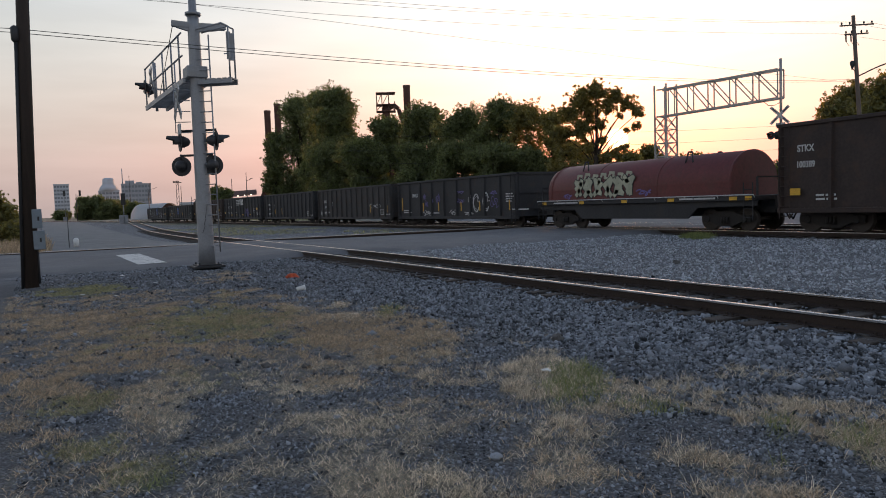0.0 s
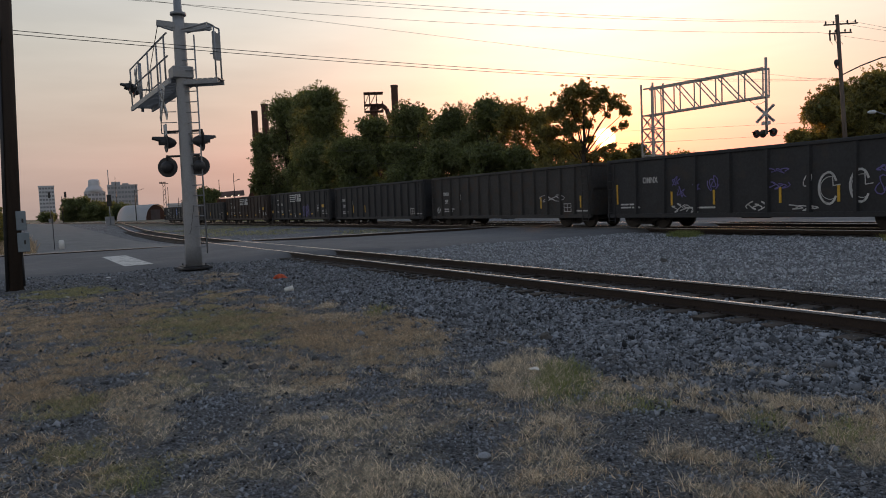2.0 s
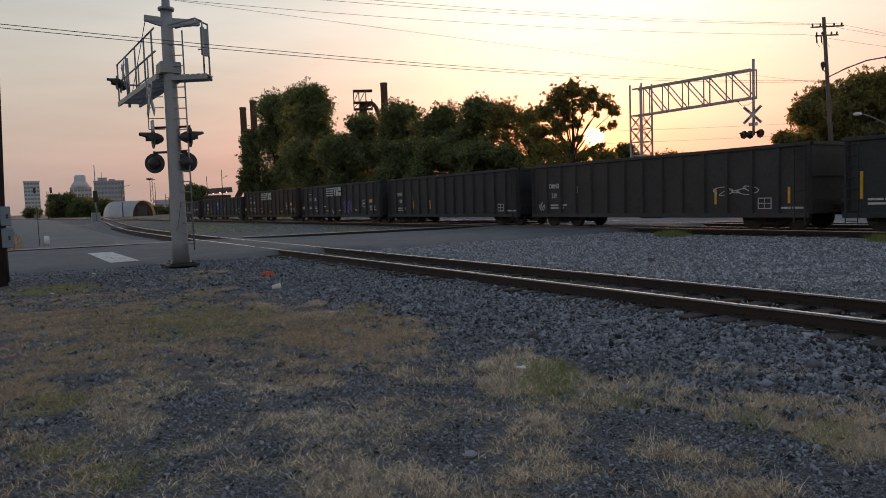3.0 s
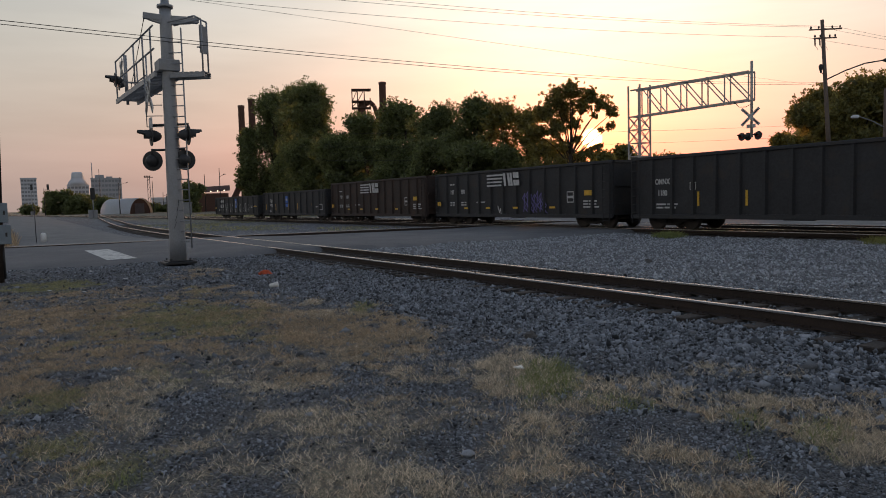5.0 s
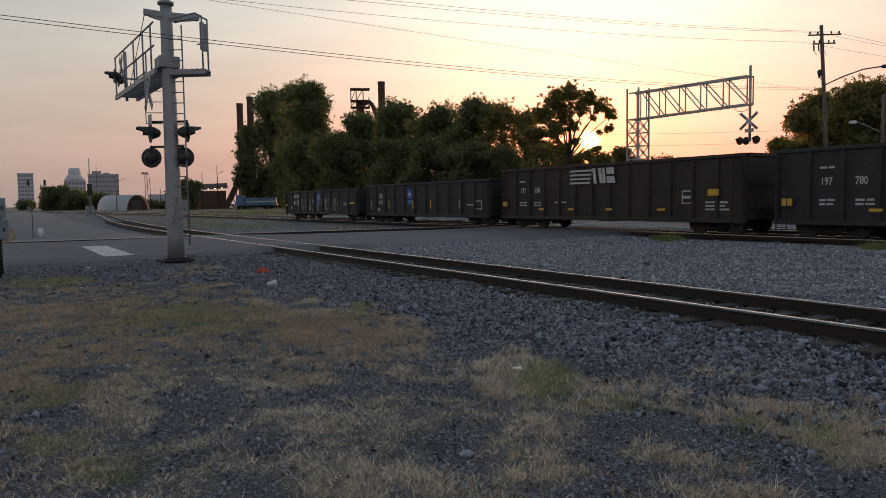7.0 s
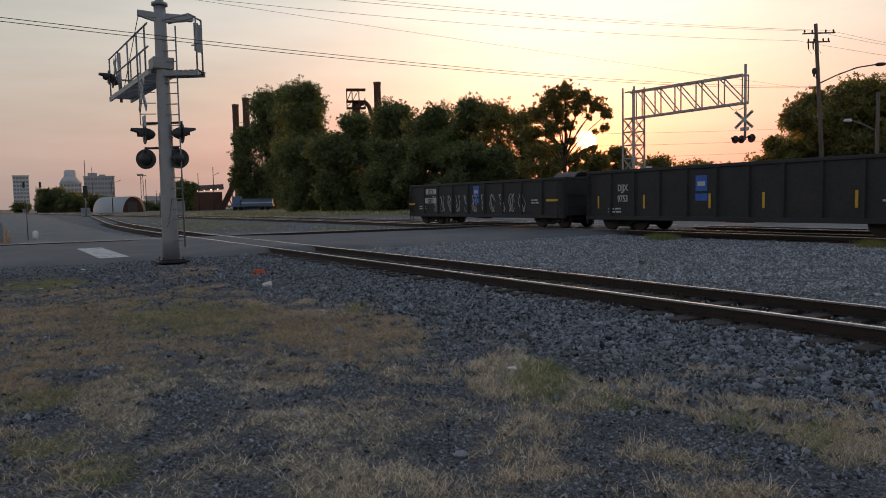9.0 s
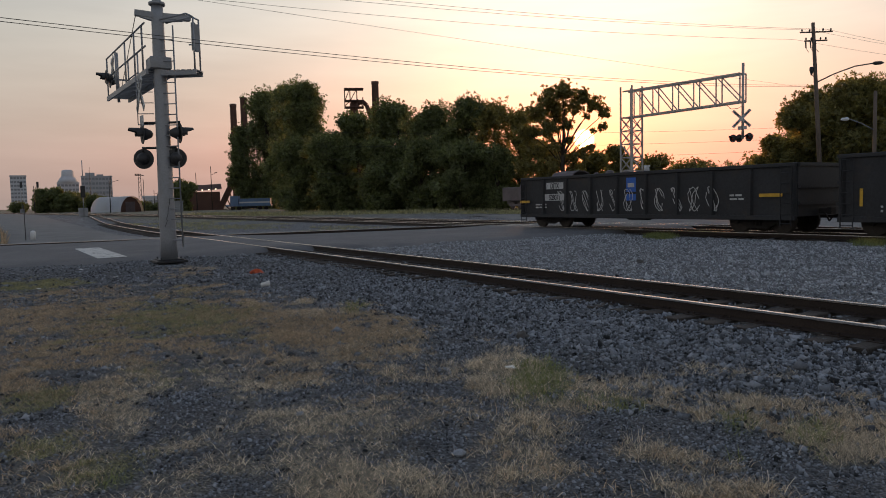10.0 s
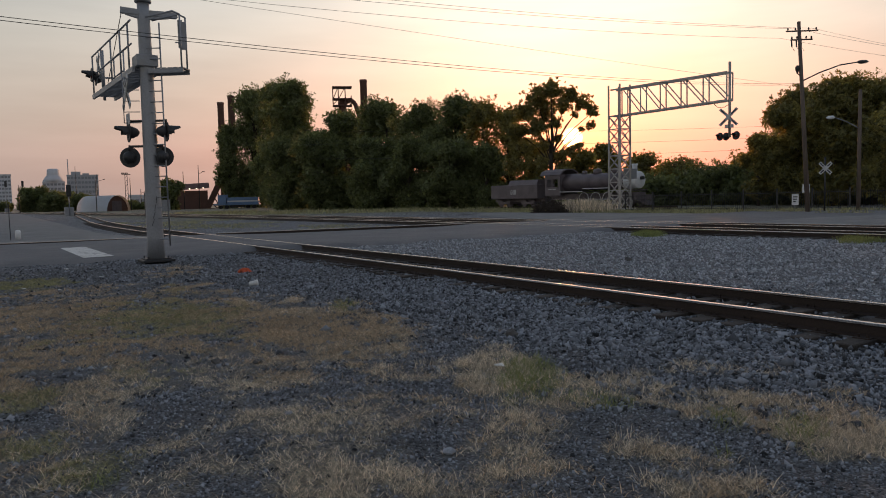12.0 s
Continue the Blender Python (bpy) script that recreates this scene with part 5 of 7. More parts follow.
rod(bm, u * 6.28 + Vector((0, 0, WZ - 0.1)), u * 6.28 + Vector((0, 0, WZ + 1.7)), 0.05, n=8)
bar(bm, u * 6.28 - v * 0.45 + Vector((0, 0, WZ + 0.72)), u * 6.28 + v * 0.45 + Vector((0, 0, WZ + 0.72)), 0.06, 0.06)
part("lamp_post", bm, GALVANISED, mast)
for s in (-1, 1):
    p = u * 6.3 + v * 0.12 * s
    flasher(mast, Matrix.Translation((p.x - 0.32, p.y + 0.4 * s, WZ + 0.72)) @ FACE_LEFT, LENS_RED)
crossbuck(mast, Matrix.Translation((u.x * 6.3 - 0.15, u.y * 6.3, WZ + 1.05)) @ FACE_LEFT)
# service platform
bm = bmesh.new()
w = Vector((0.80, -0.60, 0)).normalized()
wv = Vector((w.y, -w.x, 0))
for s in (-0.22, 0.22):
    bar(bm, w * 0.15 + wv * s + Vector((0, 0, 5.6)), w * 1.2 + wv * s + Vector((0, 0, 5.6)), 0.06, 0.12)
slats = []
for i in range(6):
    p = w * (0.3 + 0.17 * i) + Vector((0, 0, 5.68))
    slat = bmesh.new()
    bar(slat, p - wv * 0.25, p + wv * 0.25, 0.12, 0.03)
    slats.append(slat)
platform = part("platform", bm, GALVANISED, mast, "small grated service platform")
for slat in slats:
    part("slat", slat, GALVANISED, platform)
bm = bmesh.new()
for s in (-0.2, 0.2):
    a, b = w * 1.15 + wv * s + Vector((0, 0, 5.6)), w * 1.15 + wv * s + Vector((0, 0, 7.2))
    rod(bm, a, b, 0.026, n=7)
    rod(bm, b, w * 0.95 + wv * s + Vector((0, 0, 7.3)), 0.026, n=7)
    rod(bm, w * 0.95 + wv * s + Vector((0, 0, 7.3)), w * 0.15 + wv * s + Vector((0, 0, 7.15)), 0.026, n=7)
    rod(bm, w * 1.15 + wv * s + Vector((0, 0, 6.4)), w * 1.0 + wv * s + Vector((0, 0, 6.4)), 0.02, n=6)
part("platform_rail", bm, GALVANISED, mast)
for s in (-0.1, 0.12):
    bm = bmesh.new()
    p = w * 1.12 + wv * s
    box(bm, p.x - 0.06, p.x + 0.06, p.y - 0.03, p.y + 0.03, 6.25, 7.05)
    part("gate_panel", bm, GALVANISED, mast)
# ladder
LX = Vector((0.831, -0.556, 0))
for s in (-0.16, 0.30):
    bm = bmesh.new()
    p = LX * s + Vector((0.08, -0.22, 0))
    rod(bm, p + Vector((0, 0, 0.5)), p + Vector((0, 0, 7.0)), 0.022, n=6)
    part("ladder_rail", bm, GALVANISED, mast)
bm = bmesh.new()
p = LX * -0.16 + Vector((0.08, -0.22, 0.7))
q = LX * 0.30 + Vector((0.08, -0.22, 0.7))
rod(bm, p, q, 0.016, n=6)
RUNG = mesh_of("rung", bm, GALVANISED)
for i in range(20):
    piece("rung", RUNG, mast, Matrix.Translation((0, 0, 0.31 * i)))
# back ladder seen against the sky
bm = bmesh.new()
for i in range(5):
    z = 4.15 + 0.32 * i
    rod(bm, (-0.62, 0.35, z), (-0.2, 0.15, z), 0.014, n=5)
rod(bm, (-0.62, 0.35, 4.15), (-0.62, 0.35, 5.6), 0.014, n=5)
part("step_irons", bm, GALVANISED, mast)
for z, dl, dr, ml, mr in ((3.88, 0.62, 0.5, FACE_LEFT, FACE_RIGHT), (3.14, 0.62, 0.36, Matrix.Rotation(radians(150), 4, "Z"), Matrix.Rotation(radians(165), 4, "Z"))):
    bm = bmesh.new()
    rod(bm, -LX * dl + Vector((0, 0, z + 0.32)), LX * dr + Vector((0, 0, z + 0.32)), 0.035, n=8)
    for s in (-dl, dr):
        rod(bm, LX * s + Vector((0, 0, z + 0.36)), LX * s + Vector((0, 0, z + 0.2)), 0.03, n=7)
    part("lamp_arm", bm, DARK_STEEL, mast)
    p, q = -LX * dl, LX * dr
    flasher(mast, Matrix.Translation((p.x, p.y, z)) @ ml @ Matrix.Scale(1.18, 4), LENS_GLASS)
    flasher(mast, Matrix.Translation((q.x, q.y, z)) @ mr @ Matrix.Scale(1.18, 4), LENS_GLASS)
crossbuck(mast, Matrix.Translation((-LX * 0.62 + Vector((0, 0.1, 5.05)))) @ FACE_LEFT, 1.25)
bm = bmesh.new()
p = -LX * 0.62
box(bm, p.x - 0.02, p.x + 0.02, p.y - 0.18, p.y + 0.18, 4.1, 4.42)
part("track_count_sign", bm, WHITE_PAINT, mast)
# scratched marks low on the mast
bm = bmesh.new()
for k in range(4):
    z = 1.1 + 0.22 * k
    rod(bm, (-0.13 + 0.05 * k, -0.262, z), (-0.05 + 0.03 * k, -0.262, z + 0.2), 0.008, n=4)
part("scrawl", bm, DARK_STEEL, mast)
bm = bmesh.new()
box(bm, -0.16, 0.16, 0.28, 0.5, 1.4, 2.1)
part("junction_box", bm, DARK_STEEL, mast, bevel=0.015)


# ---- poles and wires ----
def pole_column(name, parent, top, r0, r1, lean=(0, 0), mat=None):
    bm = bmesh.new()
    rod(bm, (0, 0, -0.3), (lean[0], lean[1], top), r0, r1, n=14)
    return part(name, bm, mat or POLE_WOOD, parent)


pole = thing("utility_pole", "dark tarred wooden utility pole with grey meter boxes", "utility pole", pose(-0.05, 20.3, 0))
pole_column("post", pole, 11.0, 0.17, 0.13, (0.4, 0.0))
for z0, z1, w in ((0.95, 1.42, 0.13), (1.48, 1.95, 0.11)):
    bm = bmesh.new()
    box(bm, 0.12, 0.12 + 2 * w, -0.16, 0.06, z0, z1)
    b = part("meter_box", bm, GREY_BOX, pole, "small grey steel box", bevel=0.012)
    bm = bmesh.new()
    box(bm, 0.13 + w, 0.13 + w + 0.04, -0.18, -0.16, (z0 + z1) / 2 - 0.05, (z0 + z1) / 2 + 0.05)
    part("latch", bm, DARK_STEEL, b)
bm = bmesh.new()
rod(bm, (-0.17, -0.08, 0.0), (0.06, -0.08, 6.0), 0.04, n=8)
rod(bm, (0.2, -0.05, 0.1), (0.2, -0.05, 0.95), 0.025, n=8)
rod(bm, (0.22, -0.06, 1.95), (0.45, -0.05, 9.0), 0.018, n=6)
part("conduit", bm, DARK_STEEL, pole)
bm = bmesh.new()
lathe(bm, [(6.0, 0.05), (6.05, 0.09), (6.35, 0.09), (6.4, 0.03)], (0.05, -0.08, 0), (0, 0, 1), 10)
part("weatherhead", bm, DARK_STEEL, pole)


def wire(label, a, b, sag, r=0.009, n=18):
    bm = bmesh.new()
    a, b = Vector(a), Vector(b)
    pts = [a.lerp(b, i / n) - Vector((0, 0, 4 * sag * (i / n) * (1 - i / n))) for i in range(n + 1)]
    tube(bm, pts, r)
    return tagged(new("overhead_wire", mesh_of("overhead_wire", bm, WIRE)), label, "wire", group="overhead wires")


rp = thing("utility_pole", "wooden utility pole with crossarm and street lamp", "utility pole", pose(50.0, 27.6, 0))
LEAN = (-0.45, 0.6)
pole_column("post", rp, 13.5, 0.17, 0.115, LEAN, BACKLIT_POLE)
for z, l in ((12.85, 1.3), (12.25, 0.9)):
    bm = bmesh.new()
    c = Vector((LEAN[0] * z / 13.5, LEAN[1] * z / 13.5, z))
    d = Vector((0.8, -0.6, 0))
    bar(bm, c - d * l * 0.7, c + d * l, 0.085, 0.09)
    ca = part("crossarm", bm, BACKLIT_POLE, rp)
    for s in (-0.6, -0.2, 0.5, 0.9):
        bm = bmesh.new()
        p = c + d * l * s
        lathe(bm, [(0.06, 0.03), (0.1, 0.06), (0.18, 0.06), (0.24, 0.03)], p, (0, 0, 1), 8)
        part("insulator", bm, DARK_STEEL, ca)
bm = bmesh.new()
for k in range(3):
    c = Vector((-0.4 - 0.25 * k, 0.45 + 0.2 * k, 12.2))
    rod(bm, c, c + Vector((0.05, 0, -0.45)), 0.05, n=8)
    rod(bm, c + Vector((0.05, 0, -0.45)), c + Vector((0.25, -0.1, -0.75)), 0.015, n=5)
part("fuse_holders", bm, DARK_STEEL, rp)
bm = bmesh.new()
lathe(bm, [(0, 0.06), (0.1, 0.07), (0.3, 0.14), (0.5, 0.15), (0.6, 0.06)], (-0.55, 0.6, 9.85), (0, 0, 1), 12)
rod(bm, (-0.55, 0.6, 9.9), (-0.3, 0.4, 9.6), 0.03, n=6)
part("dusk_lamp", bm, DARK_STEEL, rp)
bm = bmesh.new()
pts = [Vector((-0.3, 0.4, 9.35)), Vector((0.6, -0.4, 9.9)), Vector((1.6, -1.25, 10.35)), Vector((2.5, -2.0, 10.5))]
for p, q in zip(pts, pts[1:]):
    rod(bm, p, q, 0.045, n=7)
part("lamp_arm", bm, DARK_STEEL, rp)
bm = bmesh.new()
lathe(bm, [(0, 0.06), (0.15, 0.13), (0.55, 0.12), (0.72, 0.04)], pts[-1], (0.75, -0.6, 0.02), 10)
part("lamp_head", bm, DARK_STEEL, rp)
lp = thing("street_lamp", "street lamp with curved arm on a wooden pole", "street lamp", pose(54.2, 26.2, 0))
pole_column("post", lp, 8.8, 0.15, 0.11, mat=BACKLIT_POLE)
bm = bmesh.new()
pts = [Vector((0, 0, 6.0)), Vector((-0.8, 0.5, 6.5)), Vector((-1.6, 1.0, 6.85))]
for p, q in zip(pts, pts[1:]):
    rod(bm, p, q, 0.035, n=7)
part("lamp_arm", bm, GALVANISED, lp)
bm = bmesh.new()
lathe(bm, [(0, 0.05), (0.1, 0.13), (0.45, 0.12), (0.6, 0.04)], pts[-1], (-0.83, 0.5, -0.05), 10)
part("lamp_head", bm, SILVER_PAINT, lp)
for dz, ds in ((0.0, 0.0), (-0.09, 0.02)):
    wire("thin dark overhead wire in a long sag", (-30, 16.1, 5.6 + dz), (-0.05, 20.3, 6.34 + dz), 0.3)
    wire("thin dark overhead wire in a long sag", (-0.05, 20.3, 6.34 + dz), (49.7, 28.0, 9.18 + dz), 0.5 + ds)
for k, dz in enumerate((0.0, 0.0, -0.62)):
    e = Vector((49.55, 28.15, 13.0 + dz)) + Vector((0.8, -0.6, 0)) * (0.9 - 1.1 * k)
    wire("thin dark overhead wire high above the road", e, (-14, 37 + 0.8 * k, 12.6 + dz * 0.4), 0.9)
    wire("thin dark overhead wire high above the road", e, (95, 18 - k, 11.8 + dz), 0.9)
wire("thin dark overhead wire over the road", (-20, 32.7, 11.5), (49.7, 28.0, 8.9), 0.2, 0.007)
for k in range(4):
    wire("thin distant power line against the sunset", (47.8, 112, 13.5 - 2.3 * k), (130, 60, 13.0 - 1.8 * k), 0.9, 0.016)


# ---- signal bridge over the far road ----
sb = thing("cantilever_signal_bridge", "pale metal lattice tower with long cantilever truss over the road", "signal bridge", pose(52.3, 47.3, 0))
H, HB, S = 11.6, 9.1, 0.7
for x in (-S, S):
    for y in (-S, S):
        bm = bmesh.new()
        bar(bm, (x, y, 0.0), (x, y, H + 0.4), 0.13, 0.13)
        part("tower_leg", bm, TRUSS_STEEL, sb)
bm = bmesh.new()
levels = np.linspace(0.3, HB, 8)
for a, b in zip(levels, levels[1:]):
    for p, q in (((-S, -S), (S, -S)), ((S, -S), (S, S)), ((S, S), (-S, S)), ((-S, S), (-S, -S))):
        bar(bm, (*p, a), (*q, b), 0.07, 0.07)
        bar(bm, (*q, a), (*p, b), 0.07, 0.07)
        bar(bm, (*p, b), (*q, b), 0.08, 0.08)
part("tower_lattice", bm, TRUSS_STEEL, sb)
bm = bmesh.new()
box(bm, -1.1, 1.1, -1.1, 1.1, -0.1, 0.3)
part("footing", bm, CONCRETE, sb, bevel=0.03)
L = -11.8
for x in (-0.4, 0.4):
    for z in (HB, H):
        bm = bmesh.new()
        bar(bm, (x, S, z), (x, L, z - (0.25 if z == H else 0)), 0.12, 0.14)
        part("chord", bm, TRUSS_STEEL, sb)
    for i in range(6):
        y0, y1 = -S + (L + S) * i / 5, -S + (L + S) * (i + 1) / 5
        bm = bmesh.new()
        bar(bm, (x, y0, H - 0.25 * i / 5), (x, y0, HB), 0.085, 0.085)
        part("truss_post", bm, TRUSS_STEEL, sb)
        if i < 5:
            bm = bmesh.new()
            bar(bm, (x, y0, H - 0.25 * i / 5), (x, y1, HB), 0.08, 0.08)
            part("truss_brace", bm, TRUSS_STEEL, sb)
bm = bmesh.new()
for i in range(6):
    y = -S + (L + S) * i / 5
    bar(bm, (-0.4, y, HB), (0.4, y, HB), 0.06, 0.06)
    bar(bm, (-0.4, y, H - 0.25 * i / 5), (0.4, y, H - 0.25 * i / 5), 0.06, 0.06)
part("cross_ties", bm, TRUSS_STEEL, sb)
bm = bmesh.new()
rod(bm, (0, L, 12.2), (0, L, 6.1), 0.11, n=9)
part("drop_post", bm, TRUSS_STEEL, sb)
bm = bmesh.new()
pts = [(0, L + 1.6, HB), (0, L + 1.1, HB - 0.45), (0, L + 0.5, HB - 0.5), (0, L, HB - 0.3)]
for p, q in zip(pts, pts[1:]):
    rod(bm, p, q, 0.025, n=5)
part("cable", bm, WIRE, sb)
crossbuck(sb, Matrix.Translation((-0.15, L, 7.75)) @ Matrix.Rotation(radians(-65), 4, "Z"), 1.9)
bm = bmesh.new()
box(bm, -0.08, -0.04, L - 0.4, L + 0.4, 6.85, 7.15)
part("track_count_sign", bm, WHITE_PAINT, sb)
bm = bmesh.new()
bar(bm, (0, L - 0.8, 6.3), (0, L + 0.8, 6.3), 0.08, 0.08)
part("lamp_arm", bm, DARK_STEEL, sb)
for y in (-0.75, 0.75):
    flasher(sb, Matrix.Translation((-0.2, L + y, 6.2)) @ FACE_LEFT @ Matrix.Scale(1.3, 4), LENS_RED)
    flasher(sb, Matrix.Translation((0.2, L + y * 0.6, 6.2)) @ FACE_RIGHT @ Matrix.Scale(1.3, 4), LENS_RED)
bm = bmesh.new()
box(bm, 1.2, 2.2, -0.2, 0.6, 3.1, 4.1)
part("equipment_box", bm, GALVANISED, sb, bevel=0.02)


# ---- steam locomotive on display ----
def spoked_wheel(parent, y, r):
    bm = bmesh.new()
    for x in (-1.0, 0.86):
        n = 24
        for i in range(n):
            a, b = 2 * math.pi * i / n, 2 * math.pi * (i + 1) / n
            q = [(x, y + rr * math.cos(t), r + rr * math.sin(t)) for t in (a, b) for rr in (r, r * 0.86)]
            p = [bm.verts.new(c) for c in q] + [bm.verts.new((c[0] + 0.14, c[1], c[2])) for c in q]
            for f in ((0, 2, 3, 1), (4, 5, 7, 6), (0, 4, 6, 2), (1, 3, 7, 5)):
                bm.faces.new([p[k] for k in f])
        for i in range(10):
            a = 2 * math.pi * i / 10
            bar(bm, (x + 0.07, y, r), (x + 0.07, y + 0.88 * r * math.cos(a), r + 0.88 * r * math.sin(a)), 0.06, 0.07)
    rod(bm, (-0.95, y, r), (0.95, y, r), 0.09, n=8)
    w = part("wheelset", bm, LOCO_BLACK, parent)
    bm = bmesh.new()
    n = 24
    for i in range(n):
        a, b = 2 * math.pi * i / n, 2 * math.pi * (i + 1) / n
        bm.faces.new([bm.verts.new((-1.006, y + rr * math.cos(t), r + rr * math.sin(t))) for t, rr in ((a, r), (b, r), (b, r * 0.92), (a, r * 0.92))])
    part("white_tyre", bm, WHITE_PAINT, w, "white painted tyre rim")
    return w


loco = thing("steam_locomotive", "black steam locomotive with silver smokebox on display", "steam locomotive", pose(58.5, 50.1, 0.35))
bm = bmesh.new()
lathe(bm, [(0.9, 0.80), (1.0, 0.88), (7.5, 0.92), (9.0, 1.02), (10.8, 1.02)], (0, 0, 2.75), (0, 1, 0), 24)
part("boiler", bm, LOCO_BLACK, loco)
bm = bmesh.new()
lathe(bm, [(-0.05, 0.25), (0.0, 0.5), (0.06, 0.84), (0.1, 0.9), (1.6, 0.9)], (0, 0, 2.75), (0, 1, 0), 24)
part("smokebox", bm, SILVER_PAINT, loco, "silver painted smokebox")
bm = bmesh.new()
lathe(bm, [(-0.5, 0.1), (-0.45, 0.19), (-0.12, 0.19), (-0.05, 0.12)], (0, 0, 2.95), (0, 1, 0), 14)
part("headlamp", bm, DARK_STEEL, loco)
bm = bmesh.new()
lathe(bm, [(3.6, 0.3), (4.2, 0.27), (4.45, 0.34)], (0, 0.75, 0), (0, 0, 1), 14)
part("chimney", bm, SILVER_PAINT, loco)
for y, r, h in ((3.4, 0.42, 4.1), (6.0, 0.48, 4.15), (8.0, 0.3, 4.0)):
    bm = bmesh.new()
    lathe(bm, [(3.5, r), (h - 0.15, r), (h, r * 0.75), (h + 0.05, r * 0.3)], (0, y, 0), (0, 0, 1), 16)
    part("dome", bm, LOCO_BLACK, loco)
bm = bmesh.new()
for x in (-1.35, 1.27):
    box(bm, x, x + 0.08, 10.6, 13.2, 1.3, 2.3)
    box(bm, x, x + 0.08, 10.6, 11.0, 2.3, 3.7)
    box(bm, x, x + 0.08, 12.9, 13.2, 2.3, 3.7)
    box(bm, x, x + 0.08, 11.0, 12.9, 3.2, 3.7)
    box(bm, x, x + 0.08, 11.9, 12.05, 2.3, 3.2)
extrude(bm, [(1.5, 3.7), (1.2, 4.1), (0.5, 4.38), (-0.5, 4.38), (-1.2, 4.1), (-1.5, 3.7), (-1.4, 3.66), (-1.1, 4.0), (-0.5, 4.28), (0.5, 4.28), (1.1, 4.0), (1.4, 3.66)], 10.4, 13.9)
box(bm, -1.3, 1.3, 10.6, 10.66, 1.3, 3.7)
part("cab", bm, LOCO_BLACK, loco, "black cab with open side windows")
data_bars(loco, 12.6, 2.0, 1, 2.2, -1.37, seed=90)
bm = bmesh.new()
for y0, y1, z in ((0.3, 3.2, 1.75), (3.2, 7.0, 2.05), (7.0, 10.6, 1.75)):
    box(bm, -1.4, 1.4, y0, y1, z - 0.1, z)
bar(bm, (-1.38, 3.2, 1.7), (-1.38, 3.2, 2.05), 0.06, 0.06)
rb = part("running_board", bm, LOCO_BLACK, loco)
bm = bmesh.new()
for y0, y1, z in ((0.3, 3.2, 1.75), (3.2, 7.0, 2.05), (7.0, 10.6, 1.75)):
    box(bm, -1.42, -1.402, y0, y1, z - 0.09, z)
part("white_edge", bm, WHITE_PAINT, rb, "white painted edge")
bm = bmesh.new()
box(bm, -0.6, 0.6, -0.2, 13.0, 0.8, 1.5)
box(bm, -1.3, 1.3, -0.6, -0.3, 0.7, 1.2)
rod(bm, (-1.1, 0.6, 0.95), (-1.1, 1.9, 0.95), 0.38, n=12)
rod(bm, (1.1, 0.6, 0.95), (1.1, 1.9, 0.95), 0.38, n=12)
part("frame", bm, LOCO_BLACK, loco)
bm = bmesh.new()
for i in range(9):
    x = -1.2 + 0.3 * i
    bar(bm, (x, -0.6, 0.7), (x * 0.45, -1.3, 0.12), 0.06, 0.06)
part("pilot", bm, LOCO_BLACK, loco)
for y in (3.6, 5.4, 7.2):
    spoked_wheel(loco, y, 0.8)
for y in (0.6, 2.0, 9.6):
    spoked_wheel(loco, y, 0.45)
bm = bmesh.new()
bar(bm, (-1.12, 1.9, 0.85), (-1.12, 7.3, 0.72), 0.07, 0.13)
part("side_rod", bm, GALVANISED, loco)
tender = thing("tender", "dark riveted coal tender with white number", "tender", pose(58.5, 64.6, 0.35))
bm = bmesh.new()
box(bm, -1.45, 1.45, 0.0, 9.0, 1.0, 2.75)
part("tank", bm, LOCO_BLACK, tender, bevel=0.05)
bm = bmesh.new()
extrude(bm, [(1.3, 2.75), (1.05, 3.3), (-1.05, 3.3), (-1.3, 2.75)], 0.2, 5.6)
part("coal_bunker", bm, LOCO_BLACK, tender)
letters("1018", 0.85, WHITE_PAINT, tender, on_side(4.6, 1.55, -1.46))
for y in (1.4, 3.0, 6.0, 7.6):
    bm = bmesh.new()
    for x in (-0.9, 0.78):
        rod(bm, (x, y, 0.45), (x + 0.12, y, 0.45), 0.44, n=16)
    rod(bm, (-0.9, y, 0.45), (0.9, y, 0.45), 0.08, n=8)
    part("wheelset", bm, LOCO_BLACK, tender)
bm = bmesh.new()
for y in (2.2, 6.8):
    box(bm, -1.15, 1.15, y - 1.2, y + 1.2, 0.35, 0.62)
box(bm, -0.5, 0.5, -0.3, 9.2, 0.62, 1.0)
part("frame", bm, LOCO_BLACK, tender)
disp = thing("railway_track", "short display track under the steam locomotive", "railway track", kind="structure")
for x in (57.75, 59.25):
    bm = bmesh.new()
    box(bm, x - 0.035, x + 0.035, 46, 76, 0.17, 0.34)
    part("rail", bm, RAIL_STEEL, disp)
for k in range(36):
    piece("tie", TIE, disp, Matrix.Translation((58.5, 46.5 + 0.82 * k, 0.14)))


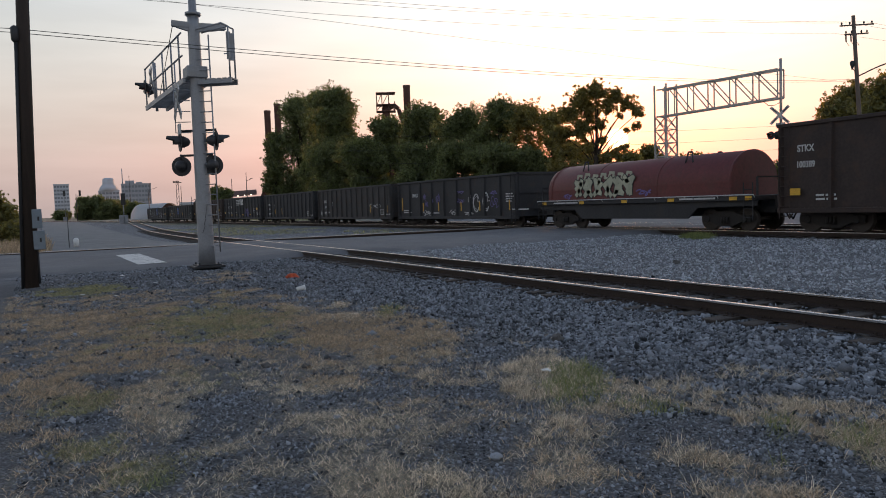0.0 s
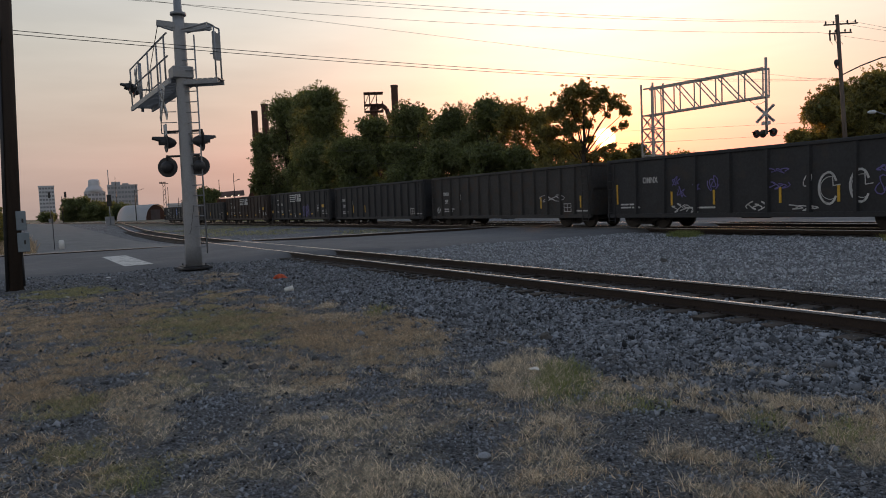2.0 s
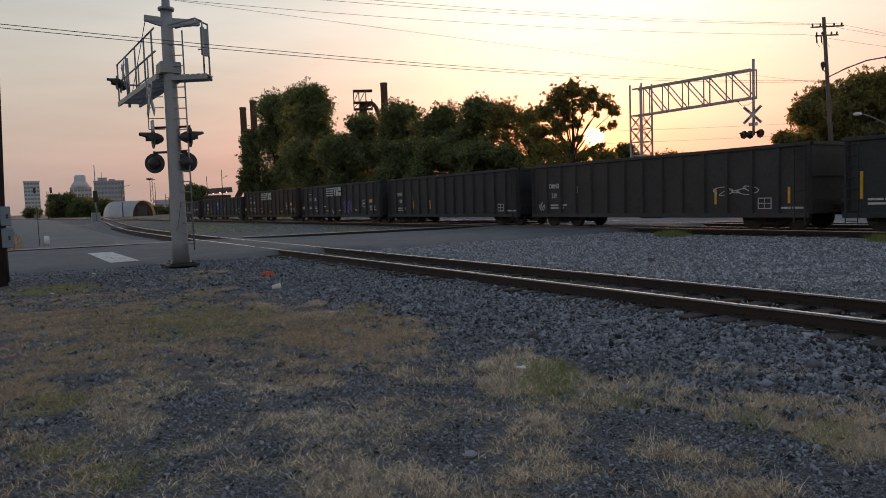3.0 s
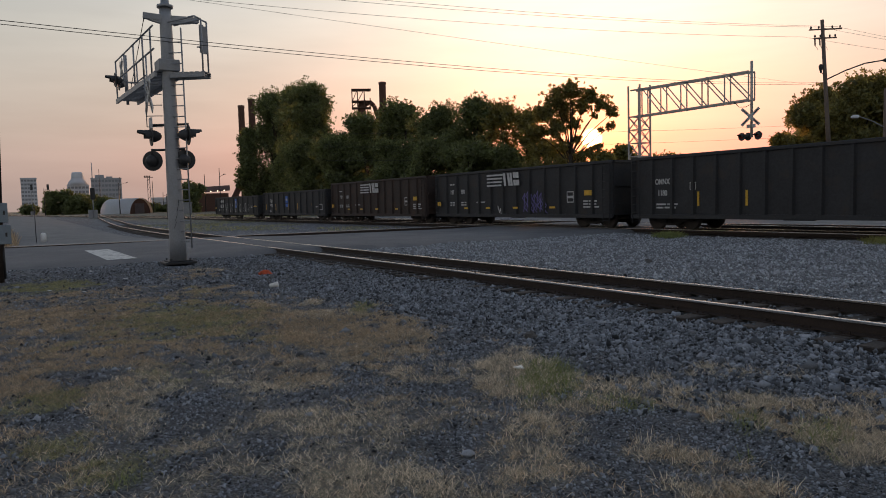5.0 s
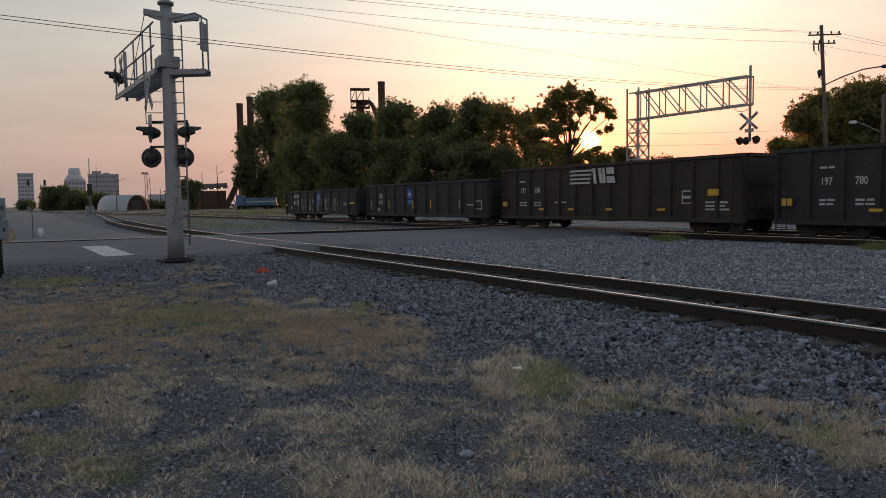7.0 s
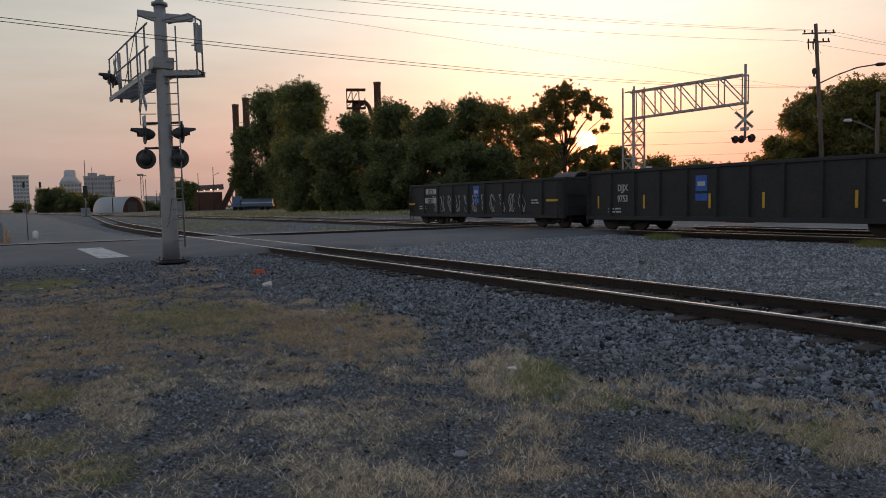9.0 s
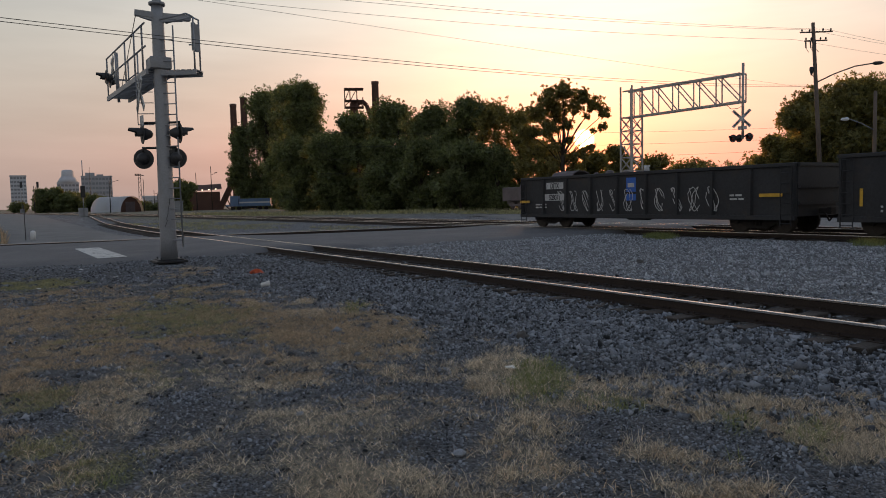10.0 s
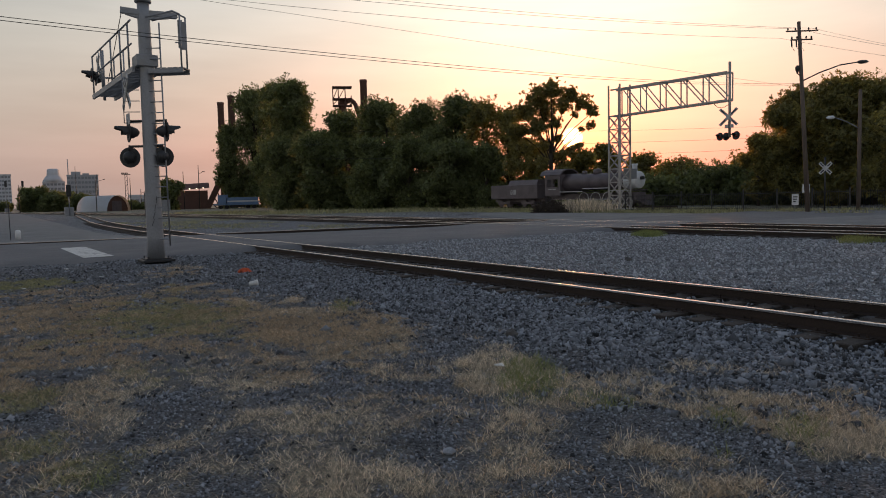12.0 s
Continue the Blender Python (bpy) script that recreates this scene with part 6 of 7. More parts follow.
# ---- fence and signs ----
fence = thing("picket_fence", "black metal picket fence along the park", "fence")
FA, FB = Vector((50.5, 45.0, 0)), Vector((59.5, 18.0, 0))
n = 11
bm = bmesh.new()
box(bm, -0.05, 0.05, -0.05, 0.05, 0, 1.75)
box(bm, -0.065, 0.065, -0.065, 0.065, 1.75, 1.8)
FPOST = mesh_of("post", bm, DARK_STEEL)
bm = bmesh.new()
rod(bm, (0, 0, 0.1), (0, 0, 1.62), 0.016, 0.012, n=5)
PICKET = mesh_of("picket", bm, DARK_STEEL)
for i in range(n + 1):
    p = FA.lerp(FB, i / n)
    piece("post", FPOST, fence, Matrix.Translation(p))
    if i < n:
        for z in (0.25, 1.45):
            bm = bmesh.new()
            a, b = p + Vector((0, 0, z)), FA.lerp(FB, (i + 1) / n) + Vector((0, 0, z))
            bar(bm, a, b, 0.035, 0.045)
            part("fence_rail", bm, DARK_STEEL, fence)
        for k in range(1, 17):
            piece("picket", PICKET, fence, Matrix.Translation(FA.lerp(FB, (i + k / 17) / n)))


def small_sign(label, x, y, z, w, h):
    s = thing("sign", label, "sign", pose(x, y, 0, 0, 0, -35))
    bm = bmesh.new()
    rod(bm, (0, 0, 0), (0, 0, z + h / 2), 0.03, n=7)
    part("post", bm, GALVANISED, s)
    bm = bmesh.new()
    box(bm, -w / 2, w / 2, -0.05, -0.03, z - h / 2, z + h / 2)
    b = part("panel", bm, PAPER, s)
    bm = bmesh.new()
    for k in range(3):
        box(bm, -w * 0.32, w * (0.3 - 0.1 * k), -0.054, -0.05, z + h * (0.18 - 0.2 * k), z + h * (0.28 - 0.2 * k))
    part("sign_bars", bm, DARK_STEEL, b)
    return s


small_sign("small white notice sign on a steel post", 52.0, 28.9, 1.75, 0.55, 0.62)
small_sign("small white notice sign on a steel post", 51.6, 29.5, 0.95, 0.5, 0.85)
xb = thing("crossbuck_sign", "white crossbuck sign on a dark post", "crossing sign", pose(52.2, 27.6, 0))
bm = bmesh.new()
rod(bm, (0, 0, 0), (0, 0, 4.0), 0.06, n=8)
part("post", bm, DARK_STEEL, xb)
crossbuck(xb, Matrix.Translation((-0.05, -0.05, 3.2)) @ Matrix.Rotation(radians(-40), 4, "Z"), 1.15)


# ---- furnace works behind the trees ----
def stack(az, dist, top, r, label):
    x, y = at(az, dist)
    s = thing("chimney_stack", label, "chimney", pose(x, y, 0), group="furnace stacks")
    bm = bmesh.new()
    lathe(bm, [(0, r * 1.25), (top * 0.3, r * 1.05), (top - 1.2, r), (top - 1.0, r * 1.08), (top, r * 1.08), (top, r * 0.9), (top - 1.5, r * 0.88)], (0, 0, 0), (0, 0, 1), 18)
    part("shaft", bm, RUST_STEEL, s)
    for z in (top * 0.55, top * 0.75):
        bm = bmesh.new()
        lathe(bm, [(z, r * 1.06), (z + 0.25, r * 1.06)], (0, 0, 0), (0, 0, 1), 18)
        part("band", bm, RUST_STEEL, s)


stack(27.8, 300, 51.3, 1.45, "tall rust-brown furnace stack above the trees")
stack(16.84, 300, 41.9, 1.25, "rust-brown furnace stack at the edge of the trees")
stack(17.62, 310, 46.0, 1.35, "rust-brown furnace stack behind a tree")
stack(23.1, 300, 47, 1.2, "rust-brown furnace stack half hidden by leaves")
x, y = at(26.1, 300)
ft = thing("furnace_top", "rusty blast furnace top with platforms and pipes", "furnace", pose(x, y, 0, 0, 0, -25))
bm = bmesh.new()
lathe(bm, [(0, 4.0), (30, 3.2), (40, 1.6), (43.5, 1.2)], (0, 0, 0), (0, 0, 1), 18)
part("shell", bm, RUST_STEEL, ft)
for z in (40.5, 43.2, 48.0):
    bm = bmesh.new()
    box(bm, -4.0, 4.0, -3, 3, z, z + 0.3)
    part("platform", bm, RUST_STEEL, ft)
for x in (-3.8, -1.6, 1.2, 3.6):
    bm = bmesh.new()
    bar(bm, (x, -2.6, 40.5), (x, -2.6, 48.3 if x < 2 else 44.5), 0.4, 0.4)
    part("column", bm, RUST_STEEL, ft)
bm = bmesh.new()
for a, b in (((-3.8, -2.6, 43), (-1.6, -2.6, 48)), ((-1.6, -2.6, 43), (1.2, -2.6, 48)), ((1.2, -2.6, 44), (3.6, -2.6, 40.6)), ((-3.8, -2.6, 41), (-1.6, -2.6, 43))):
    bar(bm, a, b, 0.28, 0.28)
part("brace", bm, RUST_STEEL, ft)
bm = bmesh.new()
pts = [Vector((0, 0, 40)), Vector((1.5, -1, 42.0)), Vector((3.5, -1, 43.0)), Vector((5.2, -1, 41.5)), Vector((6.5, -1, 37)), Vector((8.0, -1, 31))]
for p, q in zip(pts, pts[1:]):
    rod(bm, p, q, 0.9, n=10)
part("downcomer", bm, RUST_STEEL, ft)
x, y = at(16.2, 255)
hoist = thing("skip_hoist", "dark inclined skip hoist with lattice sides", "hoist", pose(x, y, 0, 0, 0, -20))
bm = bmesh.new()
for oy in (-1.3, 1.3):
    bar(bm, (-3.0, oy, 0), (4.8, oy, 15.5), 0.7, 1.8)
for k in range(8):
    f = k / 7
    bar(bm, (-3.0 + 7.8 * f, -1.3, 15.5 * f), (-3.0 + 7.8 * f, 1.3, 15.5 * f), 0.4, 0.4)
    bar(bm, (-3.0 + 7.8 * f, 0, 15.5 * f), (-0.5 + 6.0 * f, 0, 0), 0.35, 0.35)
part("incline", bm, RUST_STEEL, hoist)
x, y = at(13.6, 260)
shed = thing("casting_shed", "long dark works shed with a row of small lights", "shed", pose(x, y, 0, 0, 0, -14))
bm = bmesh.new()
box(bm, -9, 9, -4, 4, 0, 6.2)
part("wall", bm, RUST_STEEL, shed)
bm = bmesh.new()
v0 = [bm.verts.new(p) for p in ((-9.6, -4.6, 6.0), (9.6, -4.6, 7.2), (9.6, 0, 9.0), (-9.6, 0, 8.0), (-9.6, 4.6, 6.0), (9.6, 4.6, 7.2))]
bm.faces.new((v0[0], v0[1], v0[2], v0[3]))
bm.faces.new((v0[3], v0[2], v0[5], v0[4]))
bm.faces.new((v0[0], v0[3], v0[4]))
bm.faces.new((v0[1], v0[5], v0[2]))
bm.faces.new((v0[0], v0[4], v0[5], v0[1]))
part("roof", bm, RUST_STEEL, shed)
LAMP_GLOW = glow("small_yard_lamp", (1.0, 0.8, 0.55), 2.5)
for k in range(8):
    bm = bmesh.new()
    box(bm, -8 + 2.2 * k, -7.6 + 2.2 * k, -4.95, -4.65, 5.9 + 0.15 * k, 6.2 + 0.15 * k)
    part("lamp", bm, LAMP_GLOW, shed, "small lit lamp")

# ---- far end of the yard ----
x, y = at(8.35, 262)
hut = thing("quonset_hut", "silver arched metal hut with dark open end", "hut", pose(x, y, 0, 0, 0, 36))
bm = bmesh.new()
sheet(bm, [[(5.0 * math.cos(math.pi * i / 18), yy, 5.2 * math.sin(math.pi * i / 18)) for yy in (-6.5, 0, 6.5)] for i in range(19)])
bmesh.ops.solidify(bm, geom=bm.faces[:], thickness=0.15)
part("roof", bm, SILVER_PAINT, hut, "silver corrugated arch")
bm = bmesh.new()
bm.faces.new([bm.verts.new((4.8 * math.cos(t), -5.6, 5.0 * math.sin(t))) for t in np.linspace(0, math.pi, 19)])
part("end_wall", bm, RUST_STEEL, hut)
bm = bmesh.new()
box(bm, -2, 2, -5.75, -5.62, 0, 3.4)
part("door", bm, LOCO_BLACK, hut)


def building(label, az, dist, w, d, h, turn, mat, floors, bays):
    x, y = at(az, dist)
    b = thing("office_building", label, "building", pose(x, y, 0, 0, 0, turn), group="distant city buildings")
    bm = bmesh.new()
    box(bm, -w / 2, w / 2, -d / 2, d / 2, 0, h)
    part("wall", bm, mat, b)
    bm = bmesh.new()
    box(bm, -w / 2 - 0.4, w / 2 + 0.4, -d / 2 - 0.4, d / 2 + 0.4, h, h + 1.2)
    part("roof", bm, mat, b)
    if floors:
        bm = bmesh.new()
        box(bm, -w / bays * 0.38, w / bays * 0.38, -0.12, 0.0, 0, h / floors * 0.5)
        win = mesh_of("window", bm, FAR_GLASS)
        for i in range(floors):
            for j in range(bays):
                piece("window", win, b, Matrix.Translation((-w / 2 + w * (j + 0.5) / bays, -d / 2, h * (i + 0.3) / floors)))
    return b


# distance haze put into the colours: walls paler and bluer, windows less dark
FAR_WALL = material("hazy_pale_wall", (0.50, 0.52, 0.56), 0.85, vary=0.1, scale=0.1, fine=1, bump=0)
FAR_GREY = material("hazy_grey_wall", (0.36, 0.37, 0.40), 0.85, vary=0.12, scale=0.1, fine=1, bump=0)
FAR_GLASS = material("hazy_far_window", (0.22, 0.23, 0.26), 0.3, vary=0.1, scale=0.2, bump=0)
building("distant pale office tower with dark window bands", 2.2, 900, 15, 13, 37, -2, FAR_WALL, 9, 5)
bd = building("distant stepped pale building with a crowned top", 5.25, 1000, 24, 18, 32, -5, FAR_WALL, 6, 6)
bm = bmesh.new()
lathe(bm, [(33, 12), (38, 9.5), (41, 7), (42, 7), (47.5, 6.6), (49, 5)], (0, 0, 0), (0, 0, 1), 8)
part("crown_roof", bm, FAR_WALL, bd)
bd = building("distant grey block building", 7.1, 950, 33, 20, 38, -7, FAR_GREY, 7, 9)
bm = bmesh.new()
box(bm, -12, -2, -6, 6, 39, 43)
box(bm, -0, 7, -6, 6, 39, 41)
rod(bm, (-15, 0, 39), (-15, 0, 58), 0.5, n=6)
part("rooftop_plant", bm, FAR_GREY, bd)
building("low pale yard building", 10.8, 420, 10, 8, 6.2, -10, FAR_WALL, 1, 4)
for az, dist, hgt, wid in ((3.5, 330, 10, 10), (4.4, 330, 10.5, 12), (5.2, 325, 8.5, 13), (6.0, 340, 8.5, 13), (6.8, 340, 7.5, 12), (7.5, 335, 6, 10), (2.2, 380, 5, 10), (13.0, 235, 9.8, 9.5), (10.2, 300, 3.5, 8), (11.5, 300, 3.2, 9)):
    x, y = at(az, dist)
    tree("small dark tree at the far end of the yard", x, y, hgt, wid, 0.5, int(az * 31), 6000, 0.3, LEAF_DARK, group="trees at the far end of the yard")
# roadside bushes
for x, y, hgt, wid in ((-1.4, 52, 3.0, 3.2), (-2.8, 60, 4.0, 4.5), (-1.2, 70, 2.6, 3.0), (-0.6, 47.5, 1.6, 2.0), (-3.5, 48, 3.5, 4)):
    tree("leafy green roadside bush", x, y, hgt, wid, 0.1, int(y * 7), 7000, 0.09, LEAF, spray=0.6, group="roadside bushes")


def mast_light(az, dist, top, label, w=1.6):
    x, y = at(az, dist)
    m = thing("floodlight_mast", label, "floodlight", pose(x, y, 0), group="yard floodlights")
    bm = bmesh.new()
    for k in (-1, 1):
        bar(bm, (k * w * 0.35, 0, 0), (k * w * 0.25, 0, top), 0.16, 0.16)
    for i in range(8):
        z = top * i / 8
        bar(bm, (-w * 0.33, 0, z), (w * 0.3, 0, z + top / 8), 0.1, 0.1)
    part("lattice", bm, DARK_STEEL, m)
    bm = bmesh.new()
    box(bm, -w, w, -0.2, 0.2, top, top + 0.25)
    for k in range(4):
        box(bm, -w + 0.6 * k, -w + 0.6 * k + 0.4, -0.35, 0.1, top + 0.25, top + 0.75)
    part("lamp_rack", bm, DARK_STEEL, m)


mast_light(9.95, 300, 13.6, "lattice floodlight mast in the yard")
mast_light(11.9, 330, 11.0, "lattice floodlight mast in the yard", 1.2)


def thin_pole(az, dist, top, arm, label):
    x, y = at(az, dist)
    m = thing("lamp_pole", label, "lamp pole", pose(x, y, 0), group="yard poles")
    bm = bmesh.new()
    rod(bm, (0, 0, 0), (0, 0, top), 0.16, 0.1, n=7)
    part("post", bm, DARK_STEEL, m)
    if arm:
        bm = bmesh.new()
        rod(bm, (0, 0, top * 0.8), (arm, 0, top * 0.85), 0.07, n=6)
        box(bm, arm - 0.3, arm + 0.5, -0.15, 0.15, top * 0.85, top * 0.85 + 0.2)
        part("lamp_arm", bm, DARK_STEEL, m)


for az, dist, top, arm in ((6.65, 420, 23, 0), (10.2, 290, 12, 0), (8.0, 380, 17, 3.0), (13.9, 240, 12, 0), (15.0, 240, 14, 1.5), (3.1, 300, 10, 0), (7.9, 250, 10, 0), (10.9, 300, 8, 1.5)):
    thin_pole(az, dist, top, arm, "thin dark pole in the yard")


def rail_signal(az, dist, h, label):
    x, y = at(az, dist)
    m = thing("railway_signal", label, "railway signal", pose(x, y, 0))
    bm = bmesh.new()
    rod(bm, (0, 0, 0), (0, 0, h), 0.09, n=8)
    part("post", bm, GALVANISED, m)
    bm = bmesh.new()
    box(bm, -0.42, 0.42, -0.18, -0.1, h - 2.3, h)
    hd = part("signal_head", bm, BLACK_LAMP, m)
    for k in range(3):
        bm = bmesh.new()
        lathe(bm, [(0, 0.2), (0.3, 0.2)], (0, -0.5, h - 0.4 - 0.72 * k), (0, 1, 0), 12)
        part("lamp", bm, BLACK_LAMP, hd)
    bm = bmesh.new()
    box(bm, -0.8, 0.8, 0.5, 1.3, 0, 1.7)
    part("relay_case", bm, GALVANISED, m, bevel=0.03)


rail_signal(6.15, 155, 6.0, "three-lamp railway signal with silver relay case")
for az in (2.35, 3.35):
    rail_signal(az, 330, 12.5, "tall railway signal at the far end of the yard")
x, y = at(12.55, 205)
cab = tagged(new("relay_cabinet"), "silver trackside relay cabinet", "cabinet")
cab.matrix_basis = pose(x, y, 0)
bm = bmesh.new()
box(bm, -1.1, 1.1, -0.7, 0.7, -0.05, 2.9)
part("body", bm, GALVANISED, cab, bevel=0.04)
bm = bmesh.new()
box(bm, -1.25, 1.25, -0.85, 0.85, 2.9, 3.05)
part("roof", bm, GALVANISED, cab)
x, y = at(17.75, 215)
bl = thing("diesel_locomotive", "blue and white diesel locomotive parked by the works", "locomotive", pose(x, y, 0, 0, 0, 62))
bm = bmesh.new()
box(bm, -1.4, 1.4, -6.5, 6.5, 1.1, 1.5)
box(bm, -0.95, 0.95, -6.2, 2.8, 1.5, 3.3)
part("hood", bm, FADED_BLUE, bl, "faded blue engine hood", bevel=0.05)
bm = bmesh.new()
box(bm, -1.4, 1.4, 2.9, 5.2, 1.5, 4.1)
part("cab", bm, FADED_BLUE, bl, bevel=0.05)
for sx in (-0.96, 0.95):
    bm = bmesh.new()
    box(bm, sx, sx + 0.012, -6.0, 2.7, 2.0, 2.4)
    part("stripe", bm, WHITE_PAINT, bl, "white side stripe")
for y in (-4.8, -3.0, 3.0, 4.8):
    bm = bmesh.new()
    for sx in (-0.85, 0.75):
        rod(bm, (sx, y, 0.55), (sx + 0.12, y, 0.55), 0.5, n=14)
    rod(bm, (-0.85, y, 0.55), (0.85, y, 0.55), 0.09, n=6)
    part("wheelset", bm, TRUCK_IRON, bl)
bm = bmesh.new()
box(bm, -1.1, 1.1, -2.0, 2.0, 0.4, 1.1)
part("fuel_tank", bm, TRUCK_IRON, bl)

# ---- small things ----
hyd = thing("fire_hydrant", "yellow-green fire hydrant by the side street", "hydrant", pose(0.55, 44.2, 0.02))
bm = bmesh.new()
lathe(bm, [(0, 0.16), (0.05, 0.16), (0.06, 0.11), (0.5, 0.11), (0.52, 0.15), (0.56, 0.15), (0.68, 0.08), (0.74, 0.03)], (0, 0, 0), (0, 0, 1), 14)
part("barrel", bm, YELLOW_PAINT, hyd)
for s in (-1, 1):
    bm = bmesh.new()
    rod(bm, (s * 0.08, 0, 0.42), (s * 0.19, 0, 0.42), 0.06, n=10)
    part("nozzle_cap", bm, YELLOW_PAINT, hyd)
bol = thing("bollard", "short white marker post at the road edge", "bollard", pose(2.2, 43.6, 0.05))
bm = bmesh.new()
lathe(bm, [(0, 0.14), (0.42, 0.14), (0.5, 0.1), (0.52, 0.03)], (0, 0, 0), (0, 0, 1), 12)
part("post", bm, PAPER, bol)
bm = bmesh.new()
rod(bm, (-0.35, 0, 0), (-0.35, 0, 1.9), 0.02, n=6)
part("marker_rod", bm, DARK_STEEL, bol)
bm = bmesh.new()
bmesh.ops.create_icosphere(bm, subdivisions=3, radius=0.13)
for q in bm.verts:
    k = 1 + 0.5 * (noise.noise(q.co * 9) + noise.noise(q.co * 23) * 0.5)
    q.co = Vector((q.co.x * 1.25 * k, q.co.y * 0.9 * k, max(-0.02, q.co.z * 0.75 * k)))
rag = tagged(new("litter_rag", mesh_of("litter_rag", bm, ORANGE_PLASTIC)), "crumpled orange rag lying on gravel", "litter")
rag.matrix_basis = pose(5.63, 17.17, 0.02)
cup = thing("paper_cup", "crushed white paper cup lying on gravel", "litter", pose(4.84, 14.36, 0.05, 80, 0, 65))
bm = bmesh.new()
lathe(bm, [(0, 0.035), (0.0, 0.04), (0.15, 0.055), (0.155, 0.06), (0.16, 0.055)], (0, 0, -0.07), (0, 0, 1), 14)
part("body", bm, PAPER, cup)
bm = bmesh.new()
lathe(bm, [(0, 0.06), (0.012, 0.062), (0.02, 0.05)], (0, 0, 0.092), (0, 0, 1), 14)
part("lid", bm, PAPER, cup)


def rock(label, x, y, r, mat, seed):
    bm = bmesh.new()
    bmesh.ops.create_icosphere(bm, subdivisions=2, radius=r)
    for q in bm.verts:
        k = 1 + 0.55 * noise.noise(q.co / r * 1.3 + Vector((seed, 0, 0)))
        q.co = Vector((q.co.x * k * 1.2, q.co.y * k, q.co.z * k * 0.75))
    ob = tagged(new("rock", mesh_of("rock", bm, mat)), label, "rock", group="loose rocks on the gravel")
    ob.matrix_basis = pose(x, y, r * 0.35, 0, 0, seed * 40)


rock("dark rock on the gravel", 5.53, 6.77, 0.07, SOIL, 1)
for k, (x, y, r) in enumerate(((2.14, 7.66, 0.05), (2.49, 7.34, 0.045), (2.61, 3.88, 0.035), (2.05, 5.35, 0.04))):
    rock("dark stone among dry grass", x, y, r, SOIL if k < 2 else GRAVEL_STONE, k + 2)
rock("pale stone on the gravel", 14.05, 12.44, 0.08, SOIL, 9)
for k, (x, y) in enumerate(((4.35, 5.52), (2.17, 21.64), (0.9, 17.2), (1.5, 16.4), (2.6, 18.6))):
    bm = bmesh.new()
    box(bm, -0.05, 0.05, -0.03, 0.03, 0.0, 0.012)
    for q in bm.verts:
        q.co.z += 0.02 * noise.noise(q.co * 30 + Vector((k, 0, 0)))
    ob = tagged(new("litter_scrap", mesh_of("litter_scrap", bm, PAPER)), "small white paper scrap on the ground", "litter", group="paper scraps")
    ob.matrix_basis = pose(x, y, 0.03, 8, 5, 33 * k)
# heap of cut brush by the locomotive
rnd = np.random.default_rng(5)
hp = thing("brush_heap", "heap of dark cut brush and sticks", "brush heap", pose(46.6, 51.0, 0))
bm = bmesh.new()
for k in range(160):
    a, r = rnd.uniform(0, 6.28), rnd.random() ** 0.6
    p = Vector((math.cos(a) * r * 1.1, math.sin(a) * r * 2.3, 0.05 + (1 - r) * 0.95))
    d = Vector((rnd.normal(), rnd.normal() * 1.6, rnd.normal() * 0.4)).normalized() * rnd.uniform(0.3, 0.8)
    rod(bm, p - d, p + d, 0.035, 0.012, n=4, caps=False)
sticks = part("sticks", bm, BARK, hp)
v, f = leaf_cloud(rnd, np.array([(0, -1.2, 0.35), (0.1, 0.2, 0.55), (0, 1.3, 0.35)]), np.array([0.9, 1.1, 0.9]), 1600, 0.12)
v[:, 2] = np.abs(v[:, 2])
ob = new("dead_leaves", mesh_from("dead_leaves", v, f, BARK))
ob.parent = hp


# ---- grass and stones ----
def in_view(x, y):
    a = np.degrees(np.arctan2(x, y))
    return (a > -3) & (a < 70)


def blades(name, label, x, y, length, width, lean, mat, rnd, category="grass", z0=None):
    """Single bent grass blades, two faces each."""
    n = len(x)
    a = rnd.uniform(0, 2 * np.pi, n)
    d = np.stack([np.cos(a), np.sin(a)], 1)
    b = rnd.uniform(0, 2 * np.pi, n)
    e = np.stack([np.cos(b), np.sin(b)], 1) * (width * rnd.uniform(0.6, 1.3, n))[:, None] / 2
    z = ground_height(x, y) if z0 is None else np.full(n, z0)
    l = length * rnd.uniform(0.5, 1.4, n)
    th = np.clip(lean + rnd.normal(size=n) * 0.25, 0.05, 1.5)
    h1, r1 = np.cos(th * 0.6) * l * 0.5, np.sin(th * 0.6) * l * 0.5
    h2, r2 = h1 + np.cos(th) * l * 0.5, r1 + np.sin(th) * l * 0.5
    p = np.stack([x, y], 1)
    V = np.zeros((n, 6, 3))
    V[:, 0, :2], V[:, 1, :2] = p - e, p + e
    V[:, 2, :2], V[:, 3, :2] = p + d * r1[:, None] + e * 0.8, p + d * r1[:, None] - e * 0.8
    V[:, 4, :2], V[:, 5, :2] = p + d * r2[:, None] + e * 0.25, p + d * r2[:, None] - e * 0.25
    V[:, 0, 2] = V[:, 1, 2] = z
    V[:, 2, 2] = V[:, 3, 2] = z + h1
    V[:, 4, 2] = V[:, 5, 2] = z + np.maximum(h2, 0.004)
    i = np.arange(n)[:, None] * 6
    F = np.concatenate([i + np.array([[0, 1, 2, 3]]), i + np.array([[3, 2, 4, 5]])])
    return tagged(new(name, mesh_from(name, V.reshape(-1, 3), F, mat)), label, category, kind="stuff")


rnd = np.random.default_rng(21)


def scatter(n, x0, x1, y0, y1, weight, bias=1.0):
    """Places with a density that follows weight, thinning out with distance."""
    y = y0 + (y1 - y0) * rnd.random(n) ** bias
    x = rnd.uniform(x0, x1, n)
    keep = in_view(x, y) & (rnd.random(n) < weight(x, y))
    return x[keep], y[keep]




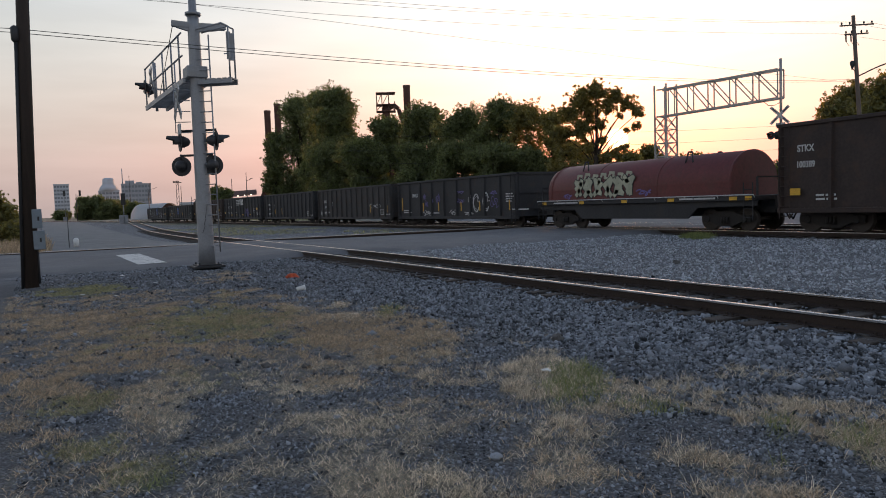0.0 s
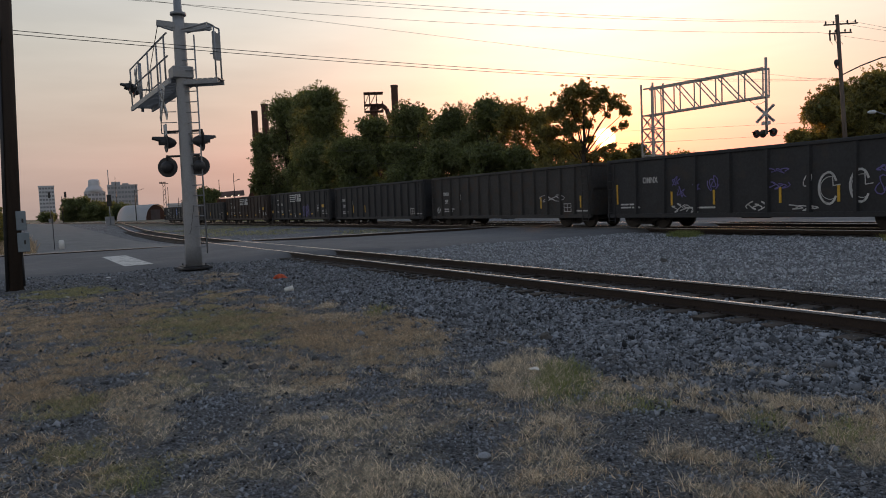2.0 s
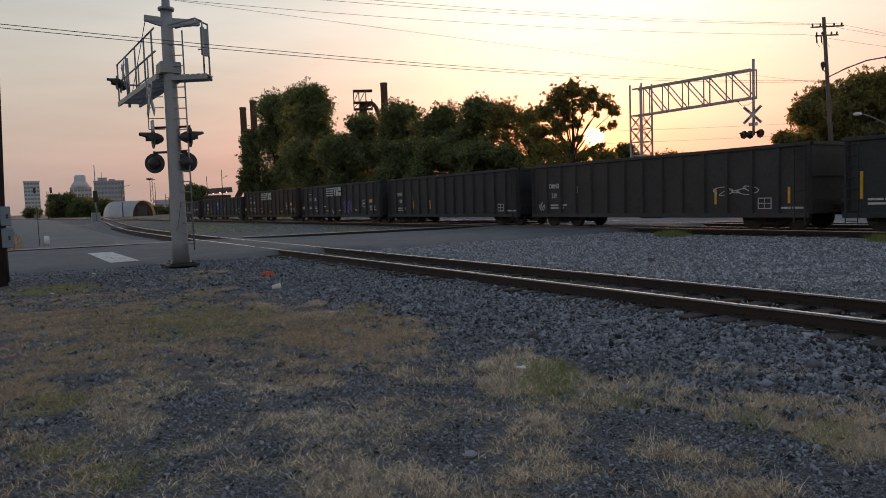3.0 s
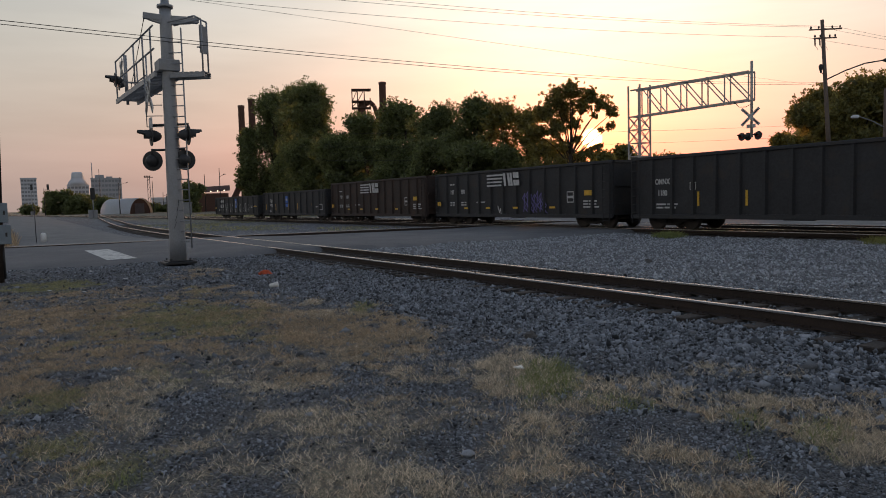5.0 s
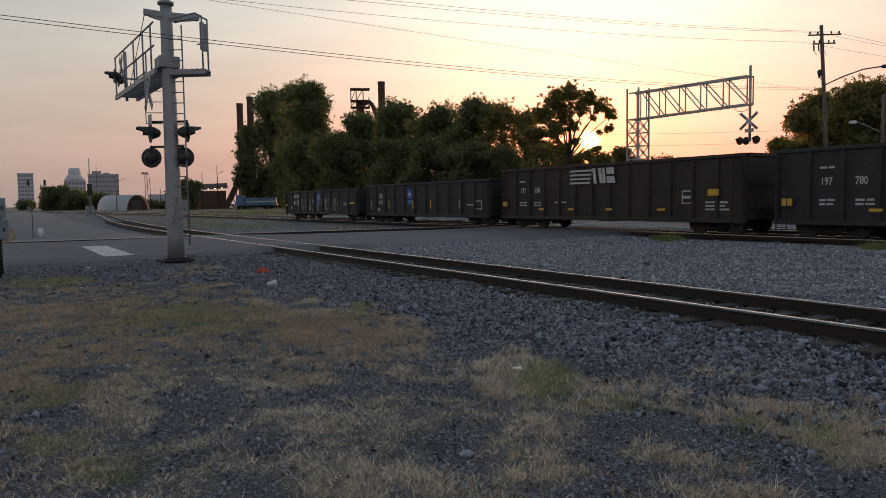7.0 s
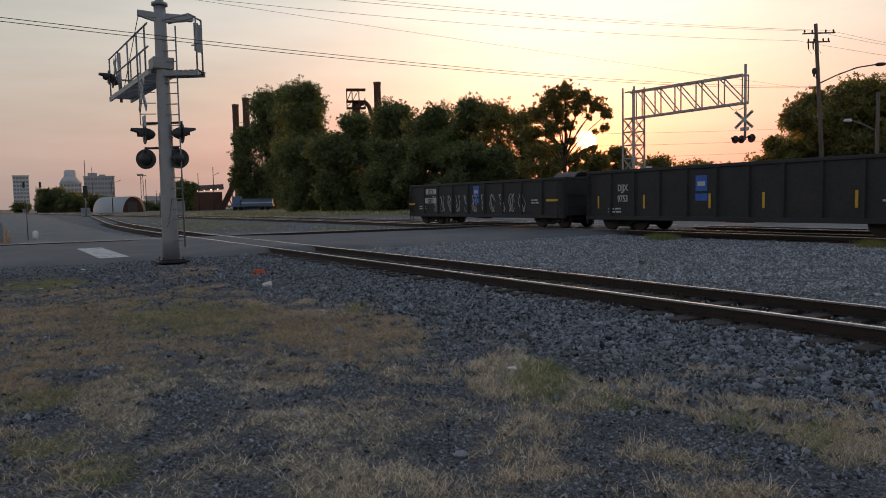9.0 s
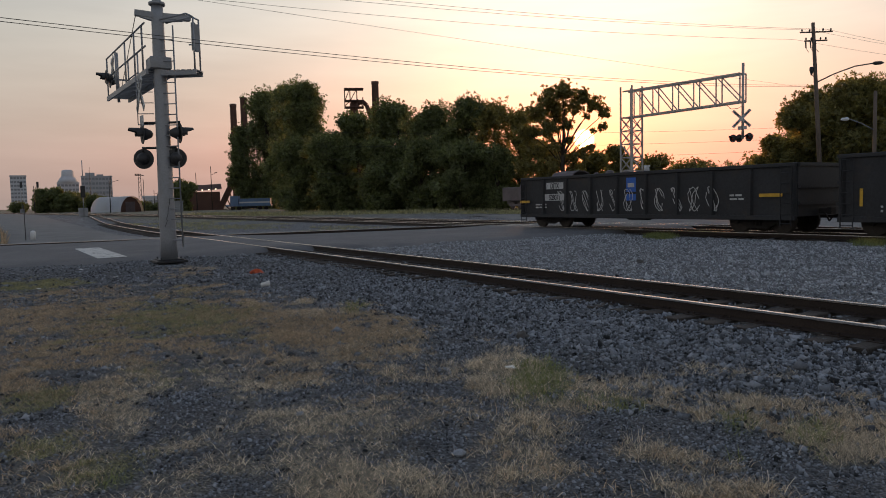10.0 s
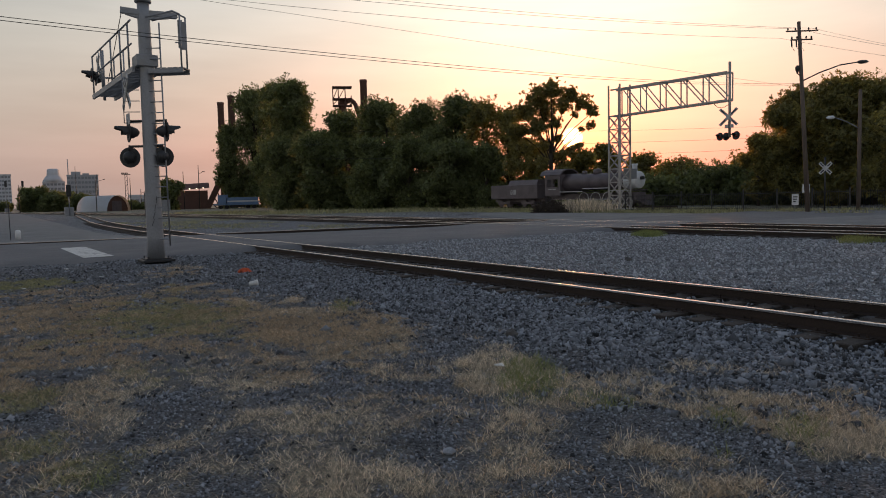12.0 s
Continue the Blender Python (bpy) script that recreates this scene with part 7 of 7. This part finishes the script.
def tufts(n, per, spread, weight, x0, x1, y0, y1, bias):
    """Blades in small tufts: places of the blades, and the tuft to which each belongs."""
    cx, cy = scatter(n, x0, x1, y0, y1, weight, bias)
    k = np.repeat(np.arange(len(cx)), per)
    r = spread * np.abs(rnd.normal(size=len(k)))
    a = rnd.uniform(0, 2 * np.pi, len(k))
    return cx[k] + np.cos(a) * r, cy[k] + np.sin(a) * r, k


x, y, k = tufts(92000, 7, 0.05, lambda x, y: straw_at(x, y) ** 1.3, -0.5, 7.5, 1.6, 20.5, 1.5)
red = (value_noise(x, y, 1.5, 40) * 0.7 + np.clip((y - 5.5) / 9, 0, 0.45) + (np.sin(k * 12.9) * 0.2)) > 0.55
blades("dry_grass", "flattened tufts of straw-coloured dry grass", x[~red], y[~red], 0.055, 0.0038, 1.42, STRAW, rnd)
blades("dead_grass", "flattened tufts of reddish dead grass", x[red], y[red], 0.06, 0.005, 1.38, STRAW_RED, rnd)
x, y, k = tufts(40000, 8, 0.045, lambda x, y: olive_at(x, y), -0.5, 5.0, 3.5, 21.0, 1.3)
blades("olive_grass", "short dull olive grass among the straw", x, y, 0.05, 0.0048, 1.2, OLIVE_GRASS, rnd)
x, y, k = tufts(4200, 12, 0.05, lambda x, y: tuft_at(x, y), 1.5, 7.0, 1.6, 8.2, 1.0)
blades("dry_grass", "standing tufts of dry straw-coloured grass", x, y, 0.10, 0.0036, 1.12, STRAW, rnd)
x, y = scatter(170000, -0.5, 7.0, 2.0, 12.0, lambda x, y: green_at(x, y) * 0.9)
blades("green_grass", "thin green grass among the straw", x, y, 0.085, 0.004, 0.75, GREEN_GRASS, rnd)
x, y = scatter(90000, 22.2, 24.4, 6, 23, lambda x, y: green_at(x, y) * 0.5)
blades("green_grass", "low green weeds beside the main track", x, y, 0.16, 0.012, 0.6, GREEN_GRASS, rnd)
x = rnd.uniform(11.5, 24, 9000)
y = rnd.uniform(39, 80, 9000)
k = value_noise(x, y, 4.0, 61) > 0.62
blades("rough_grass", "patchy dry grass on the yard gravel", x[k], y[k], 0.16, 0.03, 0.9, OLIVE_GRASS, rnd, z0=0.0)
# rough grass on the verges further off
x = rnd.uniform(47.5, 57, 16000)
y = rnd.uniform(20, 72, 16000)
k = value_noise(x, y, 3.0, 50) > 0.42
blades("rough_grass", "rough olive verge grass", x[k], y[k], 0.28, 0.05, 0.7, OLIVE_GRASS, rnd, z0=0.0)
x = rnd.normal(50.2, 0.9, 2600)
y = rnd.normal(50.0, 1.6, 2600)
blades("tall_grass", "tall pale grass tuft at the tower foot", x, y, 1.0, 0.045, 0.35, STRAW, rnd, z0=0.0)
x = rnd.uniform(-3, 0.9, 14000)
y = rnd.uniform(39.5, 70, 14000)
blades("rough_grass", "tall dry grass on the roadside bank", x, y, 0.55, 0.02, 0.5, STRAW_RED, rnd, z0=0.0)
x = rnd.uniform(30, 60, 15000)
y = rnd.uniform(62, 135, 15000)
k = (y > 60 + (60 - x) * 1.3) & (value_noise(x, y, 5.0, 52) > 0.35)
blades("rough_grass", "pale grass strip under the trees", x[k], y[k], 0.4, 0.07, 0.6, OLIVE_GRASS, rnd, z0=0.0)

ICO_V = np.array([(0, 0, 1), (0.894, 0, 0.447), (0.276, 0.851, 0.447), (-0.724, 0.526, 0.447), (-0.724, -0.526, 0.447), (0.276, -0.851, 0.447),
                  (0.724, 0.526, -0.447), (-0.276, 0.851, -0.447), (-0.894, 0, -0.447), (-0.276, -0.851, -0.447), (0.724, -0.526, -0.447), (0, 0, -1)])
ICO_F = np.array([(0, i, i % 5 + 1) for i in range(1, 6)] + [(i, 5 + i, i % 5 + 1) for i in range(1, 6)] + [(i % 5 + 1, 5 + i, 5 + i % 5 + 1) for i in range(1, 6)] + [(11, 5 + i % 5 + 1, 5 + i) for i in range(1, 6)])


OCT_V = np.array([(1, 0, 0), (-1, 0, 0), (0, 1, 0), (0, -1, 0), (0, 0, 1), (0, 0, -1)], dtype=float)
OCT_F = np.array([(0, 2, 4), (2, 1, 4), (1, 3, 4), (3, 0, 4), (2, 0, 5), (1, 2, 5), (3, 1, 5), (0, 3, 5)])


def stones(name, label, x, y, size, mat, z0=None, plain=False):
    n = len(x)
    base_v, base_f = (OCT_V * 1.15, OCT_F) if plain else (ICO_V, ICO_F)
    c_n = len(base_v)
    q = rnd.normal(size=(n, 4))
    q /= np.linalg.norm(q, axis=1)[:, None]
    a, b, c, d = q.T
    R = np.stack([np.stack([1 - 2 * (c * c + d * d), 2 * (b * c - a * d), 2 * (b * d + a * c)], 1), np.stack([2 * (b * c + a * d), 1 - 2 * (b * b + d * d), 2 * (c * d - a * b)], 1),
                  np.stack([2 * (b * d - a * c), 2 * (c * d + a * b), 1 - 2 * (b * b + c * c)], 1)], 1)
    s = size * np.exp(rnd.normal(size=n) * 0.35)
    shape = base_v[None] * rnd.uniform(0.72, 1.28, (n, c_n, 1)) * np.stack([rnd.uniform(0.8, 1.4, n), rnd.uniform(0.6, 1.0, n), rnd.uniform(0.45, 0.8, n)], 1)[:, None, :]
    V = np.einsum("nij,nkj->nki", R, shape) * s[:, None, None]
    z = (ground_height(x, y) if z0 is None else z0) + s * 0.25
    V += np.stack([x, y, z], 1)[:, None, :]
    F = (np.arange(n)[:, None, None] * c_n + base_f[None]).reshape(-1, 3)
    return tagged(new(name, mesh_from(name, V.reshape(-1, 3), F, mat)), label, "gravel", kind="stuff")


def bare(x, y):
    cover = np.maximum(straw_at(x, y), olive_at(x, y))
    return np.clip(1.0 - cover * 1.15, 0.05, 1) * (0.55 + 0.45 * np.clip((x - 2.6) / 2.0, 0, 1)) * np.clip(value_noise(x, y, 0.3, 71) * 1.6 - 0.1, 0.25, 1)


def shoulder(x, y):
    """The coarse stone that has rolled down beside the near track."""
    return np.clip((x - 4.3 - 0.05 * y + (value_noise(x, y, 0.8, 73) - 0.5) * 1.6) / 1.4, 0, 1) * np.clip(1.0 - straw_at(x, y) * 0.8, 0, 1)


x, y = scatter(34000, -0.2, 8.3, 1.5, 3.9, bare)
stones("gravel", "crushed grey limestone gravel", x, y, 0.0085, GRAVEL_STONE)
x, y = scatter(60000, -0.2, 8.3, 3.9, 7.0, bare)
stones("gravel", "crushed grey limestone gravel", x, y, 0.0095, GRAVEL_STONE, plain=True)
x, y = scatter(64000, -0.4, 8.3, 6.6, 24.2, bare, 1.2)
stones("gravel", "crushed grey limestone gravel", x, y, 0.010 + 0.0006 * np.minimum(y, 14), GRAVEL_STONE, plain=True)
x, y = scatter(26000, 3.8, 8.3, 1.5, 14.0, shoulder, 1.3)
stones("ballast", "coarse angular stone beside the near track", x, y, 0.021, GRAVEL_STONE, plain=True)
x, y = scatter(9000, 7.2, 11.4, 1.0, 24.0, lambda x, y: ((np.abs(x - 8.4) > 0.12) & (np.abs(x - 9.9) > 0.12)) * 0.9)
stones("ballast", "grey crushed stone ballast between the ties", x, y, 0.02, GRAVEL_STONE, 0.0, plain=True)
x, y = scatter(46000, 11.0, 23.8, 3.0, 24.0, lambda x, y: np.full(len(x), 0.9), 1.2)
stones("gravel", "pale grey crushed stone between the tracks", x, y, 0.021, YARD_STONE, plain=True)


# ---- the train and its wheels run ----
def motions():
    for car, s0 in TRAIN:
        rows = []
        for k in range(25):
            t = k * 0.5
            x, y, a = train_line(s0 - 11.364 * t - 0.0243 * t * t)
            rows.append((t, pose(x, y, 0.2, 0, 0, math.degrees(a))))
        walk(car, rows)
    turn = []
    for k in range(361):
        t = k / 30.0
        turn.append((t, math.degrees((11.364 * t + 0.0243 * t * t) / 0.457)))
    for w, y in WHEELSETS:
        walk(w, [(t, pose(0, y, 0.457, d, 0, 0)) for t, d in turn])


motions()
